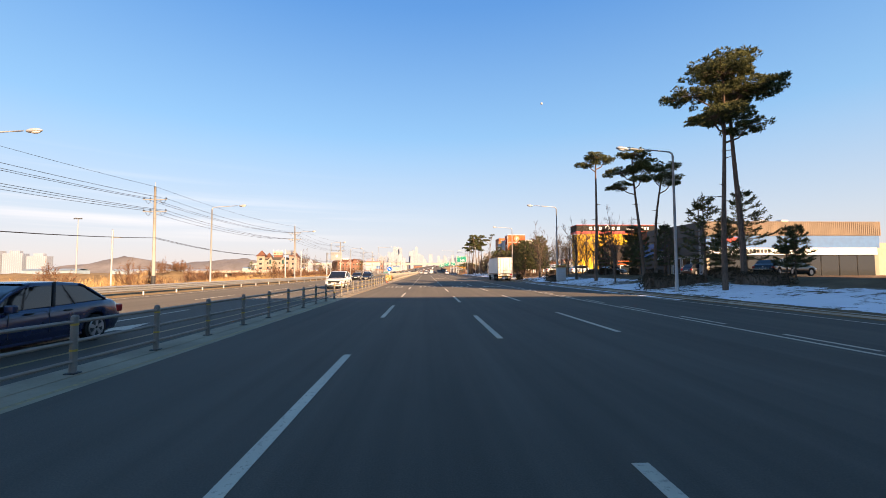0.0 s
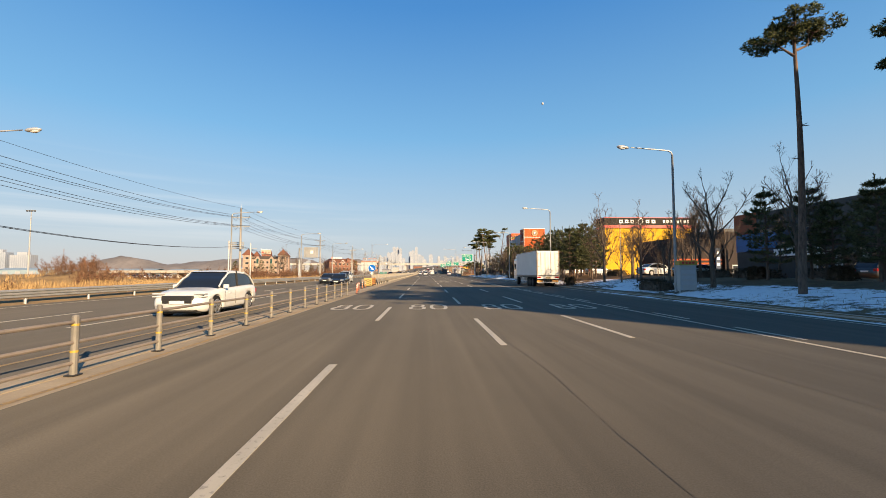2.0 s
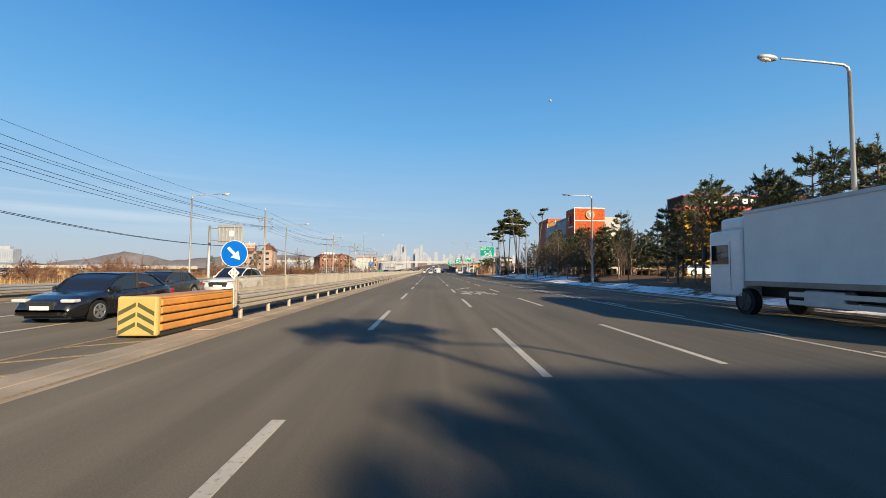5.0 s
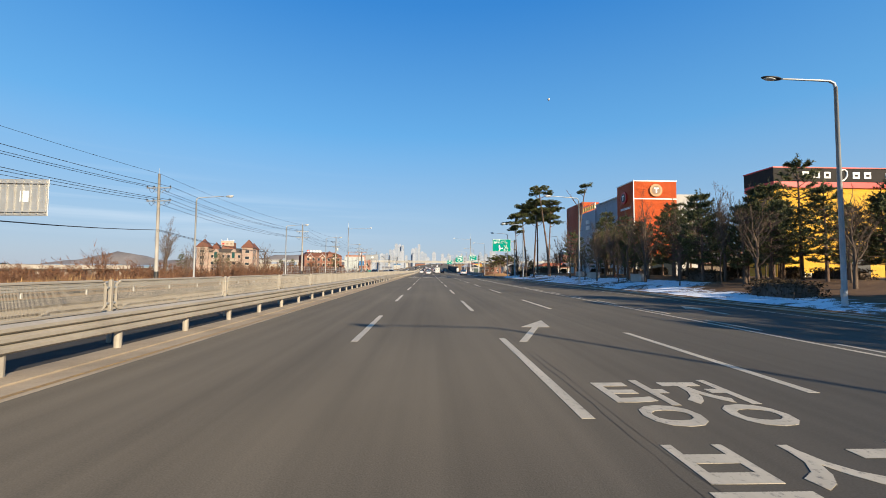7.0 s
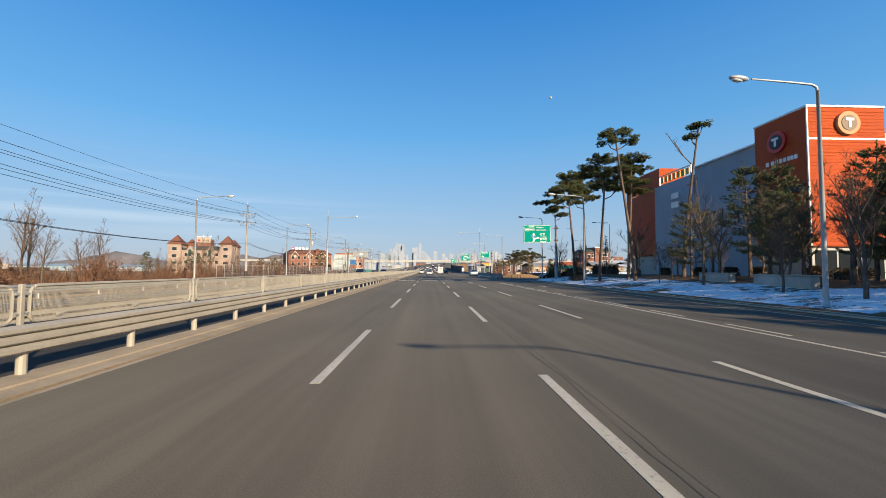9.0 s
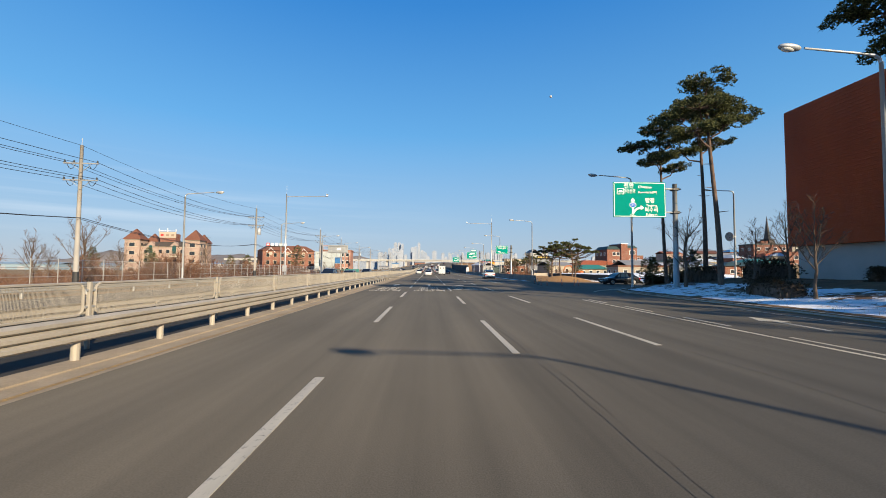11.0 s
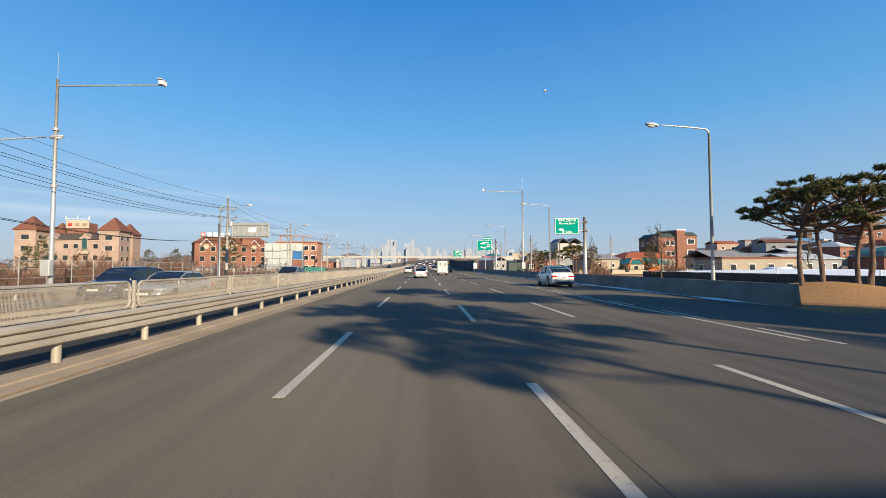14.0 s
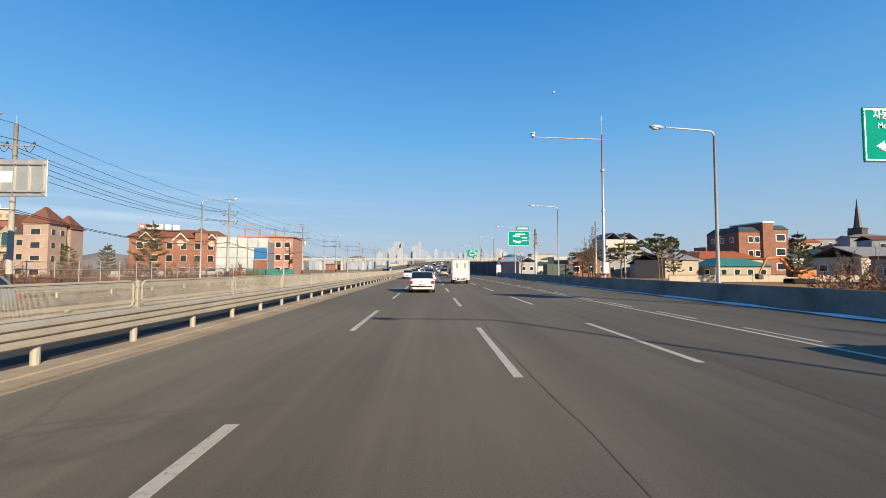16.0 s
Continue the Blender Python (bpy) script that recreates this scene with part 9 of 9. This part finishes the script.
part("parapet", boxm((0, 58, -0.2, 0, 2.3, 3.2)), CONCRETE, lb)
for i in range(10):
    part("pier", rounded(1 + 6 * i, 1.8 + 6 * i, 0.8, 6.2, -0.5, 2.0, 0.05), CONCRETE, lb)
fm = thing("floodlight_mast", "tall thin mast with a crossbar of floodlights", "floodlight", (-174, 215, -0.9))
part("mast", tubem([(0, 0, 0), (0, 0, 30)], [0.35, 0.15], 8), GALV, fm)
part("crossbar", boxm((-2.0, 2.0, -0.1, 0.1, 29.7, 29.95)), GALV, fm)
for i in range(4):
    part("floodlight", rounded(-1.9 + 1.1 * i, -1.2 + 1.1 * i, -0.5, -0.1, 29.2, 29.8, 0.06), DARKSTEEL, fm)


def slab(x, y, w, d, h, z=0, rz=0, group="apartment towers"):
    b = thing("apartment_tower", "far apartment tower with haze-paled walls and rows of windows", "apartment tower", (x, y, z), rz, group)
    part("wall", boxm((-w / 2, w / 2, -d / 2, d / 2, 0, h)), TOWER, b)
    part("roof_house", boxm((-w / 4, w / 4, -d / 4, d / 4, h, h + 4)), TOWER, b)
    return b


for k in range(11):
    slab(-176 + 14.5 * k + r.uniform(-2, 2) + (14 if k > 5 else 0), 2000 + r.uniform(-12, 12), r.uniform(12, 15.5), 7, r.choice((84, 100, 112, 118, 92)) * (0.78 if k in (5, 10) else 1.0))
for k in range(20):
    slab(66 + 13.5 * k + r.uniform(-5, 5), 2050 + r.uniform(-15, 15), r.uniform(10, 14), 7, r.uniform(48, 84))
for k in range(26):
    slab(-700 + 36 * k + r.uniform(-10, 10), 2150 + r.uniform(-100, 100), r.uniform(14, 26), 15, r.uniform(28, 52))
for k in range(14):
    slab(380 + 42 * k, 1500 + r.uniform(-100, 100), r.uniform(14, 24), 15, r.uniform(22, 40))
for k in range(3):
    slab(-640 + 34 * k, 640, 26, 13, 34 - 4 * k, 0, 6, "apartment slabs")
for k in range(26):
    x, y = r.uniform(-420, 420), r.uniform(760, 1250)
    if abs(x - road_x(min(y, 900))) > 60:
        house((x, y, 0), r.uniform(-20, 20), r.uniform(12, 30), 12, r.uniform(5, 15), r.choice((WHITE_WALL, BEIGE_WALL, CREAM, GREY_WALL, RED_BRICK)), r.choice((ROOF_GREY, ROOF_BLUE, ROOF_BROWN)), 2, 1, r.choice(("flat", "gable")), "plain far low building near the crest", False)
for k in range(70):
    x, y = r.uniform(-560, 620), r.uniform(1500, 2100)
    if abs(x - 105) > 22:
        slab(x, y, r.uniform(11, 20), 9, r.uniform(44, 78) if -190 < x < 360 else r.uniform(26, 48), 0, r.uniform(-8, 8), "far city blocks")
# railway viaduct across the far distance
v = thing("railway_viaduct", "pale concrete railway viaduct far across the road", "viaduct")
part("deck", boxm((-420, 520, 1010, 1022, 18, 21)), WHITE_WALL, v)
part("parapet", boxm((-420, 520, 1009, 1009.9, 20.5, 22.2)), WHITE_WALL, v)
for k in range(24):
    part("pier", boxm((-410 + 40 * k, -406 + 40 * k, 1013, 1019, -1, 18)), WHITE_WALL, v)


def hills(name, x0, x1, y, h, seed, step=40):
    bm = bmesh.new()
    rows = []
    for j in range(9):
        row = []
        v = j / 8
        x = x0
        while x <= x1:
            e = max(0, 1 - abs((x - (x0 + x1) / 2) / ((x1 - x0) / 2)) ** 4)
            z = h * e * math.sin(math.pi * v) * (0.45 + 0.55 * noise.fractal((x * 0.0035 + seed, v * 1.3, seed), 0.9, 2.2, 5) + 0.3)
            row.append(bm.verts.new((x, y + 500 * v, max(-2, z))))
            x += step
        rows.append(row)
    for a, b in zip(rows, rows[1:]):
        for i in range(len(a) - 1):
            bm.faces.new((a[i], a[i + 1], b[i + 1], b[i]))
    return tagged(part(name, bm, HILL, smooth=True), "low wooded winter hills on the horizon", "hills", kind="structure")


# woods lightened towards grey: the haze over the hills is in this colour
HILL = plain("hazed_winter_woods", (0.20, 0.18, 0.175), 0.95, vary=0.3, scale=0.01, fine=0.08, bump=0)
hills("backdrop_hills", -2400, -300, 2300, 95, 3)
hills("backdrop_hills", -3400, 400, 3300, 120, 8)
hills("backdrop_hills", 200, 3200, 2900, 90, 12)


# the day moon
moon = bmesh.new()
bmesh.ops.create_uvsphere(moon, u_segments=24, v_segments=12, radius=13)
MOON = plain("moon_rock", (0.42, 0.42, 0.42), 0.95, vary=0.3, scale=0.08, fine=0.5, bump=0)
ob = tagged(part("moon", moon, MOON, smooth=True), "pale half moon high in the blue daytime sky", "moon")
ob.location = (1220, 4220, 1760)
